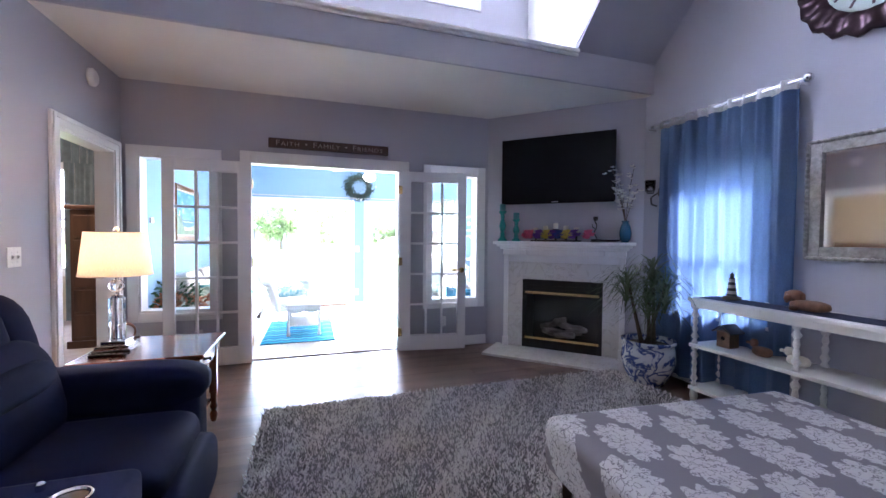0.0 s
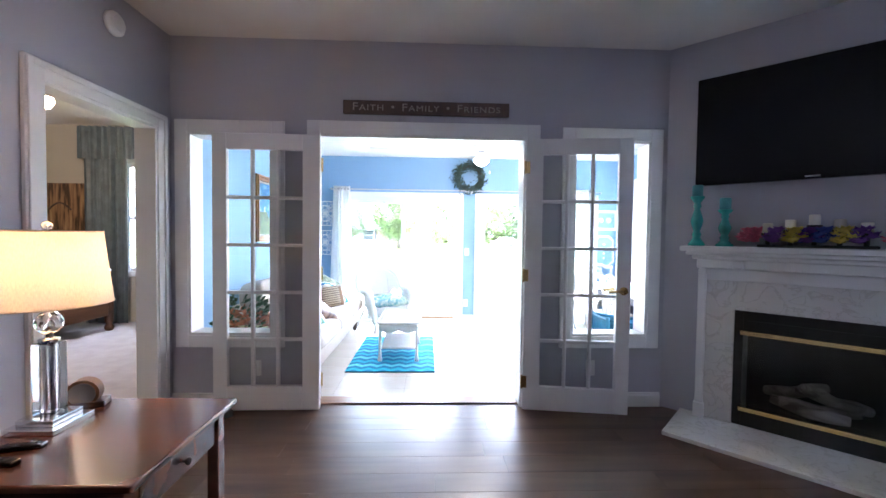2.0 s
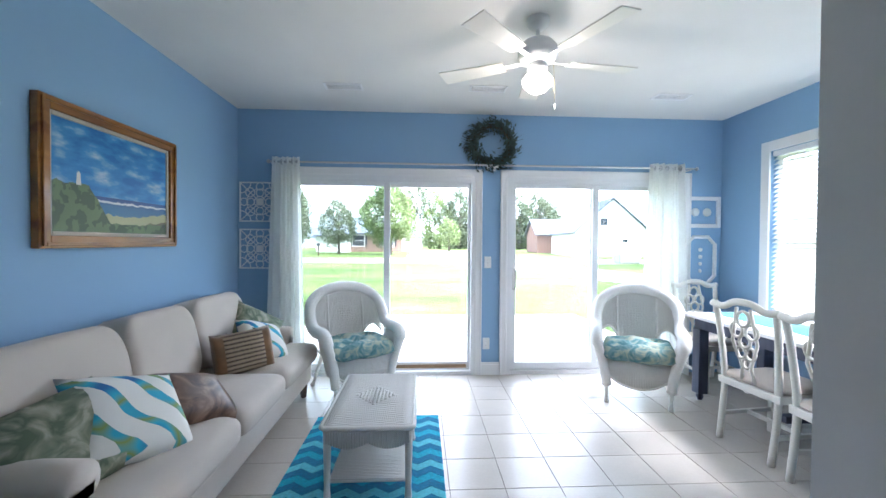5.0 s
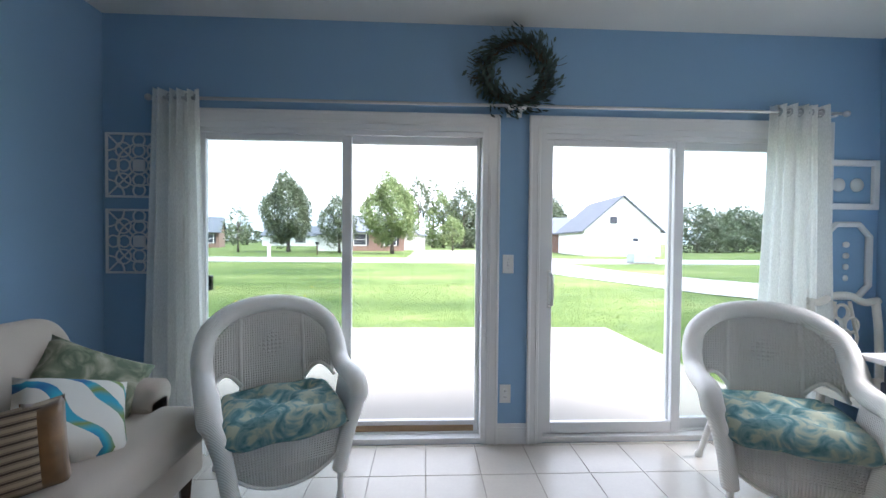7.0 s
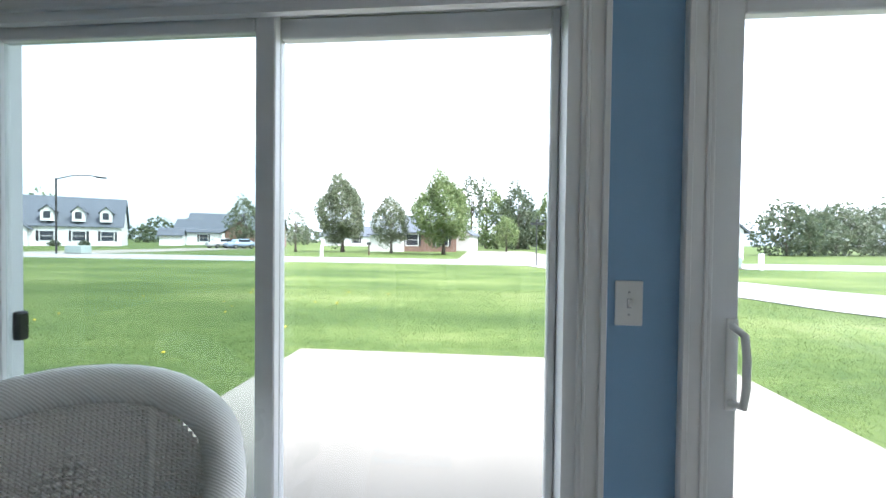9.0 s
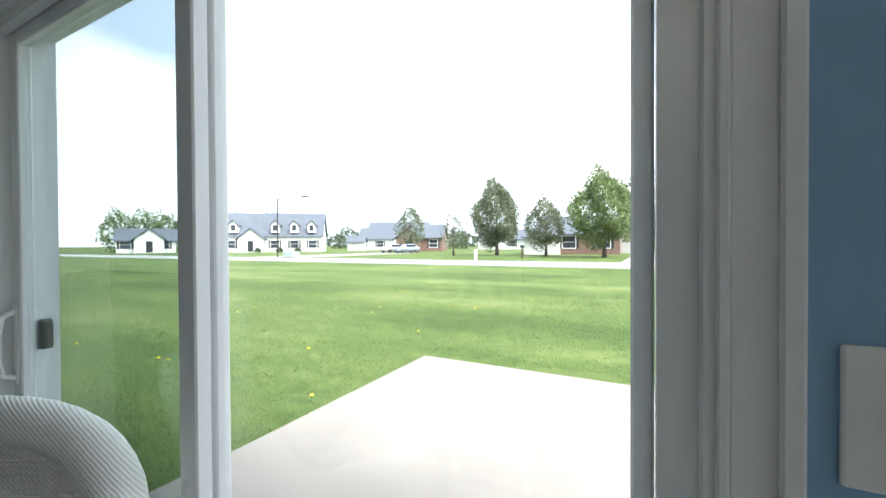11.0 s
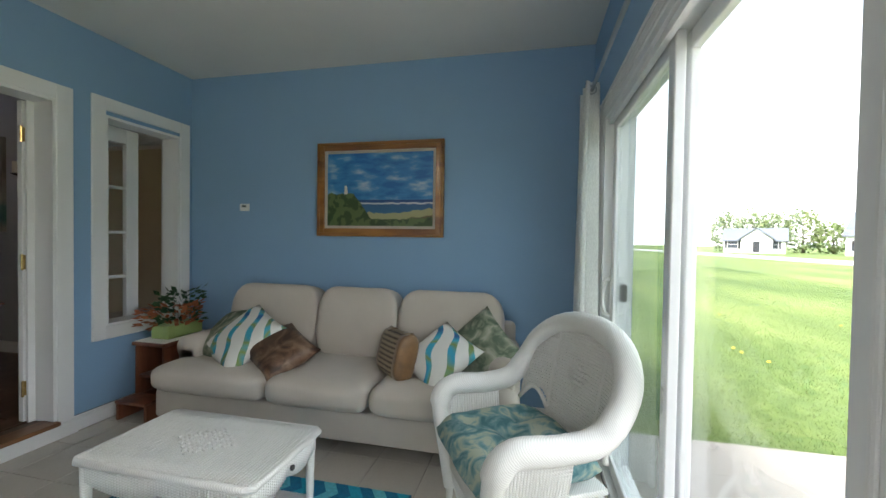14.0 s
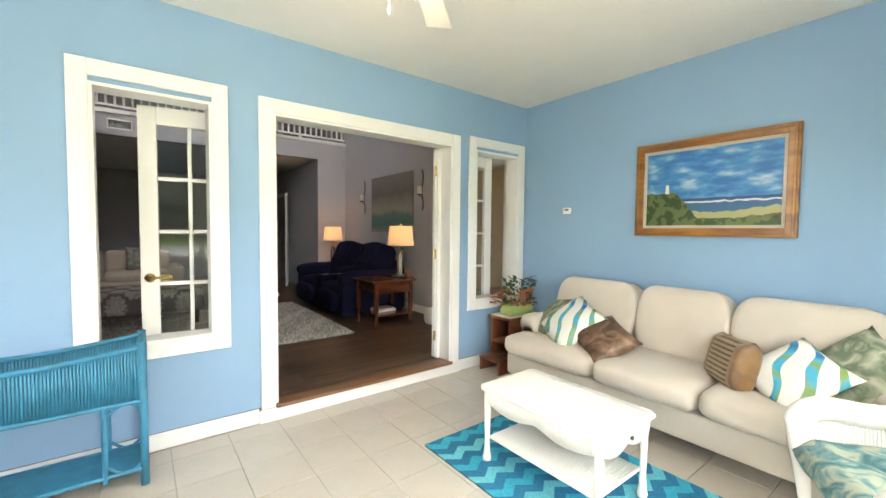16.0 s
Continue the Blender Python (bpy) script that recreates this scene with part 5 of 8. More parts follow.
def table_lamp(x, y, z, watts):
    t = thing("table_lamp", "lit crystal column table lamp with a cream drum shade", "lamp", pose(x, y, z), "crystal lamps")
    part("base", box(boxed(-0.085, 0.085, -0.085, 0.085, 0.0, 0.022, 0.003), -0.062, 0.062, -0.062, 0.062, 0.022, 0.045, 0.003), CHROME, t)
    part("column", boxed(-0.034, 0.034, -0.034, 0.034, 0.045, 0.30, 0.006, 2), CRYSTAL, t, "clear square crystal column")
    part("column_core", lathe(B(), [(0.010, 0.045), (0.010, 0.30)], 10), CHROME, t)
    part("collar", lathe(B(), [(0.028, 0.30), (0.03, 0.312), (0.012, 0.318), (0.012, 0.33)], 16), CHROME, t)
    ball = B()
    bmesh.ops.create_icosphere(ball, subdivisions=2, radius=0.042)
    part("crystal_ball", moved(ball, pose(0, 0, 0.37)), CRYSTAL, t, "faceted crystal ball")
    part("neck", lathe(B(), [(0.014, 0.408), (0.014, 0.47), (0.02, 0.475), (0.02, 0.50)], 14), CHROME, t)
    sh = B()
    lathe(sh, [(0.180, 0.437), (0.152, 0.694)], 40, closed=False)
    shade_ = part("shade", sh, SHADE, t, "cream fabric drum shade", smooth=True)
    part("shade_ring", tube(B(), [(0.180 * math.cos(i * 0.1571), 0.180 * math.sin(i * 0.1571), 0.437) for i in range(40)], 0.003, 5, closed=True), SHADE, shade_)
    part("shade_ring", tube(B(), [(0.152 * math.cos(i * 0.1571), 0.152 * math.sin(i * 0.1571), 0.694) for i in range(40)], 0.003, 5, closed=True), SHADE, shade_)
    part("spider", tube(tube(B(), [(-0.152, 0, 0.69), (0.152, 0, 0.69)], 0.002, 5), [(0, -0.152, 0.69), (0, 0.152, 0.69)], 0.002, 5), CHROME, t)
    fin = B()
    bmesh.ops.create_icosphere(fin, subdivisions=2, radius=0.017)
    part("finial", moved(fin, pose(0, 0, 0.712)), CRYSTAL, t, "crystal finial")
    part("harp", tube(B(), [(0.0, 0.05 * math.sin(a * 0.314), 0.50 + 0.02 * a) for a in range(11)], 0.002, 5), CHROME, t)
    bulb = B()
    bmesh.ops.create_icosphere(bulb, subdivisions=2, radius=0.03)
    part("bulb", moved(bulb, pose(0.0, 0.0, 0.55)), BULB, t, "glowing warm bulb", smooth=True)
    lamp("lamp_light", "POINT", pose(x, y, z + 0.60), watts, (1.0, 0.59, 0.29), radius=0.04)


table_lamp(-1.30, -1.555, 0.61, 0.125)
end_table(pose(-1.45, -4.36, 0, 0, 0, 0), "cherry wood end table beside the navy loveseat")
table_lamp(-1.45, -4.30, 0.61, 0.14)
mc = thing("mantel_clock", "small round-topped wooden desk clock on the end table", "clock", pose(-1.32, -1.39, 0.61, 0, 0, 20))
part("case", moved(lathe(B(), [(0.055, -0.025), (0.055, 0.025)], 24), pose(0, 0, 0.055, 90)), TAN, mc)
part("foot", boxed(-0.075, 0.075, -0.035, 0.035, 0, 0.022, 0.004), DARKWOOD, mc)
part("dial", moved(lathe(B(), [(0.044, 0), (0.044, 0.003)], 24), pose(0.0, -0.026, 0.055, 90)), STEEL, mc)
for k, (x, y, rz) in enumerate(((-1.27, -1.72, 12), (-1.25, -1.76, -8))):
    rc = thing("remote_control", "black plastic remote control lying on the end table", "remote control", pose(x, y, 0.61, 0, 0, rz) @ pose(0.0, -0.035 * k, 0), "remote controls")
    part("body", boxed(-0.09, 0.09, -0.016, 0.016, 0, 0.016, 0.005), BLACK, rc)
    for q in range(5):
        part("button", boxed(-0.06 + q * 0.028, -0.045 + q * 0.028, -0.006, 0.006, 0.016, 0.018), IRON, rc)
bk = thing("open_book_pile", "flat stack of papers on the end table shelf", "papers", pose(-1.08, -1.64, 0.165))
part("papers", box(boxed(-0.14, 0.14, -0.10, 0.10, 0, 0.03, 0.003), -0.12, 0.13, -0.09, 0.1, 0.03, 0.045, 0.002), PLASTIC, bk)
nav = thing("tissue_bag", "crumpled pale bag on the floor beneath the end table", "bag", pose(-1.55, -1.20, 0))
part("bag", cushion(B(), 0.16, 0.14, 0.22, pose(0, 0, 0.11), 0.6, 9), PLASTIC, nav, smooth=True)

# ---- doorstop, switch, smoke alarm ----
iron = thing("flat_iron", "black cast flat iron used as a doorstop on the oak floor", "doorstop", pose(-1.42, -0.16, 0, 0, 0, 15))
part("sole", moved(lathe(B(), [(0.06, 0), (0.06, 0.03), (0.05, 0.045)], 20), Matrix.Diagonal((1.3, 0.75, 1, 1))), IRON, iron)
part("iron_handle", tube(B(), [(-0.05, 0, 0.04), (-0.055, 0, 0.085), (-0.03, 0, 0.105), (0.03, 0, 0.105), (0.055, 0, 0.085), (0.05, 0, 0.04)], 0.008, 8), IRON, iron, smooth=True)


def wall_plate(m, label, rockers, outlet=False):
    r = thing("wall_outlet" if outlet else "light_switch", label, "outlet" if outlet else "light switch", m)
    w = 0.036 + 0.023 * (rockers - 1)
    part("plate", boxed(-w, w, -0.006, 0, -0.06, 0.06, 0.003), PLASTIC, r)
    for i in range(rockers):
        x = 0.046 * (i - (rockers - 1) / 2)
        if outlet:
            for z in (-0.02, 0.02):
                part("socket", boxed(x - 0.014, x + 0.014, -0.0085, -0.006, z - 0.013, z + 0.013, 0.004), TRIM, r)
                part("slot", boxed(x - 0.006, x - 0.004, -0.009, -0.0084, z - 0.005, z + 0.005), IRON, r)
                part("slot", boxed(x + 0.004, x + 0.006, -0.009, -0.0084, z - 0.005, z + 0.005), IRON, r)
        else:
            part("toggle", moved(boxed(-0.004, 0.004, -0.014, 0.0, -0.009, 0.009, 0.002), pose(x, -0.004, 0.003, 18)), TRIM, r)
            part("toggle_slot", boxed(x - 0.006, x + 0.006, -0.0068, -0.006, -0.013, 0.013), STEEL, r)
            for z in (-0.03, 0.03):
                part("screw", moved(lathe(B(), [(0.0035, 0), (0.003, 0.0015)], 8), pose(x, -0.006, z, 90)), STEEL, r)
    return r


wall_plate(pose(LX, -1.42, 1.15, 0, 0, 90), "white double toggle switch plate on the grey wall", 2)
wall_plate(pose(0.667, PY, 1.06, 0, 0, 0), "white single toggle switch plate on the blue wall", 1)
wall_plate(pose(0.657, PY, 0.215, 0, 0, 0), "white wall outlet on the blue pier", 1, True)
wall_plate(pose(1.30, 0.0, 0.30, 0, 0, 0), "white wall outlet low on the grey wall", 1, True)
wall_plate(pose(-1.24, 0.0, 0.30, 0, 0, 0), "white wall outlet low on the grey wall", 1, True)
sm = thing("smoke_alarm", "round white smoke alarm high on the grey wall", "smoke alarm", pose(LX, -0.52, 2.55, 0, 90))
part("housing", lathe(B(), [(0.07, 0), (0.07, 0.02), (0.055, 0.035), (0.02, 0.038)], 28), PLASTIC, sm, smooth=True)
part("vent_ring", lathe(B(), [(0.05, 0.0355), (0.048, 0.038), (0.04, 0.038)], 28), TRIM, sm)

# ---- left wall: seascape canvas and candle sconces ----
def canvas_art():
    m, nt, b = nodes_of("muted_shore_canvas")
    v = coords(nt)
    sep = nt.nodes.new("ShaderNodeSeparateXYZ")
    nt.links.new(v, sep.inputs[0])
    n = add(nt, "ShaderNodeTexNoise", Scale=5.0, Detail=6.0)
    nt.links.new(v, n.inputs["Vector"])
    h = math_node(nt, "ADD", math_node(nt, "MULTIPLY", sep.outputs["Z"], 1.0), math_node(nt, "MULTIPLY", n.outputs["Fac"], 0.22))
    c = ramp(nt, h, [(0.12, (0.30, 0.30, 0.26)), (0.24, (0.10, 0.22, 0.20)), (0.40, (0.14, 0.24, 0.22)), (0.48, (0.34, 0.32, 0.27)), (0.75, (0.16, 0.15, 0.14)), (1.0, (0.22, 0.21, 0.20))])
    nt.links.new(c, b.inputs["Base Color"])
    b.inputs["Roughness"].default_value = 0.7
    bumped(nt, b, n.outputs["Fac"], 0.3, 0.004)
    return m


art = thing("canvas_painting", "large muted canvas of a stormy shore on the grey wall", "painting", pose(LX, -2.76, 1.22))
part("canvas", boxed(0.0, 0.035, -0.67, 0.67, 0, 0.95, 0.003), canvas_art(), art)
for y in (-1.83, -3.74):
    r = thing("candle_sconce", "tall dark scrolled wall sconce with a cream candle", "sconce", pose(LX, y, 1.55), "candle sconces")
    part("bar", tube(B(), [(0.02, 0.02 * math.sin(i * 0.9), 0.0 + 0.055 * i) for i in range(12)], 0.008, 6), IRON, r, smooth=True)
    part("cup", lathe(B(), [(0.02, 0.22), (0.045, 0.235), (0.045, 0.24)], 14, 0.07), IRON, r)
    part("arm", tube(B(), [(0.02, 0, 0.2), (0.05, 0, 0.2), (0.07, 0, 0.222)], 0.006, 6), IRON, r)
    part("candle", lathe(B(), [(0.034, 0.24), (0.034, 0.35), (0.028, 0.354)], 16, 0.07), WAX, r, "cream pillar candle", smooth=True)

# ---- loft railing, hall, back of the room ----
rail = thing("loft_railing", "white loft railing with square balusters", "railing", pose(0, -4.71, 3.0))
part("top_rail", boxed(LX, RX, -0.035, 0.035, 0.86, 0.91, 0.01), TRIM, rail)
part("bottom_rail", boxed(LX, RX, -0.03, 0.03, 0.05, 0.085, 0.005), TRIM, rail)
bal = boxed(-0.016, 0.016, -0.016, 0.016, 0.085, 0.86)
me = bpy.data.meshes.new("baluster")
bal.to_mesh(me)
bal.free()
me.materials.append(TRIM)
k = LX + 0.06
while k < RX - 0.03:
    o = new("baluster", me)
    o.parent = rail
    o.location = (k, 0, 0)
    k += 0.105
for x in (LX + 0.9, LX + 2.5, LX + 4.1):
    part("rail_foot", boxed(x - 0.03, x + 0.03, -0.03, 0.03, 0.0, 0.05), TRIM, rail)


column = thing("hall_column", "white round column with a moulded capital and base", "column", pose(-0.40, -4.80, 0))
part("shaft", lathe(B(), [(0.105, 0.12), (0.108, 0.8), (0.094, 2.40)], 28), TRIM, column, smooth=True)
part("capital", lathe(B(), [(0.094, 2.38), (0.115, 2.40), (0.10, 2.43), (0.10, 2.48), (0.13, 2.53), (0.15, 2.56), (0.15, 2.63)], 28), TRIM, column)
part("base", box(lathe(B(), [(0.14, 0.05), (0.15, 0.075), (0.13, 0.10), (0.115, 0.12)], 28), -0.155, 0.155, -0.155, 0.155, 0.0, 0.05, 0.004), TRIM, column)


def register(m, label, w=0.30, h=0.15, n=7):
    r = thing("air_vent", label, "air vent", m)
    bm = ring_boxes(B(), "y", -0.008, 0.0, -w / 2 + 0.02, w / 2 - 0.02, -h / 2 + 0.02, h / 2 - 0.02, 0.02)
    part("frame", bm, TRIM, r)
    # black sheet that paints the shade of the duct between the slats
    part("backing", boxed(-w / 2 + 0.02, w / 2 - 0.02, -0.002, 0.0, -h / 2 + 0.02, h / 2 - 0.02), BLACK, r)
    for i in range(n):
        z = -h / 2 + 0.02 + (h - 0.04) * (i + 0.5) / n
        part("slat", moved(boxed(-w / 2 + 0.02, w / 2 - 0.02, -0.004, 0.004, -0.001, 0.001), pose(0, -0.006, z, 35)), TRIM, r)


register(pose(1.72, -4.65, 2.79, 0, 0, 180), "white slatted air vent on the loft face")
PANEL = surface("white_door_paint", (0.76, 0.76, 0.75), 0.4, var=0.02)
hd = thing("hall_door", "white panelled hall door standing ajar", "door", pose(-1.26, -6.6, 0, 0, 0, 72))
part("slab", boxed(0, 0.78, -0.02, 0.02, 0.01, 2.03, 0.003), PANEL, hd)
for x0, x1 in ((0.1, 0.36), (0.42, 0.68)):
    for z0, z1 in ((0.2, 0.85), (1.0, 1.5), (1.62, 1.9)):
        part("panel", boxed(x0, x1, -0.026, -0.02, z0, z1, 0.005), PANEL, hd)
structure("trim_hall", ring_boxes(B(), "x", -1.288, -1.268, -7.6, -6.7, 0, 2.04, 0.09, False), TRIM, "white casing of a doorway in the hall")
cab = thing("china_cabinet", "dark wooden cabinet with glazed doors and white china", "cabinet", pose(-0.86, -8.28, 0))
part("body", box(box(box(boxed(-0.36, 0.36, -0.2, 0.2, 0, 0.75, 0.006), -0.36, -0.32, -0.2, 0.2, 0.75, 2.05), 0.32, 0.36, -0.2, 0.2, 0.75, 2.05), -0.36, 0.36, -0.2, 0.2, 2.0, 2.1, 0.01), DARKWOOD, cab)
part("back_board", boxed(-0.32, 0.32, -0.2, -0.18, 0.75, 2.0), DARKWOOD, cab)
for z in (1.12, 1.5):
    part("shelf", boxed(-0.32, 0.32, -0.18, 0.17, z, z + 0.02), DARKWOOD, cab)
for x in (-0.16, 0.16):
    part("cabinet_door", ring_boxes(B(), "y", 0.18, 0.2, x - 0.11, x + 0.11, 0.82, 1.94, 0.045), DARKWOOD, cab)
for k, (x, z) in enumerate(((-0.15, 1.14), (0.12, 1.14), (-0.1, 1.52), (0.15, 1.52), (0.0, 0.76))):
    pl = thing("china_plate", "white china plate standing in the cabinet", "plate", pose(-0.86 + x, -8.36, z), "china plates")
    part("plate", moved(lathe(B(), [(0.05, 0), (0.11, 0.015), (0.115, 0.02), (0.05, 0.008)], 24), pose(0, 0, 0.115, -80)), PLASTIC, pl, smooth=True)
couch = thing("beige_couch", "beige upholstered couch with a rounded back", "couch", pose(2.0, -5.35, 0))
part("base", boxed(-0.95, 0.95, -0.42, 0.42, 0.06, 0.40, 0.05, 3), LINEN, couch, smooth=True)
for s in (-0.46, 0.46):
    part("seat_cushion", cushion(B(), 0.9, 0.75, 0.2, pose(s, 0.05, 0.45), 0.3), LINEN, couch, smooth=True)
    part("back_cushion", boxed(s - 0.45, s + 0.45, -0.46, -0.22, 0.42, 0.86, 0.07, 4), LINEN, couch, smooth=True)
for s in (-1, 1):
    part("arm", boxed(s * 0.98 - 0.1, s * 0.98 + 0.1, -0.42, 0.42, 0.06, 0.62, 0.07, 4), LINEN, couch, smooth=True)
tp = thing("throw_pillow", "patterned throw pillow on the beige couch", "pillow", pose(1.5, -5.2, 0.74, -20))
part("cover", pillow(B(), 0.42, 0.42, 0.14), surface("grey_print", (0.32, 0.33, 0.34), 0.9, var=0.5, scale=14), tp, smooth=True)

# ---- bedroom through the open door ----
bed = thing("poster_bed", "dark wooden bed with turned posts and a pale quilt", "bed", pose(-4.18, 2.38, 0.012))
BROWN = wood("bed_wood", (0.05, 0.022, 0.012), (0.13, 0.06, 0.03), 0.3, "y", 8, 0.3, 0.03)
for y in (0.0, -1.62):
    part("foot_post", lathe(B(), [(0.04, 0), (0.055, 0.03), (0.05, 0.06), (0.03, 0.09), (0.05, 0.12), (0.055, 0.5), (0.05, 0.58), (0.03, 0.62), (0.045, 0.68), (0.02, 0.73), (0.035, 0.78), (0.012, 0.83)], 18, 0, y), BROWN, bed, smooth=True)
part("foot_rail", boxed(-0.03, 0.03, -1.58, -0.04, 0.20, 0.46, 0.012), BROWN, bed)
for y in (-0.02, -1.60):
    part("side_rail", boxed(-2.0, -0.03, y - 0.02, y + 0.02, 0.22, 0.42, 0.008), BROWN, bed)
part("headboard", boxed(-2.06, -2.0, -1.62, 0, 0.1, 1.25, 0.02), BROWN, bed)
part("mattress", boxed(-1.98, -0.06, -1.57, -0.05, 0.28, 0.58, 0.06, 4), LINEN, bed, smooth=True)
q = boxed(-1.98, -0.05, -1.59, -0.03, 0.50, 0.66, 0.07, 5)
part("quilt", q, surface("grey_print_quilt", (0.42, 0.43, 0.47), 0.9, var=0.35, scale=16, bump=0.5, grain=40), bed, "pale grey printed quilt", smooth=True)
bc = thing("bedroom_curtain", "slate blue bedroom drapes with a gathered valance", "curtain")
SLATE = surface("slate_blue_satin", (0.10, 0.14, 0.17), 0.45, var=0.25, scale=9, bump=0.2)
part("drape", drape(B(), -4.80, -4.22, 0.02, 2.60, 2.78, 6, 0.04, n=50, seed=8, axis="x"), SLATE, bc, smooth=True)
part("drape", drape(B(), -3.62, -3.12, 0.02, 2.60, 2.78, 5, 0.04, n=40, seed=9, axis="x"), SLATE, bc, smooth=True)
part("valance", drape(B(), -4.86, -3.06, 2.33, 2.78, 2.72, 18, 0.035, n=120, rows=6, seed=10, axis="x"), SLATE, bc, "gathered valance", smooth=True)
part("rod", tube(B(), [(-4.88, 2.76, 2.70), (-3.04, 2.76, 2.70)], 0.012, 8), IRON, bc)
part("rod_bracket", boxed(-3.66, -3.64, 2.76, 2.9, 2.69, 2.71), IRON, bc)
win = thing("window_3", "white bedroom window with two sashes", "window", kind="structure")
part("window_frame", box(ring_boxes(B(), "y", 2.93, 2.98, -4.3, -3.55, 0.8, 2.25, 0.05), -4.3, -3.55, 2.94, 2.97, 1.5, 1.54), VINYL, win)
gp = part("pane", boxed(-4.3, -3.55, 2.95, 2.956, 0.8, 2.25), PANE, win)
gp.visible_shadow = False
part("casing", ring_boxes(B(), "y", 2.885, 2.9, -4.35, -3.50, 0.75, 2.3, 0.08), TRIM, win)
pic = thing("reeds_picture", "brown and gold canvas of reeds and a footbridge", "picture", pose(-5.22, 2.9, 1.2))


def sepia():
    m, nt, b = nodes_of("sepia_reeds")
    v = coords(nt, (9, 1, 0.9))
    n = add(nt, "ShaderNodeTexNoise", Scale=2.4, Detail=4.0)
    nt.links.new(v, n.inputs["Vector"])
    c = ramp(nt, n.outputs["Fac"], [(0.40, (0.05, 0.025, 0.012)), (0.52, (0.26, 0.15, 0.07)), (0.7, (0.42, 0.28, 0.14))])
    nt.links.new(c, b.inputs["Base Color"])
    b.inputs["Roughness"].default_value = 0.6
    return m


part("canvas", boxed(-0.40, 0.40, -0.035, 0, 0, 0.80, 0.003), sepia(), pic)
part("bridge", tube(B(), [(-0.16 + 0.04 * i, -0.037, 0.42 + 0.10 * math.sin(math.pi * i / 8)) for i in range(9)], 0.012, 6), DARKWOOD, pic)
ch = thing("tall_chest", "tall dark wooden chest beside the bedroom window", "chest", pose(-2.44, 1.28, 0.012) @ Matrix.Diagonal((1, 1, 1.04, 1)))
part("body", box(boxed(-0.30, 0.30, -0.24, 0.24, 0.06, 1.50, 0.006), -0.34, 0.34, -0.28, 0.28, 1.50, 1.55, 0.012), DARKWOOD, ch)
part("plinth", boxed(-0.33, 0.33, -0.27, 0.27, 0, 0.08, 0.006), DARKWOOD, ch)
for k in range(5):
    d = part("drawer", boxed(-0.27, 0.27, -0.252, -0.24, 0.12 + k * 0.27, 0.36 + k * 0.27, 0.005), DARKWOOD, ch)
    part("pull", boxed(-0.04, 0.04, -0.266, -0.252, 0.235 + k * 0.27, 0.25 + k * 0.27, 0.003), BRASS, d)
bl = thing("bedroom_ceiling_light", "brass ceiling fan with a lit glass bowl in the bedroom", "ceiling light", pose(-3.35, 0.60, 2.84))
part("canopy", lathe(B(), [(0.07, -0.04), (0.075, 0.0)], 20), BRASS, bl)
part("stem", lathe(B(), [(0.012, -0.2), (0.012, -0.04)], 10), BRASS, bl)
part("motor", lathe(B(), [(0.04, -0.32), (0.11, -0.29), (0.12, -0.24), (0.06, -0.2)], 24), BRASS, bl, smooth=True)
part("bowl", lathe(B(), [(0.02, -0.47), (0.075, -0.45), (0.10, -0.40), (0.085, -0.34), (0.05, -0.32)], 24), glow("warm_bowl", (1.0, 0.75, 0.42), 1.5), bl, "glowing glass bowl", smooth=True)
for k in range(5):
    part("blade", moved(boxed(0.14, 0.62, -0.06, 0.06, -0.262, -0.252, 0.004), Matrix.Rotation(radians(72 * k + 20), 4, "Z")), CHERRY, bl)
lamp("bedroom_light", "POINT", pose(-3.35, 0.60, 2.28), 1.6, (1.0, 0.74, 0.48), radius=0.1)


# ---- sunroom: sofa ----
sf = thing("sofa", "beige linen three-seat sofa with low rolled arms against the blue wall", "sofa", pose(-1.36, 1.87, FZ))
# local: front towards +x, length along y
part("base", boxed(-0.42, 0.36, -1.16, 1.16, 0.13, 0.31, 0.02, 3), LINEN, sf, smooth=True)
for s in (-1, 0, 1):
    bm = cushion(B(), 0.72, 0.84 if s else 0.66, 0.19, pose(0.07, s * 0.748, 0.395), 0.20, 18)
    part("seat_cushion", bm, LINEN, sf, smooth=True)
    part("back_cushion", cushion(B(), 0.26, 0.74 if s else 0.62, 0.51, pose(-0.27, s * 0.678, 0.695, 0, -12), 0.24, 18), LINEN, sf, smooth=True)
for s in (-1, 1):
    bm = tube(B(), [(-0.40 + 0.1 * i, s * 1.07, 0.545) for i in range(7)], 0.085, 18, taper=[0.95, 1, 1, 1, 1, 1, 0.98])
    box(bm, -0.42, 0.20, s * 1.07 - 0.075, s * 1.07 + 0.075, 0.30, 0.55, 0.02, 2)
    part("arm", bm, LINEN, sf, "rolled arm", smooth=True)
part("back_frame", boxed(-0.46, -0.36, -1.12, 1.12, 0.13, 0.74, 0.04, 3), LINEN, sf, smooth=True)
for x in (-0.38, 0.31):
    for y in (-1.08, 1.08):
        part("foot", lathe(B(), [(0.024, 0), (0.036, 0.13)], 4, x, y), DARKWOOD, sf)


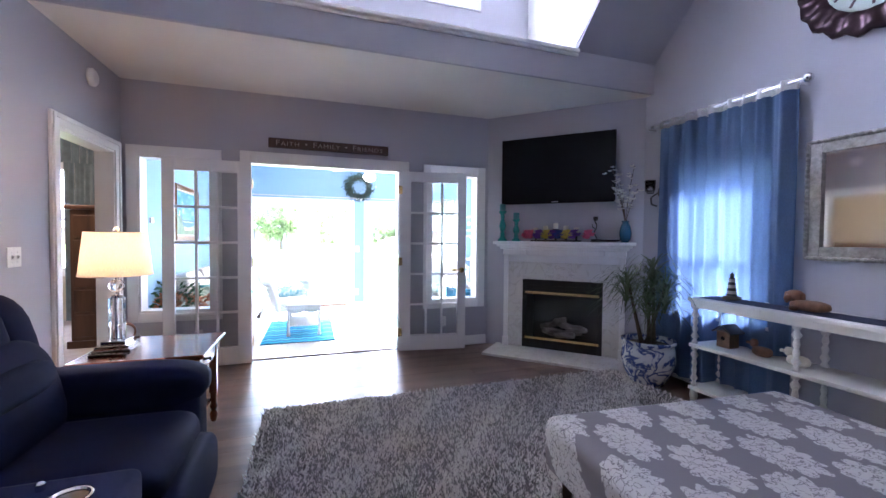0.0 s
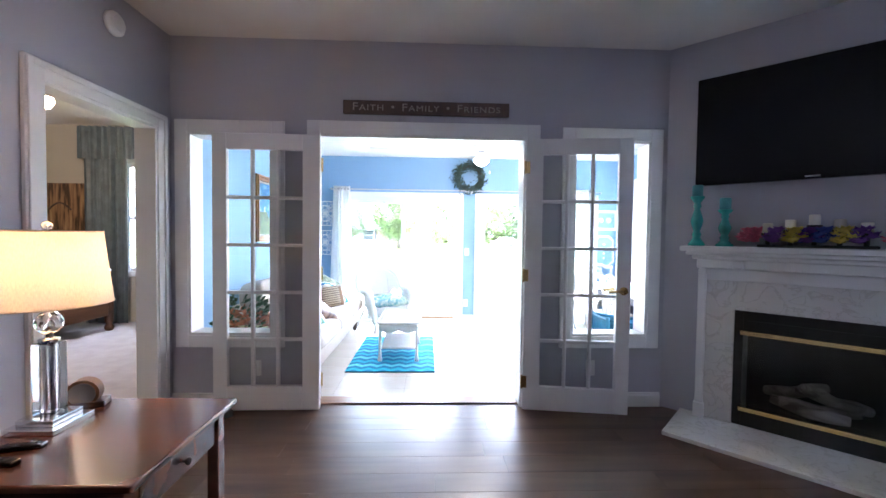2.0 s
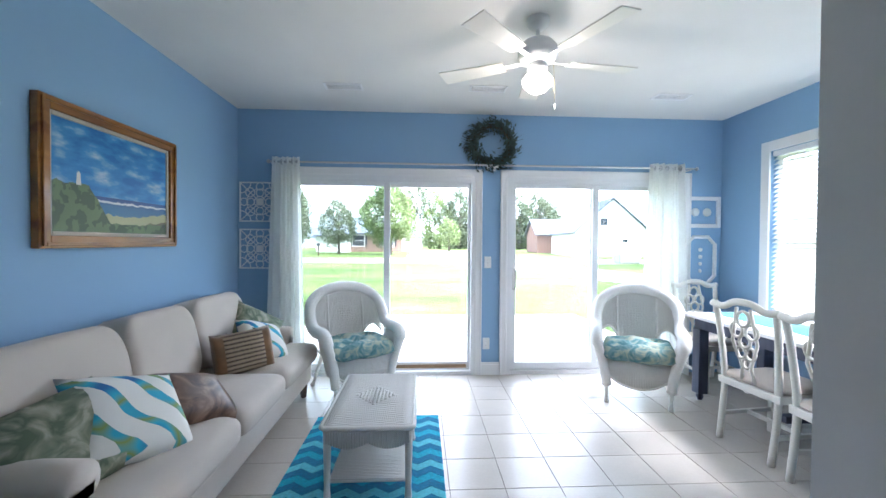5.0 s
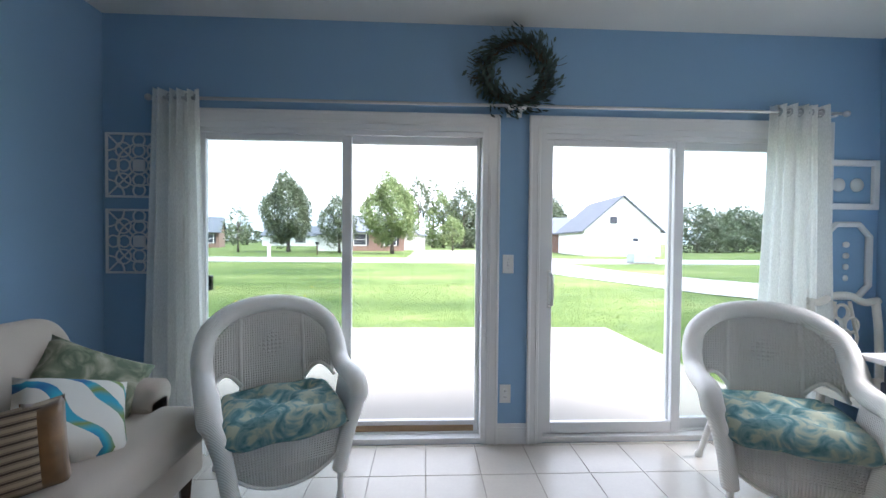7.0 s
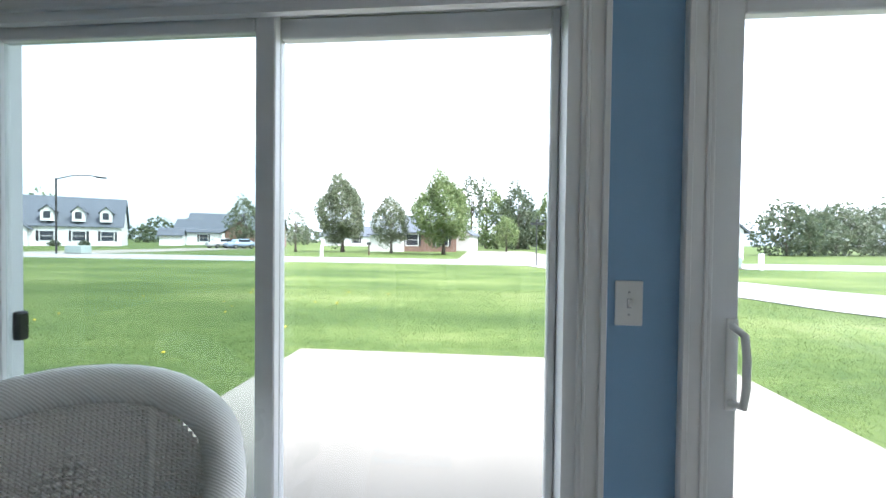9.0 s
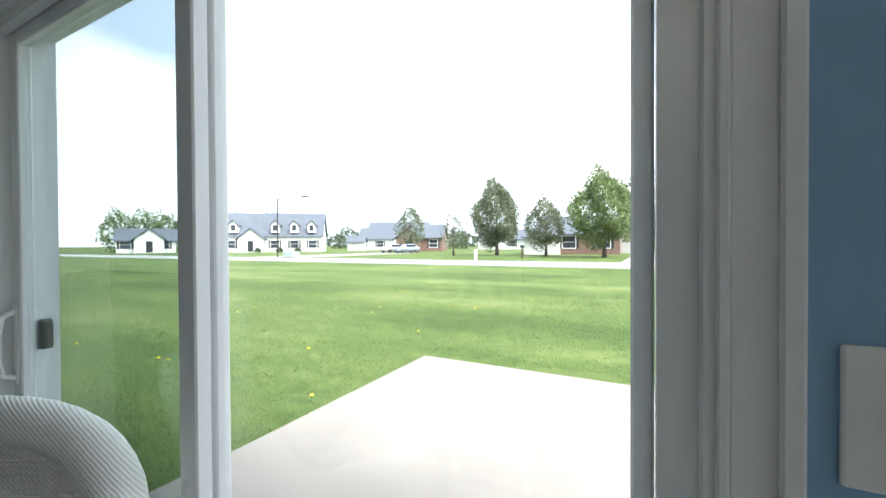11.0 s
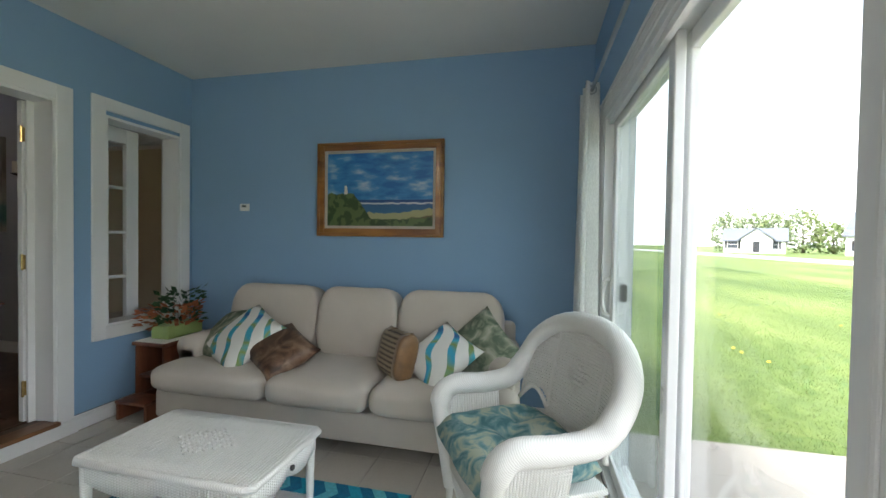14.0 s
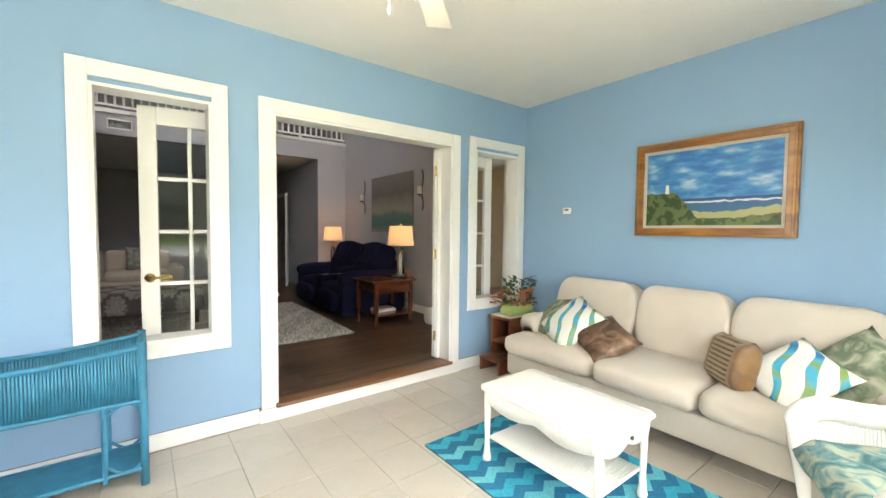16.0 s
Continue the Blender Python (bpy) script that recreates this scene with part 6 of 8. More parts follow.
def leaf_print():
    m, nt, b = nodes_of("leaf_print_cotton")
    v = coords(nt, (1, 1, 1))
    wv = nt.nodes.new("ShaderNodeTexWave")
    wv.wave_type = "BANDS"
    wv.bands_direction = "DIAGONAL"
    wv.inputs["Scale"].default_value, wv.inputs["Distortion"].default_value, wv.inputs["Detail"].default_value = 3.6, 6.0, 1.5
    wv.inputs["Detail Scale"].default_value = 0.8
    n = add(nt, "ShaderNodeTexNoise", Scale=5.0, Detail=1.0)
    for q in (wv, n):
        nt.links.new(v, q.inputs["Vector"])
    hue = ramp(nt, n.outputs["Fac"], [(0.38, (0.03, 0.14, 0.36)), (0.46, (0.04, 0.40, 0.56)), (0.54, (0.22, 0.30, 0.08)), (0.60, (0.04, 0.36, 0.52))])
    mask = math_node(nt, "GREATER_THAN", wv.outputs["Fac"], 0.74)
    mix = nt.nodes.new("ShaderNodeMix")
    mix.data_type = "RGBA"
    nt.links.new(mask, mix.inputs["Factor"])
    mix.inputs[6].default_value = (0.72, 0.71, 0.66, 1)
    nt.links.new(hue, mix.inputs[7])
    nt.links.new(mix.outputs[2], b.inputs["Base Color"])
    b.inputs["Roughness"].default_value = 0.85
    return m


def striped(name, c1, c2, scale):
    m, nt, b = nodes_of(name)
    v = coords(nt)
    wv = nt.nodes.new("ShaderNodeTexWave")
    wv.bands_direction = "Z"
    wv.inputs["Scale"].default_value, wv.inputs["Distortion"].default_value = scale, 0.5
    nt.links.new(v, wv.inputs["Vector"])
    c = ramp(nt, wv.outputs["Fac"], [(0.35, c1), (0.5, c2), (0.8, c1), (0.9, shade(c2, 0.5))])
    nt.links.new(c, b.inputs["Base Color"])
    b.inputs["Roughness"].default_value = 0.6
    return m


def blotched(name, a, b_, c_, scale, rough=0.85):
    m, nt, b = nodes_of(name)
    v = coords(nt)
    n = add(nt, "ShaderNodeTexNoise", Scale=scale, Detail=5.0, Distortion=1.5)
    nt.links.new(v, n.inputs["Vector"])
    c = ramp(nt, n.outputs["Fac"], [(0.38, a), (0.50, b_), (0.62, c_)])
    nt.links.new(c, b.inputs["Base Color"])
    b.inputs["Roughness"].default_value = rough
    bumped(nt, b, n.outputs["Fac"], 0.3, 0.003)
    return m


LEAFPRINT = leaf_print()
SAGE = blotched("sage_print_cotton", (0.12, 0.16, 0.11), (0.24, 0.27, 0.19), (0.42, 0.41, 0.32), 9)
BRONZE = surface("bronze_silk", (0.17, 0.085, 0.03), 0.35, var=0.4, scale=9, bump=0.5, grain=30, sheen=0.4)
CHOC = blotched("brown_silk_print", (0.06, 0.03, 0.02), (0.14, 0.075, 0.045), (0.24, 0.15, 0.10), 7, 0.4)
STRIPE = striped("striped_silk", (0.36, 0.28, 0.19), (0.10, 0.06, 0.04), 11)
AQUA = blotched("aqua_floral_canvas", (0.06, 0.18, 0.20), (0.16, 0.29, 0.30), (0.38, 0.42, 0.33), 11)


def throw_pillow(label, m, w, h, d, mat, ends=None):
    r = thing("throw_pillow", label, "pillow", m, "pillows on the sofa")
    part("cover", pillow(B(), w, h, d), mat, r, smooth=True)
    if ends:
        for s in (-1, 1):
            bm = pillow(B(), w * 0.30, h * 1.02, d * 0.86, pose(s * w * 0.37, 0, 0))
            part("end_panel", bm, ends, r, "plain bronze end panel", smooth=True)
    return r


throw_pillow("sage green printed throw pillow tipped against the sofa arm", pose(-1.36, 0.95, 0.50, -50, -10, 66), 0.44, 0.44, 0.15, SAGE)
throw_pillow("white throw pillow with blue and green leaf print", pose(-1.26, 1.17, 0.505, -52, 14, 60), 0.46, 0.46, 0.15, LEAFPRINT)
throw_pillow("chocolate brown silk pillow lying on the seat", pose(-1.20, 1.50, 0.455, -62, 16, 60), 0.42, 0.36, 0.15, CHOC)
throw_pillow("striped silk lumbar pillow with bronze ends", pose(-1.27, 2.27, 0.48, -14, -4, 40), 0.38, 0.31, 0.16, STRIPE, BRONZE)
throw_pillow("white throw pillow with blue and green leaf print", pose(-1.25, 2.56, 0.49, -54, 18, 50), 0.38, 0.40, 0.14, LEAFPRINT)
throw_pillow("sage green printed throw pillow in the sofa corner", pose(-1.38, 2.77, 0.51, -38, 30, 40), 0.44, 0.44, 0.15, SAGE)

# ---- wicker chairs ----
def smooth_path(ctrl, n):
    """A smooth line through control points."""
    c = [Vector(p) for p in ctrl]
    c = [2 * c[0] - c[1], *c, 2 * c[-1] - c[-2]]
    out = []
    for i in range(1, len(c) - 2):
        for k in range(n):
            t = k / n
            p0, p1, p2, p3 = c[i - 1:i + 3]
            out.append(0.5 * ((2 * p1) + (p2 - p0) * t + (2 * p0 - 5 * p1 + 4 * p2 - p3) * t * t + (3 * p1 - p0 - 3 * p2 + p3) * t ** 3))
    return out + [c[-2]]


HALF = [(0.245, -0.285, 0.15), (0.275, -0.31, 0.34), (0.325, -0.325, 0.52), (0.335, -0.255, 0.595), (0.342, -0.08, 0.59), (0.350, 0.06, 0.61), (0.352, 0.15, 0.70), (0.315, 0.215, 0.815), (0.19, 0.265, 0.905), (0.0, 0.285, 0.935)]


def wicker_chair(m, label):
    r = thing("wicker_armchair", label, "armchair", m, "white wicker chairs")
    ctrl = HALF + [(-x, y, z) for x, y, z in HALF[-2::-1]]
    pts = smooth_path(ctrl, 7)
    n = len(pts)
    wob = [(1.0 + 0.018 * (i % 2)) * (1.12 if pts[i].z > 0.5 else 0.85) for i in range(n)]
    bm = tube(B(), pts, 0.045, 14, taper=wob)
    part("rolled_frame", bm, WICKER, r, "thick wrapped arm and back roll", smooth=True)
    arch = lambda x: 0.58 + 0.335 * math.sqrt(max(0.0, 1 - (x / 0.345) ** 2))
    bm = B()
    k = -0.325
    while k <= 0.3251:
        lo_z = 0.36 if abs(k) < 0.165 else 0.505 + 0.075 * math.sin(math.pi * min(1.0, (abs(k) - 0.165) / 0.165))
        hi_z = max(arch(k), lo_z + 0.04)
        ys = lambda z: 0.16 + 0.125 * (z - 0.36) / 0.65 - 0.10 * (abs(k) / 0.33) ** 3 * 0.8
        line = [(k, ys(lo_z + (hi_z - lo_z) * i / 7) + 0.002 * (i % 2), lo_z + (hi_z - lo_z) * i / 7) for i in range(8)]
        tube(bm, line, 0.0072, 5)
        k += 0.0125
    for row in range(40):
        z = 0.38 + row * 0.013
        half = 0.16 if z < 0.585 else min(0.32, 0.345 * math.sqrt(max(0.02, 1 - ((z - 0.58) / 0.335) ** 2)) if z > 0.60 else 0.32)
        y = 0.16 + 0.125 * (z - 0.36) / 0.65 - 0.007
        tube(bm, [(-half + 2 * half * i / 8, y - 0.08 * abs((-half + 2 * half * i / 8) / 0.33) ** 3 + 0.003 * ((row + i) % 2), z) for i in range(9)], 0.0028, 4)
    for s in (-1, 1):
        tube(bm, [(s * 0.168, 0.155, 0.37), (s * 0.168, 0.178, 0.52), (s * 0.172, 0.215, 0.72), (s * 0.165, 0.245, 0.87)], 0.011, 8)
        tube(bm, [(s * (0.168 + 0.165 * i / 8), 0.178 - 0.075 * (0.5 + 0.06 * i) ** 3, 0.505 + 0.075 * math.sin(math.pi * i / 8)) for i in range(9)], 0.011, 8)
    tagged(part("woven_back", bm, WICKER, r, "finely woven reed back", smooth=True), kind="stuff")
    bm = B()
    for i in range(-3, 4):
        for j in range(-3, 4):
            if abs(i) + abs(j) <= 3:
                z = 0.71 + j * 0.022
                cushion(bm, 0.02, 0.012, 0.015, pose(i * 0.022, 0.16 + 0.125 * (z - 0.36) / 0.65 - 0.014, z), 0.8, 4)
    tagged(part("diamond_motif", bm, WICKER, r, "raised woven diamond", smooth=True), kind="stuff")
    for s in (-1, 1):
        bm = B()
        for i in range(22):
            y = -0.285 + i * 0.0125
            x = s * (0.334 - 0.02 * (y + 0.285))
            tube(bm, [(x, y, 0.59), (x - s * 0.022, y, 0.45), (x - s * 0.06, y, 0.30), (x - s * 0.095, y, 0.17 + 0.05 * math.sin(i / 21 * math.pi))], 0.0068, 5)
        for i in range(26):
            z = 0.20 + i * 0.015
            x = s * (0.334 - 0.095 * max(0.0, (0.59 - z) / 0.42))
            tube(bm, [(x + s * 0.006, -0.285, z), (x + s * 0.006, -0.02, z)], 0.0026, 4)
        tagged(part("side_panel", bm, WICKER, r, "woven side under the arm", smooth=True), kind="stuff")
    bm = B()
    low = lambda x: 0.145 + 0.10 * (abs(x) / 0.24) ** 2.2
    for i in range(41):
        x = -0.25 + i * 0.0125
        tube(bm, [(x * 1.1, -0.300, 0.375), (x, -0.290, low(x))], 0.0068, 5)
    for i in range(11):
        z = 0.25 + i * 0.012
        tube(bm, [(-0.265, -0.303, z), (0.265, -0.303, z)], 0.0026, 4)
    tube(bm, [(-0.25 + 0.5 * i / 16, -0.292, low(-0.25 + 0.5 * i / 16)) for i in range(17)], 0.010, 6)
    tagged(part("front_skirt", bm, WICKER, r, "woven front skirt with a scalloped edge", smooth=True), kind="stuff")
    part("seat", boxed(-0.285, 0.285, -0.29, 0.165, 0.355, 0.38, 0.006), WICKER, r)
    for x, y, fx, fy in ((-0.25, -0.285, -0.245, -0.30), (0.25, -0.285, 0.245, -0.30), (-0.23, 0.14, -0.285, 0.31), (0.23, 0.14, 0.285, 0.31)):
        part("leg", tube(B(), [(fx, fy, 0.0), (fx, fy, 0.012), (fx + (x - fx) * 0.15, fy + (y - fy) * 0.15, 0.05), (fx + (x - fx) * 0.5, fy + (y - fy) * 0.5, 0.18), (x, y, 0.36)], 0.018, 10, taper=[1.1, 1.25, 0.8, 1.0, 1.1]), WICKER, r, smooth=True)
    return r


def tufted_pad(m, label):
    r = thing("seat_cushion_pad", label, "cushion", m, "aqua chair cushions")
    bm = B()
    n = 26
    made = []
    dots = [(-0.5, -0.45), (0.5, -0.45), (-0.5, 0.45), (0.5, 0.45), (0, 0)]
    for side in (1, -1):
        g = []
        for i in range(n + 1):
            row = []
            for j in range(n + 1):
                u, v = 2 * i / n - 1, 2 * j / n - 1
                e = ((1 - u**6) * (1 - v**6)) ** 0.45
                dip = sum(math.exp(-((u - a) ** 2 + (v - b_) ** 2) / 0.05) for a, b_ in dots) + 0.45 * math.exp(-(abs(u) - abs(v)) ** 2 / 0.006) * (0.3 + 0.7 * abs(u))
                z = side * 0.068 * e * (1 - (0.72 if side > 0 else 0.2) * min(1, dip)) + 0.006 * math.sin(7 * u + 3 * v) - 0.03 * max(0.0, -v - 0.7) / 0.3
                rr = 1 - 0.05 * (abs(u) * abs(v)) ** 3
                q = bm.verts.new((u * 0.285 * rr, v * 0.265 * rr, z))
                row.append(q)
                made.append(q)
            g.append(row)
        for i in range(n):
            for j in range(n):
                bm.faces.new((g[i][j], g[i + 1][j], g[i + 1][j + 1], g[i][j + 1]))
    bmesh.ops.remove_doubles(bm, verts=made, dist=1e-5)
    part("cover", bm, AQUA, r, smooth=True)
    for a, b_ in dots:
        part("tuft_button", lathe(B(), [(0.012, 0.004), (0.01, 0.014), (0.003, 0.018)], 10, a * 0.275, b_ * 0.255), AQUA, r, smooth=True)


C1, C2 = pose(-0.65, 3.11, FZ, 0, 0, 29), pose(1.945, 2.91, FZ, 0, 0, -27)
wicker_chair(C1, "white wicker armchair with rolled arms before the patio door")
wicker_chair(C2, "white wicker armchair with rolled arms turned to the room")
tufted_pad(C1 @ pose(0, -0.105, 0.448), "aqua floral tufted cushion on the wicker chair")
tufted_pad(C2 @ pose(0, -0.105, 0.448), "aqua floral tufted cushion on the wicker chair")

# ---- wicker coffee table on the chevron rug ----
ct = thing("coffee_table", "white wicker coffee table with a scalloped apron and lower shelf", "coffee table", pose(-0.285, 1.785, FZ + 0.013))
bm = boxed(-0.225, 0.225, -0.385, 0.385, 0.418, 0.436, 0.008)
for i in range(58):
    y = -0.378 + i * 0.01325
    tube(bm, [(-0.222 + 0.0555 * q, y, 0.4385 + 0.0022 * ((i + q) % 2)) for q in range(9)], 0.0062, 5)
tagged(part("woven_top", bm, WICKER, ct, "woven reed top", smooth=True), kind="stuff")
bm = B()
for i in range(-5, 6):
    for j in range(-5, 6):
        if abs(i) + abs(j) <= 5:
            cushion(bm, 0.022, 0.02, 0.014, pose(i * 0.021, j * 0.026, 0.446), 0.8, 4)
tagged(part("diamond_motif", bm, WICKER, ct, "raised woven diamond", smooth=True), kind="stuff")
part("rim", tube(B(), [(x, y, 0.43) for x, y in ((-0.23, -0.37), (-0.215, -0.39), (0.215, -0.39), (0.23, -0.37), (0.23, 0.37), (0.215, 0.39), (-0.215, 0.39), (-0.23, 0.37))], 0.014, 10, closed=True), WICKER, ct, smooth=True)
for s in (-1, 1):
    bm = B()
    for i in range(56):
        y = -0.355 + i * 0.0129
        d = 0.075 + 0.035 * abs(math.sin(y / 0.355 * math.pi))
        tube(bm, [(s * 0.218, y, 0.425), (s * 0.214, y, 0.425 - d)], 0.0068, 5)
    tagged(part("apron", bm, WICKER, ct, "woven scalloped apron", smooth=True), kind="stuff")
    bm = B()
    for i in range(33):
        x = -0.205 + i * 0.0128
        d = 0.075 + 0.03 * abs(math.sin(x / 0.205 * math.pi))
        tube(bm, [(x, s * 0.378, 0.425), (x, s * 0.374, 0.425 - d)], 0.0068, 5)
    tagged(part("apron", bm, WICKER, ct, "woven scalloped apron", smooth=True), kind="stuff")
    for t in (-1, 1):
        x, y = s * 0.205, t * 0.355
        part("leg", lathe(B(), [(0.024, 0.0), (0.026, 0.015), (0.019, 0.05), (0.015, 0.12), (0.019, 0.30), (0.022, 0.42)], 12, x, y), WICKER, ct, smooth=True)
bm = boxed(-0.20, 0.20, -0.345, 0.345, 0.130, 0.142, 0.004)
for i in range(50):
    tube(bm, [(-0.198, -0.335 + i * 0.0137, 0.144), (0.198, -0.335 + i * 0.0137, 0.144)], 0.006, 5)
tagged(part("shelf", bm, WICKER, ct, "woven lower shelf", smooth=True), kind="stuff")
part("drawer_knob", moved(lathe(B(), [(0.008, 0), (0.012, 0.012), (0.008, 0.016)], 10), pose(-0.02, 0.378, 0.375, -90)), IRON, ct)

rug2 = thing("chevron_rug", "turquoise and teal chevron rug under the coffee table", "rug", pose(-0.81, 1.08, FZ))
RW, RL = 0.93, 1.44
part("backing", boxed(0, RW, 0, RL, 0.0006, 0.006), IRON, rug2)
TQ = [surface("turquoise_yarn", (0.01, 0.36, 0.52), 0.95, var=0.2, scale=60, bump=0.8, grain=300, distance=0.004), surface("teal_yarn", (0.005, 0.17, 0.32), 0.95, var=0.2, scale=60, bump=0.8, grain=300, distance=0.004), surface("aqua_yarn", (0.10, 0.50, 0.60), 0.95, var=0.2, scale=60, bump=0.8, grain=300, distance=0.004)]
zig = 12
band, amp = 0.068, 0.055
for b_i in range(-2, int(RL / band) + 2):
    bm = B()
    for i in range(zig):
        xa, xb = RW * i / zig, RW * (i + 1) / zig
        oa, ob = (amp if i % 2 else 0.0), (0.0 if i % 2 else amp)
        clip = lambda v: min(RL, max(0.0, v))
        ys = [clip(b_i * band + oa), clip(b_i * band + ob), clip((b_i + 1) * band + ob), clip((b_i + 1) * band + oa)]
        if max(ys) - min(ys) < 1e-4 or (ys[3] - ys[0] < 1e-4 and ys[2] - ys[1] < 1e-4):
            continue
        h = 0.0115 + 0.001 * (b_i % 2)
        top = [bm.verts.new((x, y, h)) for x, y in zip((xa, xb, xb, xa), ys)]
        low = [bm.verts.new((x, y, 0.006)) for x, y in zip((xa, xb, xb, xa), ys)]
        bm.faces.new(top)
        for k in range(4):
            bm.faces.new((low[k], low[(k + 1) % 4], top[(k + 1) % 4], top[k]))
    if bm.faces:
        bmesh.ops.remove_doubles(bm, verts=bm.verts, dist=1e-5)
        part("chevron_band", bm, TQ[(0, 1, 2, 1)[b_i % 4]], rug2)
    else:
        bm.free()


# ---- seascape in a gilt frame ----
def seascape():
    m, nt, b = nodes_of("beach_oil_painting")
    tc = nt.nodes.new("ShaderNodeTexCoord")
    sep = nt.nodes.new("ShaderNodeSeparateXYZ")
    nt.links.new(tc.outputs["Object"], sep.inputs[0])
    mp_ = nt.nodes.new("ShaderNodeMapping")
    mp_.inputs["Scale"].default_value = (1, 3.2, 9)
    nt.links.new(tc.outputs["Object"], mp_.inputs["Vector"])
    clouds = add(nt, "ShaderNodeTexNoise", Scale=1.4, Detail=4.0)
    nt.links.new(mp_.outputs[0], clouds.inputs["Vector"])
    brush = add(nt, "ShaderNodeTexNoise", Scale=16.0, Detail=5.0)
    nt.links.new(tc.outputs["Object"], brush.inputs["Vector"])
    Y, Z = sep.outputs["Y"], sep.outputs["Z"]
    skyc = ramp(nt, clouds.outputs["Fac"], [(0.40, (0.012, 0.14, 0.42)), (0.53, (0.04, 0.24, 0.53)), (0.61, (0.20, 0.38, 0.58)), (0.72, (0.55, 0.62, 0.68))])
    sea = ramp(nt, math_node(nt, "ADD", Z, math_node(nt, "MULTIPLY", brush.outputs["Fac"], 0.02)), [(0.05, (0.05, 0.18, 0.26)), (0.26, (0.03, 0.12, 0.27)), (0.295, (0.015, 0.06, 0.22))])
    land = ramp(nt, brush.outputs["Fac"], [(0.34, (0.02, 0.035, 0.02)), (0.48, (0.07, 0.10, 0.035)), (0.60, (0.16, 0.11, 0.05)), (0.70, (0.24, 0.20, 0.10))])

    def mixed(fac, a, c):
        x = nt.nodes.new("ShaderNodeMix")
        x.data_type = "RGBA"
        nt.links.new(fac, x.inputs["Factor"])
        for i, v in ((6, a), (7, c)):
            if isinstance(v, tuple):
                x.inputs[i].default_value = v
            else:
                nt.links.new(v, x.inputs[i])
        return x.outputs[2]
    wob = math_node(nt, "MULTIPLY", math_node(nt, "SUBTRACT", brush.outputs["Fac"], 0.5), 0.06)
    col = mixed(math_node(nt, "LESS_THAN", Z, 0.29), skyc, sea)
    foam_y = math_node(nt, "ADD", math_node(nt, "MULTIPLY", wob, 0.6), 0.262)
    foam = math_node(nt, "LESS_THAN", math_node(nt, "ABSOLUTE", math_node(nt, "SUBTRACT", Z, foam_y)), 0.006)
    col = mixed(foam, col, (0.62, 0.66, 0.68, 1))
    sand_top = math_node(nt, "ADD", wob, math_node(nt, "ADD", 0.13, math_node(nt, "MULTIPLY", math_node(nt, "POWER", math_node(nt, "ABSOLUTE", math_node(nt, "ADD", Y, -0.02)), 1.4), 0.12)))
    col = mixed(math_node(nt, "LESS_THAN", Z, math_node(nt, "ADD", sand_top, 0.055)), col, (0.40, 0.38, 0.20, 1))
    col = mixed(math_node(nt, "LESS_THAN", Z, sand_top), col, land)
    left = math_node(nt, "MULTIPLY", math_node(nt, "MAXIMUM", math_node(nt, "SUBTRACT", -0.06, Y), 0.0), 1.3)
    hill = math_node(nt, "ADD", math_node(nt, "ADD", 0.14, math_node(nt, "MINIMUM", left, 0.20)), wob)
    col = mixed(math_node(nt, "LESS_THAN", Z, hill), col, mixed(math_node(nt, "GREATER_THAN", brush.outputs["Fac"], 0.5), (0.035, 0.07, 0.02, 1), (0.10, 0.15, 0.05, 1)))
    nt.links.new(col, b.inputs["Base Color"])
    b.inputs["Roughness"].default_value = 0.45
    bumped(nt, b, brush.outputs["Fac"], 0.3, 0.003)
    return m


GILT = wood("gilt_wood", (0.17, 0.055, 0.012), (0.46, 0.20, 0.042), 0.32, "y", 10, 0.3, 0.05)
pt = thing("seascape_painting", "beach seascape oil painting in a gilt wooden frame", "painting", pose(LX, 1.91, 1.22))
part("canvas", boxed(0.012, 0.018, -0.44, 0.44, 0.085, 0.66), seascape(), pt)
part("liner", ring_boxes(B(), "x", 0.008, 0.026, -0.44, 0.44, 0.085, 0.66, 0.022), LINEN, pt, "cream linen liner")
bm = ring_boxes(B(), "x", 0.0, 0.04, -0.462, 0.462, 0.063, 0.682, 0.063)
ring_boxes(bm, "x", 0.04, 0.052, -0.495, 0.495, 0.03, 0.715, 0.018)
part("frame", bm, GILT, pt, "carved gilt frame")
LH = B()
lathe(LH, [(0.016, 0.0), (0.011, 0.055), (0.013, 0.058), (0.004, 0.072)], 8)
part("painted_lighthouse", moved(LH, pose(0.019, -0.28, 0.335) @ Matrix.Diagonal((0.06, 1, 1, 1))), WAX, pt)

# ---- patio wall: curtains, rod, wreath, panels, frames ----
rd = thing("curtain_rod", "long slim steel curtain rod above both patio doors", "curtain rod", pose(0, 3.40, 2.045))
part("rod", tube(B(), [(-1.50, 0, 0), (2.80, 0, 0)], 0.010, 10), STEEL, rd)
for x in (-1.52, 2.83):
    fin = B()
    bmesh.ops.create_icosphere(fin, subdivisions=2, radius=0.020)
    part("finial", moved(fin, pose(x, 0, 0)), STEEL, rd, smooth=True)
for x in (-1.49, 0.66, 0.73, 2.76):
    part("rod_bracket", box(boxed(x - 0.008, x + 0.008, -0.006, 0.10, -0.018, -0.009), x - 0.014, x + 0.014, 0.094, 0.10, -0.04, 0.02), TRIM, rd)


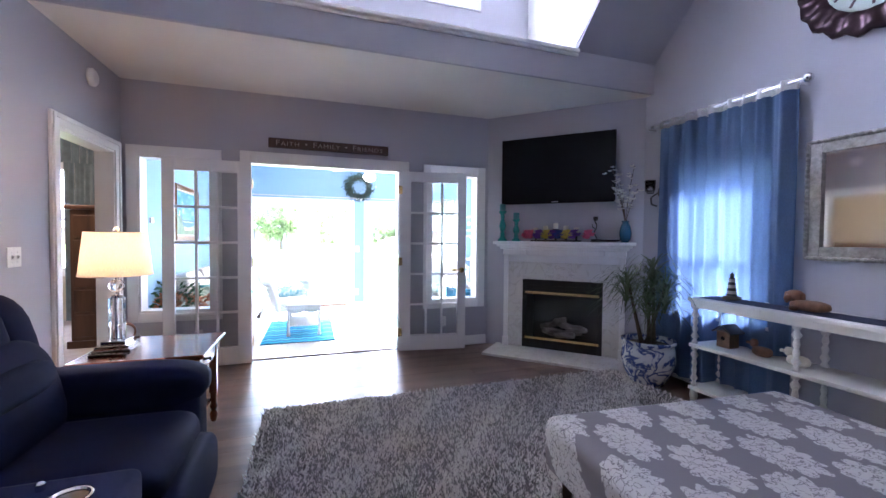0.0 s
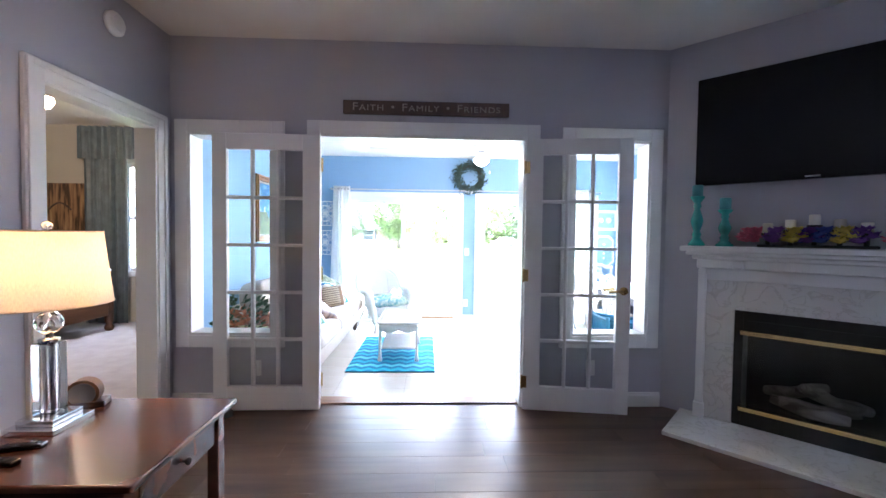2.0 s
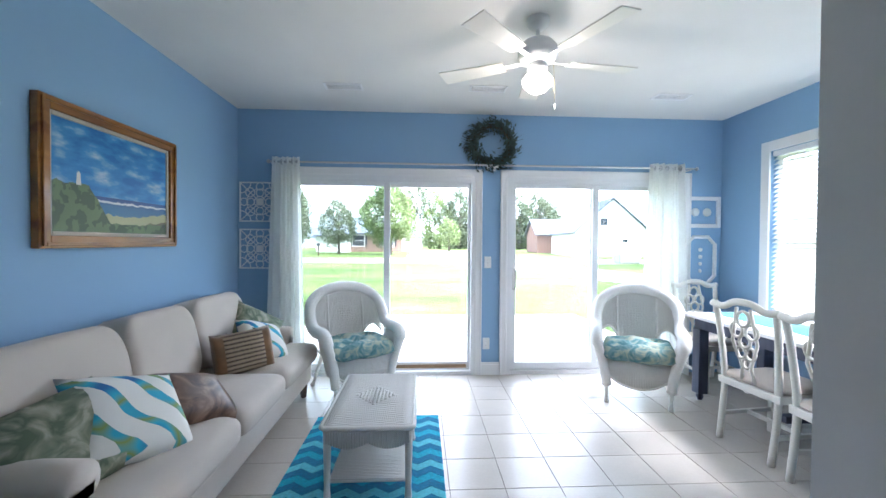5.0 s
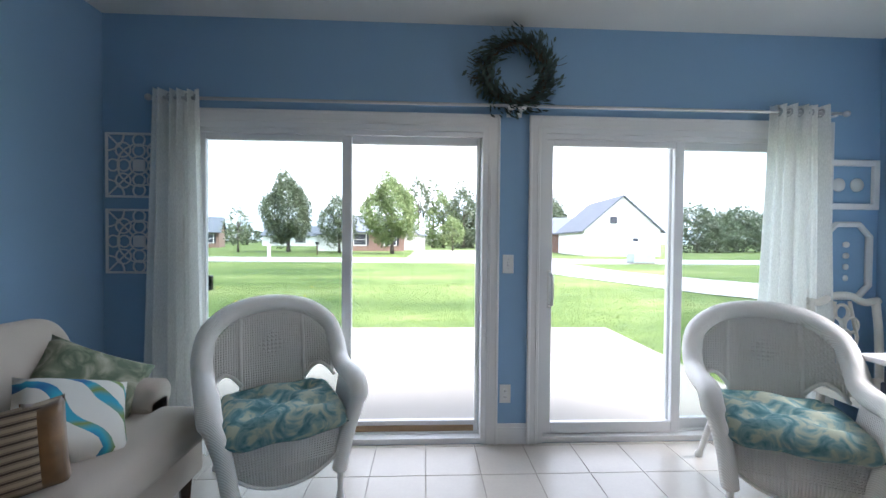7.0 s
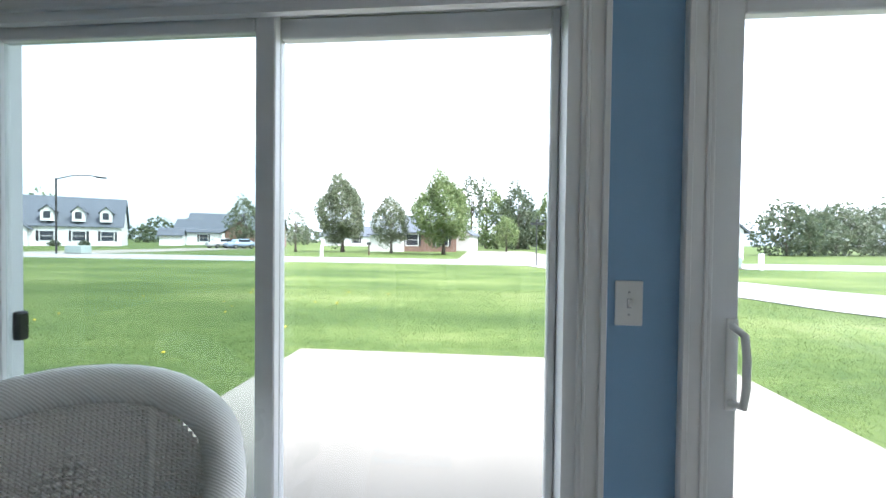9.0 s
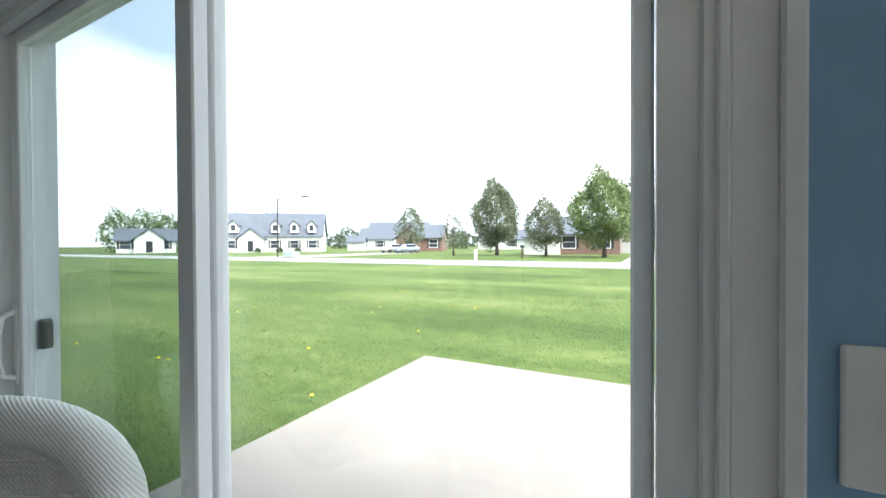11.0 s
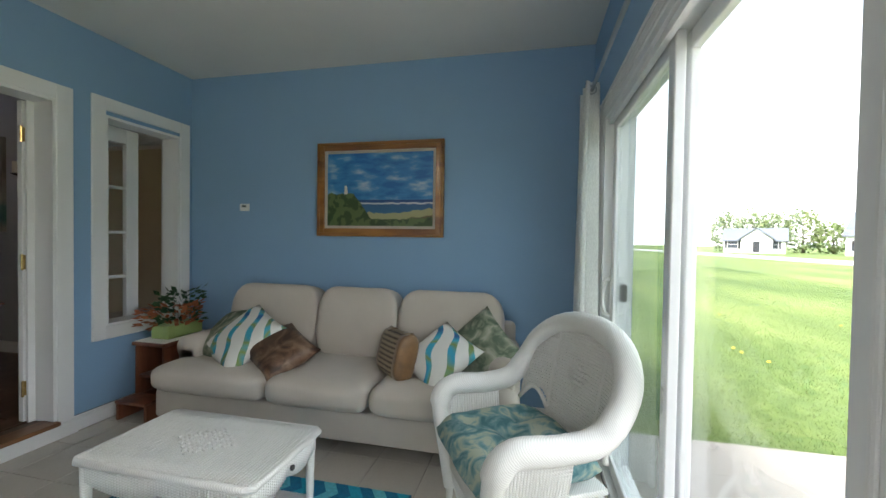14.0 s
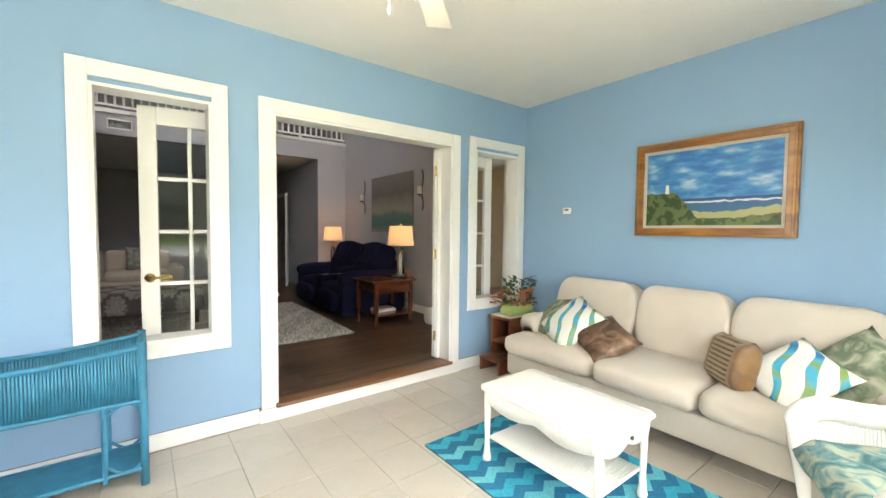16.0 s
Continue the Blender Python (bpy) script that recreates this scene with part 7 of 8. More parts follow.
def panel_curtain(x0, x1, seed, label):
    c = thing("patio_curtain", label, "curtain", None, "white patio curtains")
    part("cloth", drape(B(), x0, x1, FZ + 0.02, 2.09, 3.40, 5, 0.042, n=110, rows=20, seed=seed, axis="x", flare=0.45), SHEER, c, smooth=True)
    for k in range(5):
        x = x0 + (x1 - x0) * (k + 0.5) / 5
        part("grommet", tube(B(), [(x, 3.40 + 0.023 * math.cos(a * 0.5236), 2.045 + 0.023 * math.sin(a * 0.5236)) for a in range(12)], 0.005, 6, closed=True), STEEL, c, "dark metal grommet")


panel_curtain(-1.475, -1.215, 21, "white grommet curtain drawn aside by the patio door")
panel_curtain(2.34, 2.69, 22, "white grommet curtain drawn aside by the patio door")

wr = thing("wreath", "grey-green twig and leaf wreath with a white bow", "wreath", pose(0.69, PY - 0.07, 2.265) @ Matrix.Scale(1.13, 4))
rnd = random.Random(77)
bm = B()
for k in range(5):
    ph = rnd.random() * 6.28
    tube(bm, [((0.165 + 0.02 * math.sin(5 * a + ph)) * math.cos(a), 0.018 * math.cos(4 * a + ph), (0.165 + 0.02 * math.sin(5 * a + ph)) * math.sin(a)) for a in [2 * math.pi * i / 40 for i in range(40)]], 0.008, 6, closed=True)
part("twig_ring", bm, STEM, wr, smooth=True)
WLEAF = surface("dusty_green_leaf", (0.055, 0.095, 0.085), 0.7, var=0.5, scale=18)
bm = B()
for k in range(1300):
    a = rnd.random() * 6.283
    rr = 0.168 + rnd.gauss(0, 0.032)
    c = Vector((rr * math.cos(a), rnd.uniform(-0.05, 0.03), rr * math.sin(a)))
    out = Vector((math.cos(a + rnd.uniform(0.3, 1.6)), rnd.uniform(-0.7, 0.2), math.sin(a + rnd.uniform(0.3, 1.6)))).normalized()
    side = out.orthogonal().normalized() * rnd.uniform(0.007, 0.013)
    L_ = rnd.uniform(0.03, 0.055)
    bm.faces.new([bm.verts.new(p) for p in (c, c + out * L_ * 0.5 + side, c + out * L_, c + out * L_ * 0.5 - side)])
part("leaves", bm, WLEAF, wr, "small dusty green leaves")
for k in range(14):
    a = radians(rnd.choice((175, 190, 200, 340, 20, 160)) + rnd.uniform(-12, 12))
    p0 = Vector((0.19 * math.cos(a), -0.02, 0.19 * math.sin(a)))
    d = Vector((math.cos(a), -0.1, math.sin(a) + 0.2 - 0.4 * rnd.random()))
    part("stray_twig", tube(B(), [p0, p0 + d * 0.05, p0 + d * 0.09 + Vector((0, 0, 0.015))], 0.0015, 4), STEM, wr)
for s in (-1, 1):
    part("bow_loop", cushion(B(), 0.05, 0.02, 0.03, pose(s * 0.028, -0.03, -0.205, 0, s * 15), 0.8, 6), PLASTIC, wr, "small white bow", smooth=True)


def fret_panel(x, z, label):
    p = thing("fretwork_panel", label, "wall panel", pose(x, PY, z), "white fretwork panels")
    W = 0.20
    part("border", ring_boxes(B(), "y", -0.014, 0, -W + 0.014, W - 0.014, -W + 0.014, W - 0.014, 0.014), TRIM, p)
    bm = B()
    R = lambda cx, cz, r, a0=0, a1=360: tube(bm, [(cx + r * math.cos(radians(a)), -0.007, cz + r * math.sin(radians(a))) for a in np.linspace(a0, a1, 18)], 0.0055, 5)
    R(0, 0, 0.055)
    R(0, 0, 0.13)
    for sx in (-1, 1):
        for sz in (-1, 1):
            R(sx * 0.19, sz * 0.19, 0.10, *((180, 270) if (sx, sz) == (1, 1) else (270, 360) if (sx, sz) == (-1, 1) else (90, 180) if (sx, sz) == (1, -1) else (0, 90)))
            R(sx * 0.095, sz * 0.095, 0.045)
            tube(bm, [(sx * 0.04, -0.007, sz * 0.04), (sx * 0.19, -0.007, sz * 0.19)], 0.0055, 5)
    for a in range(0, 360, 90):
        R(0.155 * math.cos(radians(a)), 0.155 * math.sin(radians(a)), 0.036)
        R(0.09 * math.cos(radians(a)), 0.09 * math.sin(radians(a)), 0.036)
    tagged(part("tracery", bm, TRIM, p, "pierced scroll tracery", smooth=True), kind="stuff")
    part("centre_block", boxed(-0.036, 0.036, -0.013, -0.001, -0.036, 0.036, 0.004), TRIM, p)


fret_panel(-1.64, 1.656, "square white pierced fretwork wall panel, upper of two")
fret_panel(-1.64, 1.187, "square white pierced fretwork wall panel, lower of two")
f1 = thing("sand_dollar_picture", "white picture frame round two white sand dollars", "frame", pose(2.95, PY, 1.604))
part("frame", ring_boxes(B(), "y", -0.025, 0, -0.17, 0.17, -0.125, 0.125, 0.04), TRIM, f1)
for x in (-0.06, 0.07):
    part("sand_dollar", moved(lathe(B(), [(0.045, 0), (0.044, 0.008), (0.01, 0.014)], 20), pose(x, -0.001, 0, 90)), PLASTIC, f1, "white sand dollar", smooth=True)
f2 = thing("seashell_picture", "white long octagonal frame with four small shells", "frame", pose(2.95, PY, 1.095))
oct_ = [(-0.08, 0.245), (0.08, 0.245), (0.155, 0.165), (0.155, -0.165), (0.08, -0.245), (-0.08, -0.245), (-0.155, -0.165), (-0.155, 0.165)]
part("frame", tube(B(), [(x, -0.014, z) for x, z in oct_], 0.020, 6, closed=True), TRIM, f2)
for k in range(4):
    part("shell", cushion(B(), 0.05 - 0.005 * k, 0.016, 0.04, pose(0.0, -0.009, 0.11 - 0.075 * k), 0.9, 6), PLASTIC, f2, "small pale shell", smooth=True)

# ---- ceiling fan, vents, thermostat ----
fan = thing("ceiling_fan", "white ceiling fan with a lit schoolhouse globe", "ceiling fan", pose(0.66, 1.75, SZ))
part("canopy", lathe(B(), [(0.035, -0.06), (0.065, -0.03), (0.068, 0)], 24), TRIM, fan, smooth=True)
part("downrod", lathe(B(), [(0.013, -0.12), (0.013, -0.05)], 12), TRIM, fan)
part("motor_housing", lathe(B(), [(0.05, -0.26), (0.095, -0.245), (0.115, -0.215), (0.115, -0.17), (0.085, -0.135), (0.04, -0.115)], 32), TRIM, fan, smooth=True)
part("light_fitter", lathe(B(), [(0.055, -0.315), (0.06, -0.29), (0.045, -0.26)], 24), TRIM, fan, smooth=True)
part("globe", lathe(B(), [(0.012, -0.435), (0.05, -0.42), (0.085, -0.385), (0.088, -0.355), (0.06, -0.32), (0.055, -0.315)], 28), glow("lit_opal_globe", (1.0, 0.90, 0.72), 2.5), fan, "lit opal glass globe", smooth=True)
BLADE = surface("white_fan_blade", (0.68, 0.66, 0.61), 0.4, var=0.04, scale=6)
for k in range(5):
    a = Matrix.Rotation(radians(72 * k + 8), 4, "Z")
    bm = boxed(0.20, 0.62, -0.065, 0.065, -0.004, 0.004, 0.003, 1)
    for v in bm.verts:
        v.co.y *= 0.75 + 0.35 * (v.co.x - 0.2) / 0.42
    bl_ = part("blade", moved(bm, a @ pose(0, 0, -0.245, 9, 0, 0)), BLADE, fan)
    part("blade_iron", moved(boxed(0.09, 0.24, -0.016, 0.016, -0.005, 0.0, 0.002, 1), a @ pose(0, 0, -0.244, 9)), TRIM, bl_)
part("pull_chain", tube(B(), [(0.09, -0.02, -0.27), (0.10, -0.02, -0.50)], 0.0015, 5), BRASS, fan)
part("pull_knob", lathe(B(), [(0.003, -0.53), (0.007, -0.515), (0.003, -0.50)], 8, 0.10, -0.02), TRIM, fan)
lamp("fan_light", "POINT", pose(0.66, 1.75, SZ - 0.50), 0.7, (1.0, 0.88, 0.70), radius=0.08)
for x, y in ((-0.69, 2.85), (0.54, 2.81), (2.21, 2.88)):
    register(pose(x, y, SZ, 90, 0, 0), "white slatted air vent in the sunroom ceiling", 0.32, 0.14, 4)
th = thing("thermostat", "white thermostat on the blue wall", "thermostat", pose(LX, 0.69, 1.455, 0, 0, 90) @ Matrix.Scale(0.75, 4))
part("case", boxed(-0.055, 0.055, -0.028, 0, -0.04, 0.04, 0.006), PLASTIC, th)
part("display", boxed(-0.03, 0.03, -0.0285, -0.028, 0.0, 0.025), surface("grey_display", (0.12, 0.14, 0.13), 0.3, var=0.05), th)

# ---- dining corner ----
SLATEBLUE = wood("slate_blue_paint", (0.035, 0.045, 0.085), (0.07, 0.085, 0.14), 0.45, "z", 12, 0.0, 0.05)
dt = thing("dining_table", "dining table with a white top and slate blue base", "dining table", pose(2.76, 2.02, FZ))
part("tabletop", boxed(-0.40, 0.38, -0.90, 0.88, 0.725, 0.755, 0.008), TRIM, dt)
part("apron", boxed(-0.34, 0.32, -0.82, 0.80, 0.63, 0.725, 0.004), SLATEBLUE, dt)
for x in (-0.31, 0.29):
    for y in (-0.78, 0.76):
        part("leg", box(lathe(B(), [(0.02, 0.0), (0.03, 0.03), (0.02, 0.06)], 10, x, y), x - 0.045, x + 0.045, y - 0.045, y + 0.045, 0.06, 0.63, 0.006, 1), SLATEBLUE, dt)
part("stretcher", boxed(-0.27, 0.25, -0.03, 0.03, 0.14, 0.19, 0.004), SLATEBLUE, dt)
tr = thing("table_runner", "turquoise woven runner on the white dining table", "table runner", pose(2.76, 2.02, FZ + 0.7555))
part("cloth", boxed(-0.17, 0.17, -0.86, 0.84, 0, 0.003), surface("turquoise_weave", (0.10, 0.34, 0.40), 0.9, var=0.15, scale=40, bump=0.4), tr)
IVORY = surface("ivory_chair_paint", (0.72, 0.70, 0.64), 0.4, var=0.06, scale=10)


def carved_chair(m, label):
    """A dining chair with a pierced splat; it faces local -y."""
    r = thing("dining_chair", label, "chair", m, "carved dining chairs")
    for x in (-0.21, 0.21):
        part("leg", tube(B(), smooth_path([(x * 0.9, 0.23, 0.0), (x * 0.92, 0.20, 0.25), (x * 0.92, 0.19, 0.45), (x, 0.215, 0.75), (x * 1.06, 0.25, 0.97)], 4), 0.021, 8), IVORY, r, "back post", smooth=True)
        part("leg", box(B(), x * 0.95 - 0.02, x * 0.95 + 0.02, -0.235, -0.195, 0, 0.43, 0.004, 1), IVORY, r)
        part("stretcher", boxed(x * 0.93 - 0.01, x * 0.93 + 0.01, -0.2, 0.2, 0.16, 0.185), IVORY, r)
    part("cross_stretcher", boxed(-0.19, 0.19, -0.01, 0.01, 0.16, 0.185), IVORY, r)
    part("top_rail", tube(B(), smooth_path([(-0.245, 0.252, 0.955), (-0.15, 0.252, 0.945), (-0.06, 0.255, 0.985), (0.06, 0.255, 0.985), (0.15, 0.252, 0.945), (0.245, 0.252, 0.955)], 5), 0.024, 8), IVORY, r, smooth=True)
    bm = B()
    for cx, cz, rr in ((0, 0.88, 0.045), (-0.055, 0.80, 0.045), (0.055, 0.80, 0.045), (0, 0.73, 0.04), (-0.035, 0.65, 0.035), (0.035, 0.65, 0.035), (0, 0.58, 0.03)):
        tube(bm, [(cx + rr * math.cos(a * 0.4488), 0.20 + 0.12 * (cz - 0.45), cz + rr * 1.1 * math.sin(a * 0.4488)) for a in range(14)], 0.011, 6, closed=True)
    for s in (-1, 1):
        tube(bm, [(s * 0.05, 0.20, 0.46), (s * 0.03, 0.215, 0.55), (s * 0.09, 0.235, 0.72), (s * 0.05, 0.25, 0.95)], 0.011, 6)
    part("splat", bm, IVORY, r, "pierced interlaced splat", smooth=True)
    part("seat_rail", boxed(-0.225, 0.225, -0.235, 0.215, 0.39, 0.44, 0.006), IVORY, r)
    part("seat_pad", cushion(B(), 0.44, 0.43, 0.06, pose(0, -0.01, 0.458), 0.3, 10), LINEN, r, "beige seat pad", smooth=True)


carved_chair(pose(2.80, 3.12, FZ, 0, 0, 0), "ivory dining chair with pierced splat at the table end")
carved_chair(pose(2.36, 1.95, FZ, 0, 0, 96), "ivory dining chair with pierced splat beside the table")
carved_chair(pose(2.34, 1.38, FZ, 0, 0, 88), "ivory dining chair with pierced splat beside the table")

# ---- blue wicker planter stand ----
BLUEW = surface("blue_painted_wicker", (0.02, 0.20, 0.34), 0.45, var=0.2, scale=14, bump=0.4, grain=160)
ps = thing("wicker_planter", "bright blue painted wicker planter stand on bamboo legs", "planter", pose(1.52, 0.20, FZ))
PLN = 1.02
for y in (0.0, 0.30):
    bm = B()
    for i in range(78):
        x = 0.02 + i * 0.0128
        z1 = 0.735 - 0.05 * math.sin(math.pi * min(1, x / PLN))
        tube(bm, [(x, y, 0.45), (x, y, z1)], 0.0068, 5)
    for i in range(20):
        z = 0.46 + i * 0.0125
        tube(bm, [(0.02, y - 0.006, z), (PLN, y - 0.006, z)], 0.0028, 4)
    part("trough_side", bm, BLUEW, ps, "woven trough side", smooth=True)
    part("rim", tube(B(), [(PLN * i / 12, y, 0.74 - 0.05 * math.sin(math.pi * i / 12)) for i in range(13)], 0.013, 8), BLUEW, ps, smooth=True)
    for x in (0.16, PLN - 0.16):
        part("post", tube(B(), [(x, y, 0.06), (x, y, 0.46)], 0.013, 8), BLUEW, ps)
        side = 1 if x < 0.5 else -1
        for zc, zd in ((0.40, 1), (0.14, -1)):
            part("hoop", tube(B(), [(x - side * 0.16 + side * 0.15 * (i / 8), y, zc + zd * 0.05 * math.sin(math.pi * i / 8)) for i in range(9)], 0.008, 6), BLUEW, ps)
    part("low_rail", tube(B(), [(0, y, 0.09), (PLN, y, 0.09)], 0.012, 8), BLUEW, ps)
    part("mid_rail", tube(B(), [(0, y, 0.45), (PLN, y, 0.45)], 0.012, 8), BLUEW, ps)
for x in (0.0, PLN):
    for y in (0.0, 0.30):
        part("leg", tube(B(), [(x, y, 0.0), (x, y, 0.76)], 0.019, 10, taper=None), BLUEW, ps, smooth=True)
    bm = B()
    for i in range(24):
        tube(bm, [(x, 0.01 + i * 0.0122, 0.45), (x, 0.01 + i * 0.0122, 0.74)], 0.0068, 5)
    part("trough_end", bm, BLUEW, ps, smooth=True)
    part("end_rail", tube(B(), [(x, 0, 0.74), (x, 0.30, 0.74)], 0.012, 8), BLUEW, ps)
    part("end_rail", tube(B(), [(x, 0, 0.09), (x, 0.30, 0.09)], 0.012, 8), BLUEW, ps)
part("trough_floor", boxed(0.0, PLN, 0.0, 0.30, 0.45, 0.46), BLUEW, ps)
part("low_shelf", boxed(0.0, PLN, 0.0, 0.30, 0.085, 0.097), BLUEW, ps)

# ---- small table with a planter by the sofa ----
REDWOOD = wood("reddish_wood", (0.10, 0.03, 0.015), (0.24, 0.085, 0.04), 0.35, "z", 9, 0.3, 0.05)
sd = thing("side_stand", "reddish wooden step stand beside the sofa", "side table", pose(-1.42, 0.37, FZ))
for y in (-0.12, 0.12):
    part("side_board", box(boxed(-0.30, 0.30, y - 0.012, y + 0.012, 0.0, 0.12, 0.004, 1), -0.30, 0.16, y - 0.012, y + 0.012, 0.12, 0.50, 0.02, 2), REDWOOD, sd)
part("step_board", boxed(0.14, 0.31, -0.13, 0.13, 0.12, 0.14, 0.004), REDWOOD, sd)
part("top_board", boxed(-0.31, 0.18, -0.14, 0.14, 0.50, 0.525, 0.006), REDWOOD, sd)
part("mid_board", boxed(-0.28, 0.15, -0.108, 0.108, 0.26, 0.28), REDWOOD, sd)
cl_ = thing("white_cloth", "white cloth laid on the wooden stand", "cloth", pose(-1.48, 0.37, FZ + 0.5255))
part("cloth", boxed(-0.22, 0.22, -0.135, 0.135, 0, 0.004), PLASTIC, cl_)
pp = thing("flower_planter", "lime green planter with leaves and orange flowers", "potted plant", pose(-1.50, 0.37, FZ + 0.530))
part("pot", box(B(), -0.16, 0.16, -0.08, 0.08, 0, 0.10, 0.01), surface("lime_glaze", (0.35, 0.46, 0.16), 0.35, var=0.1), pp, "lime green planter")
rnd = random.Random(9)
for nm, colour, count, lift, lab in (("foliage", (0.030, 0.085, 0.035), 190, 0.26, "dark green leaves"), ("flowers", (0.40, 0.13, 0.055), 170, 0.15, "orange dried blooms")):
    bm = B()
    for k in range(count):
        a = rnd.random() * 6.283
        rr = rnd.random() ** 0.5 * (0.16 if nm == "foliage" else 0.20)
        c = Vector((rr * math.cos(a) * 1.2 + (0.05 if nm == "flowers" else -0.03), rr * math.sin(a) * 0.7, 0.09 + lift * rnd.random()))
        d = Vector((math.cos(a), math.sin(a), rnd.uniform(-0.3, 1.0))).normalized()
        s_ = d.orthogonal().normalized() * 0.018
        L_ = rnd.uniform(0.04, 0.08)
        bm.faces.new([bm.verts.new(p) for p in (c, c + d * L_ * 0.5 + s_, c + d * L_, c + d * L_ * 0.5 - s_)])
    part(nm, bm, surface(nm + "_tissue", colour, 0.7, var=0.5, scale=20), pp, lab)


# ---- outdoors: trees ----
BARK = surface("grey_bark", (0.10, 0.08, 0.065), 0.9, var=0.35, scale=5, bump=0.8, grain=30, distance=0.02)


def foliage(name, a, b_, c_):
    m, nt, b = nodes_of(name)
    gi = nt.nodes.new("ShaderNodeNewGeometry")
    c = ramp(nt, gi.outputs["Random Per Island"], [(0.0, a), (0.5, b_), (1.0, c_)])
    nt.links.new(c, b.inputs["Base Color"])
    b.inputs["Roughness"].default_value = 0.7
    t = nt.nodes.new("ShaderNodeBsdfTranslucent")
    nt.links.new(c, t.inputs["Color"])
    mix = nt.nodes.new("ShaderNodeMixShader")
    mix.inputs["Fac"].default_value = 0.4
    nt.links.new(b.outputs[0], mix.inputs[1])
    nt.links.new(t.outputs[0], mix.inputs[2])
    nt.links.new(mix.outputs[0], nt.nodes["Material Output"].inputs["Surface"])
    return m


GREENS = foliage("spring_leaves", (0.11, 0.16, 0.065), (0.17, 0.235, 0.09), (0.26, 0.31, 0.14))
DULL = foliage("dull_leaves", (0.11, 0.145, 0.085), (0.155, 0.19, 0.11), (0.22, 0.23, 0.16))
DARKG = foliage("dark_leaves", (0.07, 0.10, 0.06), (0.10, 0.135, 0.08), (0.15, 0.17, 0.105))


def leaf_cloud(rs, n, centre, radii, size, shape="egg"):
    """Scattered leaf clumps in an uneven crown: verts and faces."""
    u = rs.normal(size=(n, 3))
    u /= np.linalg.norm(u, axis=1)[:, None]
    r = rs.uniform(0.45, 1.0, n) ** 0.5
    lump = 1 + 0.16 * np.sin(5 * u[:, 0] + 3 * u[:, 2] + centre[0]) + 0.12 * np.sin(7 * u[:, 1] - 4 * u[:, 2] + centre[1])
    p = u * (r * lump)[:, None]
    p[:, :2] *= 1.08
    if shape == "egg":
        k = np.where(p[:, 2] > 0, 1 - 0.22 * p[:, 2], 1 - 0.12 * p[:, 2] ** 2)
        p[:, :2] *= k[:, None]
    p = p * radii + centre
    a, b = rs.normal(size=(n, 3)), rs.normal(size=(n, 3))
    a /= np.linalg.norm(a, axis=1)[:, None]
    b -= a * (a * b).sum(1)[:, None]
    b /= np.linalg.norm(b, axis=1)[:, None]
    s = rs.uniform(0.5, 1.3, n)[:, None] * size
    return np.stack([p - a * s, p + b * s * 0.7, p + a * s, p - b * s * 0.7], 1).reshape(-1, 3)


def tree(x, y, height, width, trunk, label, mat, n=2600, leaf=0.16, seed=1, group="street trees"):
    rs = np.random.RandomState(seed)
    rnd = random.Random(seed)
    r = thing("tree", label, "tree", pose(x, y, GZ), group)
    bm = tube(B(), [(0.02 * math.sin(i), 0.03 * math.cos(i * 1.7), height * 0.75 * i / 7) for i in range(8)], 0.16 * height / 8, 9, taper=[1.5, 1.1, 0.95, 0.8, 0.65, 0.5, 0.35, 0.15])
    part("trunk", bm, BARK, r, smooth=True)
    bm = B()
    for k in range(14):
        a, z0 = rnd.random() * 6.28, trunk + (height * 0.6 - trunk) * rnd.random()
        L_ = width * 0.38 * (0.6 + 0.5 * rnd.random())
        tube(bm, [(L_ * t * math.cos(a + 0.2 * t), L_ * t * math.sin(a + 0.2 * t), z0 + L_ * 1.0 * t ** 0.8) for t in (0, 0.35, 0.7, 1)], 0.05 * height / 8, 5, taper=[1, 0.7, 0.45, 0.2])
    part("limbs", bm, BARK, r, smooth=True)
    v = leaf_cloud(rs, n, np.array([0, 0, trunk + (height - trunk) * 0.46]), np.array([width / 2, width / 2, (height - trunk) * 0.54]), leaf)
    me = bpy.data.meshes.new("crown")
    me.from_pydata(v.tolist(), [], np.arange(len(v)).reshape(-1, 4).tolist())
    me.materials.append(mat)
    o = new("crown", me)
    o.parent = r
    return r


tree(-17.2, 52.0, 9.6, 5.6, 1.7, "full egg-shaped pear tree in leaf beyond the street", DULL, 12000, 0.145, 2)
tree(-10.5, 50.5, 6.9, 4.4, 1.4, "smaller pear tree with thin foliage beyond the street", DULL, 4600, 0.13, 3)
tree(-3.8, 47.8, 9.0, 6.2, 1.8, "broad light green pear tree beyond the street", GREENS, 13000, 0.145, 4)
tree(-22.6, 50.2, 5.6, 3.2, 1.2, "thin young tree with sparse leaves", DULL, 600, 0.14, 5)
tree(-38.5, 65.0, 8.6, 5.0, 1.6, "leafy street tree beside a brick house", DULL, 2200, 0.18, 6)
tree(4.6, 66.0, 5.6, 4.2, 1.2, "small round green tree beyond the street", GREENS, 1400, 0.17, 7)
tree(-1.5, 93.0, 16.5, 6.5, 7.0, "tall pine standing behind the houses", DARKG, 1100, 0.30, 8, "tall pines")
tree(2.0, 96.0, 17.0, 5.0, 8.0, "tall thin pine standing behind the houses", DARKG, 420, 0.30, 9, "tall pines")
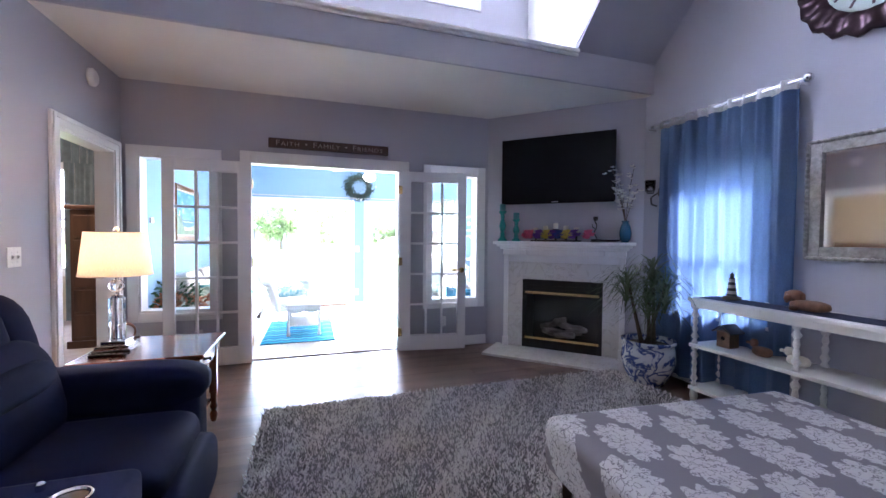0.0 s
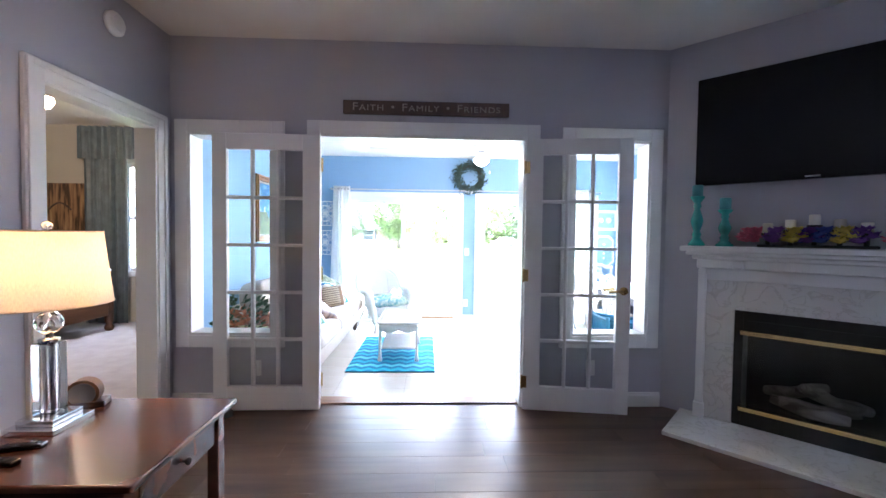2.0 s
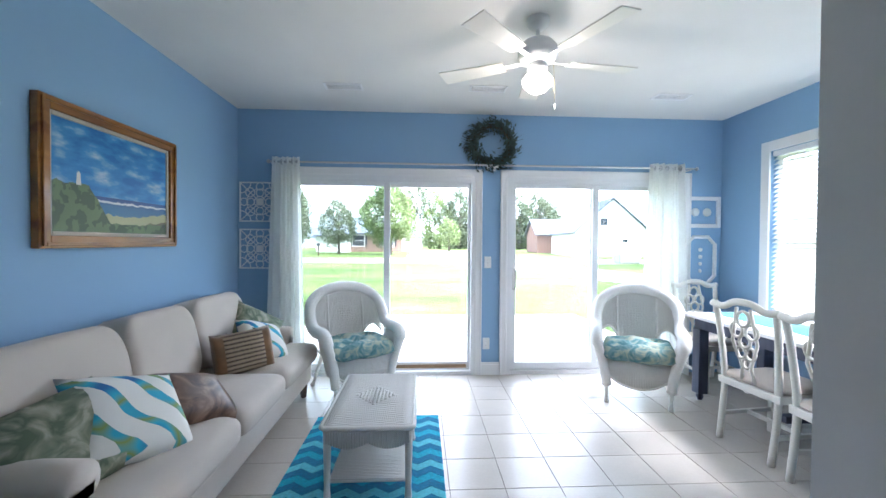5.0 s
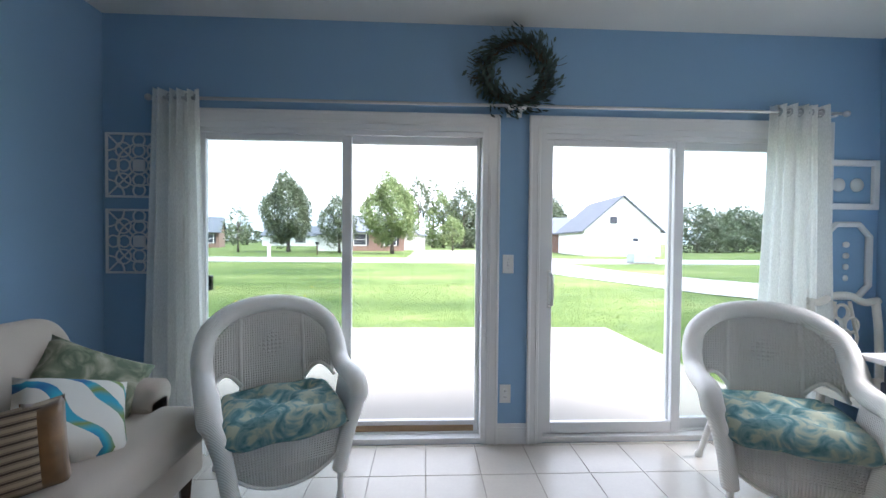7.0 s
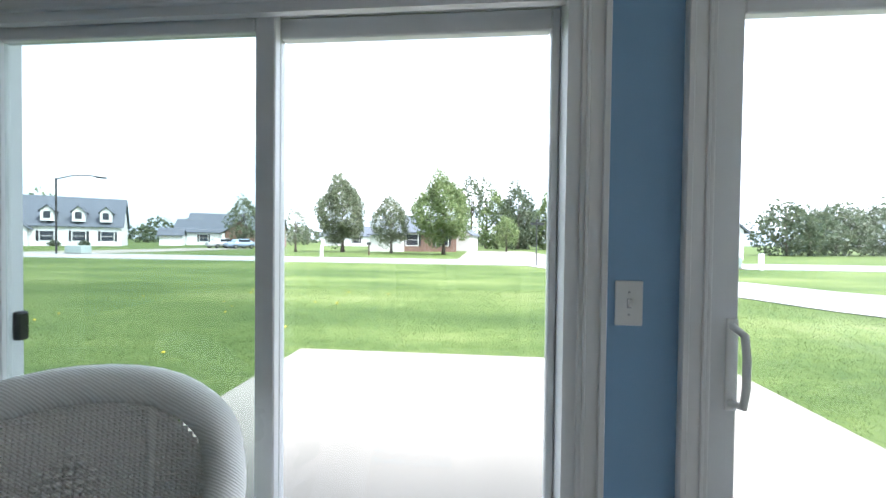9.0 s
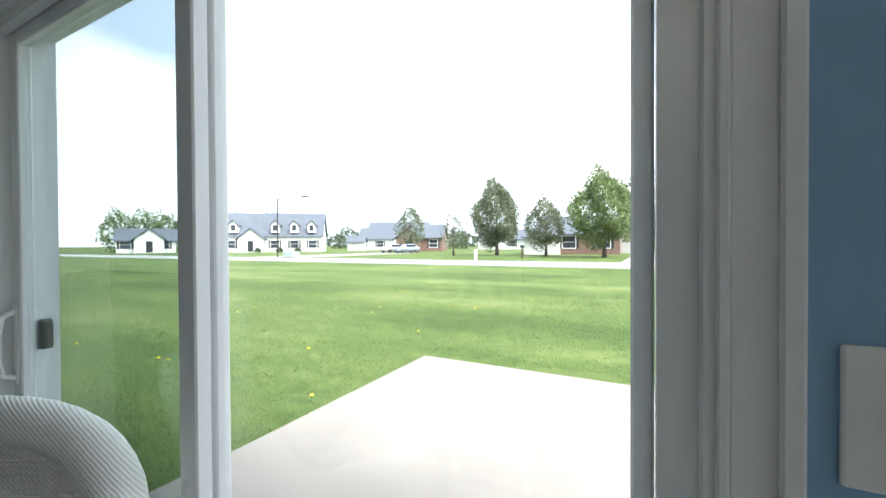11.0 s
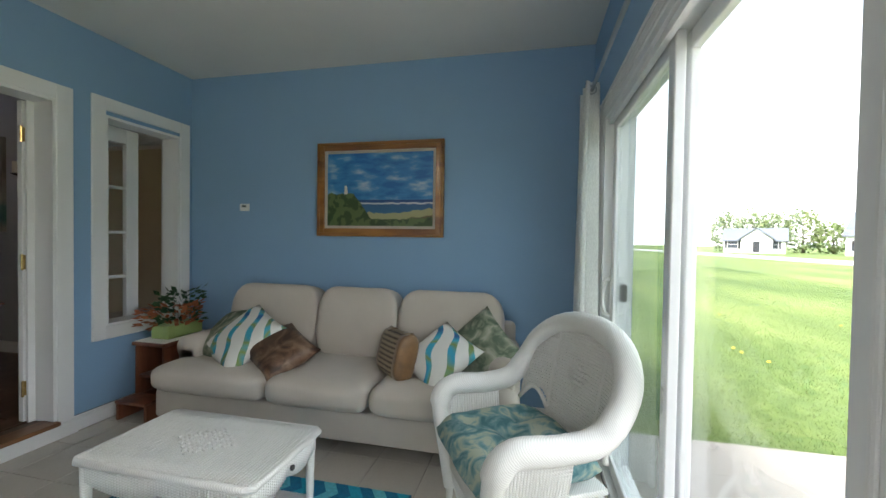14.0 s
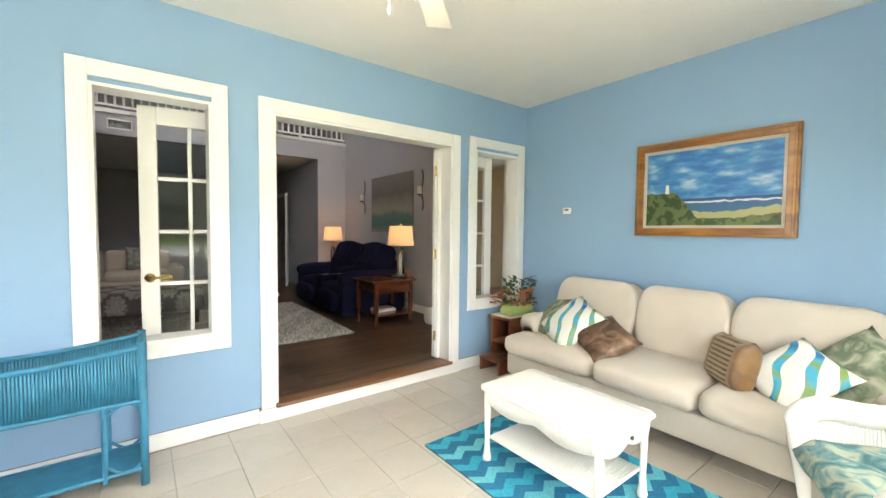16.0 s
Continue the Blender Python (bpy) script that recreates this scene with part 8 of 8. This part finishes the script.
for k in range(9):
    rk = random.Random(100 + k)
    tree(5.0 + k * 3.4 + rk.uniform(-1, 1), 92 + rk.uniform(-6, 8), 9.5 + rk.uniform(-1.5, 4.5), 7.5 + rk.uniform(-1, 1.5), 0.6, "tree in the green wood behind the houses", GREENS if k % 3 == 0 else DARKG, 3200, 0.30, 20 + k, "edge of the wood")
for k in range(9):
    rk = random.Random(200 + k)
    tree(46.0 + k * 5.0 + rk.uniform(-1, 1), 66.0 + k * 2.0 + rk.uniform(-2, 2), 7.4 + 0.25 * k + rk.uniform(-0.5, 0.8), 8.5, 0.5, "dense dark tree in a row along the field", DARKG, 1900, 0.27, 40 + k, "row of trees")
for k in range(16):
    rk = random.Random(300 + k)
    tree(-150 + k * 11 + rk.uniform(-3, 3), 128 + rk.uniform(-5, 8), 6.5 + rk.uniform(-2, 3), 11, 0.5, "far tree on the horizon", DARKG, 420, 0.55, 60 + k, "far trees")
for k in range(8):
    rk = random.Random(400 + k)
    tree(-112 + k * 3.6 + rk.uniform(-1, 1), 52 + k * 3.4 + rk.uniform(-2, 2), 8.6 + rk.uniform(-2.0, 2.5), 7.0, 0.6, "pale green tree beside the white houses", GREENS, 1500, 0.30, 90 + k, "trees beside the white houses")

# ---- outdoors: houses ----
SIDING = surface("white_siding", (0.74, 0.74, 0.74), 0.6, var=0.04, scale=1.5, bump=0.6, grain=7, stretch=(0.02, 0.02, 1), distance=0.02)
SHINGLE = surface("slate_shingle", (0.10, 0.115, 0.14), 0.9, var=0.25, scale=2, bump=0.5, grain=6, distance=0.02)
BRICK = surface("red_brick", (0.20, 0.125, 0.10), 0.85, var=0.3, scale=6, bump=0.4, grain=12)
DARKPANE = surface("dark_window", (0.03, 0.035, 0.045), 0.1, var=0.2, bump=0.0)
SHUTTER = surface("black_shutter", (0.02, 0.02, 0.025), 0.5, var=0.1)


def far_window(parent, m, w=1.0, h=1.5, shutters=True):
    bm = ring_boxes(B(), "y", -0.06, 0.02, -w / 2, w / 2, 0, h, 0.10)
    box(bm, -w / 2, w / 2, -0.045, -0.02, h / 2 - 0.03, h / 2 + 0.03)
    o = part("window", moved(bm, m), TRIM, parent)
    part("pane", moved(boxed(-w / 2, w / 2, -0.03, -0.01, 0, h), m), DARKPANE, o)
    if shutters:
        for s in (-1, 1):
            part("shutter", moved(boxed(s * (w / 2 + 0.28) - 0.17, s * (w / 2 + 0.28) + 0.17, -0.07, 0.0, -0.08, h + 0.08), m), SHUTTER, o)
    return o


def gable_roof(w, d, eave, ridge, over=0.4):
    """A pitched roof; its ridge runs along local x."""
    bm = B()
    y0, y1, yc = -over, d + over, d / 2
    drop = over * (ridge - eave) / (d / 2)
    a = [(y0, eave - drop), (yc, ridge), (y1, eave - drop)]
    t = 0.18
    vs = []
    for x in (-w / 2 - over, w / 2 + over):
        vs.append([bm.verts.new((x, y, z + k)) for k in (0, t) for y, z in a])
    l, r = vs
    for i, j in ((0, 1), (1, 2)):
        bm.faces.new((l[i], l[j], r[j], r[i]))
        bm.faces.new((l[i + 3], r[i + 3], r[j + 3], l[j + 3]))
    for i in (0, 2):
        bm.faces.new((l[i], r[i], r[i + 3], l[i + 3]))
    for e in (l, r):
        bm.faces.new((e[0], e[1], e[4], e[3]))
        bm.faces.new((e[1], e[2], e[5], e[4]))
    return bm


def gable_body(w, d, eave, ridge):
    bm = B()
    pr = [(0, 0), (0, eave), (d / 2, ridge), (d, eave), (d, 0)]
    l = [bm.verts.new((-w / 2, y, z)) for y, z in pr]
    r = [bm.verts.new((w / 2, y, z)) for y, z in pr]
    bm.faces.new(l)
    bm.faces.new(r[::-1])
    for i in range(5):
        j = (i + 1) % 5
        bm.faces.new((l[i], l[j], r[j], r[i]))
    return bm


def house(m, w, d, eave, ridge, mat, label, windows=(), dormers=(), porch=None, door=None, gable_wins=()):
    r = thing("house", label, "house", m, "neighbouring houses")
    part("wall", gable_body(w, d, eave, ridge), mat, r)
    part("roof", gable_roof(w, d, eave, ridge), SHINGLE, r, "slate grey shingle roof")
    for x in windows:
        far_window(r, pose(x, 0, 0.9), 1.7, 1.6)
    for x in dormers:
        z = eave + 0.6
        yy = (z - eave) / (ridge - eave) * d / 2
        dm = part("dormer", moved(gable_body(2.4, 1.6, 1.7, 2.55), pose(x, yy + 0.2, z, 0, 0, 90) @ pose(0, -0.8, 0)), mat, r)
        part("dormer_roof", moved(gable_roof(2.6, 1.7, 1.7, 2.6, 0.2), pose(x, yy + 0.2, z, 0, 0, 90) @ pose(0, -0.85, 0)), SHINGLE, dm)
        part("dormer_window", moved(boxed(-0.42, 0.42, -0.06, 0.0, 0, 1.15), pose(x, yy + 0.2 - 1.22, z + 0.45)), DARKPANE, dm)
    if porch is not None:
        pg = part("porch_gable", moved(gable_body(3.2, 5.0, 2.9, 4.9), pose(porch, 0, 0, 0, 0, 90) @ pose(0, -2.5, 0)), mat, r)
        part("porch_roof", moved(gable_roof(3.3, 5.2, 2.9, 5.0, 0.35), pose(porch, 0, 0, 0, 0, 90) @ pose(0, -2.6, 0)), SHINGLE, pg)
        part("door", moved(boxed(-0.55, 0.55, -0.08, 0, 0, 2.2), pose(porch, -1.62, 0.2)), SHUTTER, pg, "dark front door")
    for x, z, ww in gable_wins:
        part("gable_window", boxed(x - ww / 2, x + ww / 2, -0.06, 0, z, z + 0.9), DARKPANE, r)
    return r


house(pose(-71.9, 61.9, GZ, 0, 0, 39), 20.6, 11.0, 3.6, 8.6, SIDING, "long white house with dormers, porch gable and black shutters", windows=(-8.2, 0.6, 4.6, 8.4), dormers=(-7.6, 0.7, 4.6, 8.2), porch=-3.9)
house(pose(-92.0, 47.5, GZ, 0, 0, 62), 10.0, 8.0, 2.6, 5.0, SIDING, "low white house with a grey roof beyond the lawn", windows=(-3.5, 3.0), porch=0.5)
r = house(pose(26.0, 50.5, GZ, 0, 0, 90 - 4) @ pose(0, -1.2, 0), 11.0, 8.6, 3.0, 6.8, SIDING, "white gabled house side with a grey roof", gable_wins=())
# small openings in the broad white gable
for u, z, w_, h_ in ((-1.0, 3.7, 0.8, 0.8), (1.5, 1.7, 0.6, 0.35)):
    part("gable_window", boxed(-5.56, -5.5, 4.3 - u - w_ / 2, 4.3 - u + w_ / 2, z, z + h_), DARKPANE, r)
house(pose(20.5, 58.5, GZ, 0, 0, -4), 6.0, 8.0, 2.9, 5.2, BRICK, "low brick wing with a white window bay", windows=(0.8,))
house(pose(-8.5, 60.0, GZ, 0, 0, 6), 11.0, 9.0, 2.9, 5.4, BRICK, "brick bungalow with a grey hip roof behind the trees", windows=(-1.0, 3.4))
house(pose(-0.6, 72.0, GZ, 0, 0, 82), 9.0, 8.0, 2.8, 5.6, SIDING, "white gabled garage end behind the trees")
house(pose(-12.8, 57.5, GZ, 0, 0, 4), 4.6, 4.5, 2.4, 3.2, SIDING, "white garage front beside the brick bungalow")
house(pose(-60.0, 92.0, GZ, 0, 0, 25), 16.0, 10.0, 3.2, 7.6, SIDING, "far house with a steep grey roof", windows=(-4.5, 4.5), porch=2.0)
house(pose(-43.5, 76.0, GZ, 0, 0, 20), 10.0, 9.0, 3.0, 5.8, BRICK, "brick house with a white garage door", windows=(3.2,), porch=-2.0)
house(pose(-78.0, 108.0, GZ, 0, 0, 20), 14.0, 9.0, 3.2, 7.0, SIDING, "far white house with a grey roof", windows=(-3, 3))
house(pose(-64.0, 80.0, GZ, 0, 0, 30), 4.0, 3.4, 2.3, 3.6, SIDING, "small white garden shed")
house(pose(42.0, 82.0, GZ, 0, 0, 60), 9.0, 8.0, 3.0, 6.4, SIDING, "far white house beside the row of trees")
house(pose(-33.0, 108.0, GZ, 0, 0, 0), 20.0, 9.0, 2.8, 5.4, SIDING, "far low white house on the horizon", windows=(-6, 0, 6))

# ---- outdoors: cars, street furniture ----
def car(m, colour, label):
    r = thing("car", label, "car", m, "parked cars")
    paint = surface("car_paint", colour, 0.2, var=0.05, bump=0.0, coat=0.8)
    pr = [(-2.2, 0.35), (-2.25, 0.75), (-2.1, 0.95), (-1.2, 1.02), (-0.6, 1.52), (0.9, 1.58), (1.6, 1.10), (2.15, 1.0), (2.25, 0.6), (2.2, 0.35)]
    bm = B()
    l, q = [bm.verts.new((x, -0.88, z)) for x, z in pr], [bm.verts.new((x, 0.88, z)) for x, z in pr]
    bm.faces.new(l[::-1])
    bm.faces.new(q)
    for i in range(len(pr)):
        j = (i + 1) % len(pr)
        bm.faces.new((l[i], l[j], q[j], q[i]))
    bmesh.ops.bevel(bm, geom=list(bm.edges), offset=0.07, segments=2, affect="EDGES")
    part("body", bm, paint, r, smooth=True)
    for y in (-0.895, 0.885):
        part("side_window", moved(boxed(-0.85, 1.15, 0, 0.01, 1.08, 1.45, 0.0), pose(0, y, 0)), DARKPANE, r)
    for x in (-1.4, 1.4):
        for y in (-0.88, 0.88):
            w = part("wheel", moved(lathe(B(), [(0.33, -0.1), (0.34, 0), (0.33, 0.1)], 20), pose(x, y, 0.33, 90)), IRON, r)
            part("rim", moved(lathe(B(), [(0.2, -0.11), (0.2, 0.11)], 14), pose(x, y, 0.33, 90)), STEEL, w)


car(pose(-41.2, 63.0, GZ, 0, 0, 74), (0.55, 0.56, 0.58), "silver estate car parked in the driveway")
car(pose(-37.4, 62.0, GZ, 0, 0, 70), (0.30, 0.38, 0.50), "pale blue saloon car parked in the driveway")
car(pose(12.5, 62.0, GZ, 0, 0, 5), (0.30, 0.33, 0.38), "grey car parked beyond the street")
structure("driveway", boxed(-44, -35, 35.6, 62, GZ - 0.1, GZ + 0.015), CONCRETE, "pale concrete driveway")
structure("driveway_2", boxed(-1.5, 8.5, 35.6, 70, GZ - 0.1, GZ + 0.015), CONCRETE, "pale concrete driveway")
sl = thing("street_lamp", "dark street lamp with a long curved arm", "street lamp", pose(-36.3, 33.7, GZ))
part("pole", tube(B(), [(0, 0, 0), (0, 0, 6.6)], 0.07, 10), IRON, sl)
part("arm", tube(B(), [(0, 0, 6.5), (0.7, 0.7, 6.9), (1.6, 1.6, 7.05), (2.0, 2.0, 7.0)], 0.05, 8), IRON, sl)
part("lamp_head", cushion(B(), 0.9, 0.3, 0.18, pose(2.1, 2.1, 6.96, 0, 0, 45), 0.7, 8), IRON, sl, smooth=True)
sp = thing("street_sign", "thin street sign post with two crossed name plates", "street sign", pose(3.9, 28.0, GZ))
part("post", tube(B(), [(0, 0, 0), (0, 0, 2.9)], 0.035, 8), IRON, sp)
part("name_plate", boxed(-0.45, 0.45, -0.012, 0.012, 2.6, 2.78), IRON, sp)
part("name_plate", boxed(-0.012, 0.012, -0.45, 0.45, 2.8, 2.98), IRON, sp)
for x, y, lab in ((15.6, 28.8, "pale green utility box on the verge"), (-35.2, 34.6, "grey utility box on the verge")):
    ub = thing("utility_box", lab, "utility box", pose(x, y, GZ))
    part("cabinet", boxed(-0.8, 0.8, -0.5, 0.5, 0.06, 0.75, 0.06), surface("pale_green_paint", (0.30, 0.36, 0.34), 0.6), ub)
    part("plinth", boxed(-0.9, 0.9, -0.6, 0.6, 0, 0.06), CONCRETE, ub)
for x, y, h in ((-13.5, 36.2, 1.0), (17.0, 27.6, 1.0), (24.0, 45.0, 0.7)):
    mk = thing("marker_post", "short white marker post beside the street", "post", pose(x, y, GZ))
    part("stake", boxed(-0.11, 0.11, -0.11, 0.11, 0, h, 0.02), PLASTIC, mk)
mb = thing("mailbox", "dark mailbox on a post beside the street", "mailbox", pose(-10.9, 42.0, GZ))
part("post", boxed(-0.06, 0.06, -0.06, 0.06, 0, 1.05), DARKWOOD, mb)
part("letter_box", moved(lathe(B(), [(0.16, -0.25), (0.16, 0.25)], 14), pose(0, 0, 1.2, 90)), IRON, mb)
rs = np.random.RandomState(5)
for k, (x, y, w_, h_) in enumerate(((21.5, 56.0, 3.0, 1.6), (-66.5, 64.0, 1.4, 0.9), (-69.5, 61.8, 1.4, 0.9), (-72.8, 59.2, 1.4, 0.9))):
    bs = thing("bush", "round clipped green bush before a house", "bush", pose(x, y, GZ), "house bushes")
    v = leaf_cloud(rs, 900, np.array([0, 0, h_ * 0.5]), np.array([w_ / 2, w_ / 2, h_ * 0.55]), 0.10, "round")
    me = bpy.data.meshes.new("crown")
    me.from_pydata(v.tolist(), [], np.arange(len(v)).reshape(-1, 4).tolist())
    me.materials.append(DARKG)
    o = new("crown", me)
    o.parent = bs
    part("stem", tube(B(), [(0, 0, 0), (0, 0, h_ * 0.6)], 0.06, 6), BARK, bs)


# ---- lawn near the patio ----
rs = np.random.RandomState(8)
n = 260000
gy = 3.75 + 11 * rs.uniform(0, 1, n) ** 1.8
gx = rs.uniform(-1, 1, n) * (13 + 1.3 * (gy - 3.75)) - 3.0
keep = ~((gx > -2.03) & (gx < 3.12) & (gy < 7.36))
gx, gy = gx[keep], gy[keep]
n = len(gx)
ga, gh = rs.uniform(0, 6.283, n), rs.uniform(0.015, 0.034, n)
gw = 0.0020 + 0.0003 * (gy - 3.5)
base = np.stack([gx, gy, np.full(n, GZ - 0.002)], 1)
side = np.stack([np.cos(ga), np.sin(ga), np.zeros(n)], 1) * gw[:, None]
lean = np.stack([np.cos(ga * 3), np.sin(ga * 3), np.zeros(n)], 1) * (gh * 0.5)[:, None]
v = np.stack([base - side, base + side, base + lean + np.stack([np.zeros(n), np.zeros(n), gh], 1)], 1).reshape(-1, 3)
me = bpy.data.meshes.new("grass_blades")
me.from_pydata(v.tolist(), [], np.arange(3 * n).reshape(-1, 3).tolist())
me.materials.append(foliage("grass_blade", (0.070, 0.112, 0.027), (0.105, 0.150, 0.042), (0.145, 0.186, 0.066)))
tagged(new("grass_blades", me), "short green grass blades beside the patio", "grass", kind="stuff")
YELLOW = surface("dandelion_yellow", (0.75, 0.55, 0.03), 0.7)
for k in range(22):
    x, y = rs.uniform(-9, -1.5), rs.uniform(5.5, 13)
    if -2.1 < x < 3.2 and y < 7.5:
        continue
    d = thing("dandelion", "yellow dandelion in the lawn", "flower", pose(x, y, GZ), "dandelions")
    part("stalk", tube(B(), [(0, 0, 0), (0, 0, 0.07)], 0.003, 4), GREENS, d)
    part("bloom", lathe(B(), [(0.006, 0.065), (0.022, 0.075), (0.01, 0.085)], 8), YELLOW, d)

# ---- oak planks of the living room ----
host = bpy.data.objects["floor_base"]
made = {}


def piece(name, key, make, material, parent, loc):
    if key not in made:
        q = make()
        me_ = bpy.data.meshes.new(name)
        q.to_mesh(me_)
        q.free()
        me_.materials.append(material)
        made[key] = me_
    o = new(name, made[key])
    o.parent = parent
    o.location = loc
    return o


PW, PL = 0.165, 1.22
rnd = random.Random(4)
y = -0.03
while y > -4.6:
    x = LX - rnd.random() * PL
    while x < RX:
        a, b_ = max(x, LX), min(x + PL, RX)
        if b_ - a > 0.03:
            L_ = round(b_ - a, 2)
            piece("plank", ("plank", L_), lambda: boxed(0, L_ - 0.001, -PW + 0.001, 0, -0.012, 0.0, 0.0006, 1), FLOORWOOD, host, (a, y, 0.0))
        x += PL
    y -= PW
structure("floor_hall", boxed(LX, RX, -9.0, y, -0.005, 0.0), FLOORWOOD, "dark oak floor under the loft")

# ---- sunroom floor tiles ----
host = bpy.data.objects["floor_sunroom"]
T = 0.313
x0, y0 = 0.143, 2.84
xs = [x0 + T * k for k in range(-8, 12)]
ys = [y0 + T * k for k in range(-10, 4)]
for x in xs:
    for yy in ys:
        a, b_, c, d = max(x, LX), min(x + T, SX), max(yy, 0.172), min(yy + T, PY)
        if b_ - a < 0.02 or d - c < 0.02:
            continue
        w, h = round(b_ - a, 3), round(d - c, 3)
        piece("floor_tile", ("tile", w, h), lambda: boxed(0.002, w - 0.002, 0.002, h - 0.002, -0.006, 0.0, 0.0015, 1), TILE, host, (a, c, FZ))
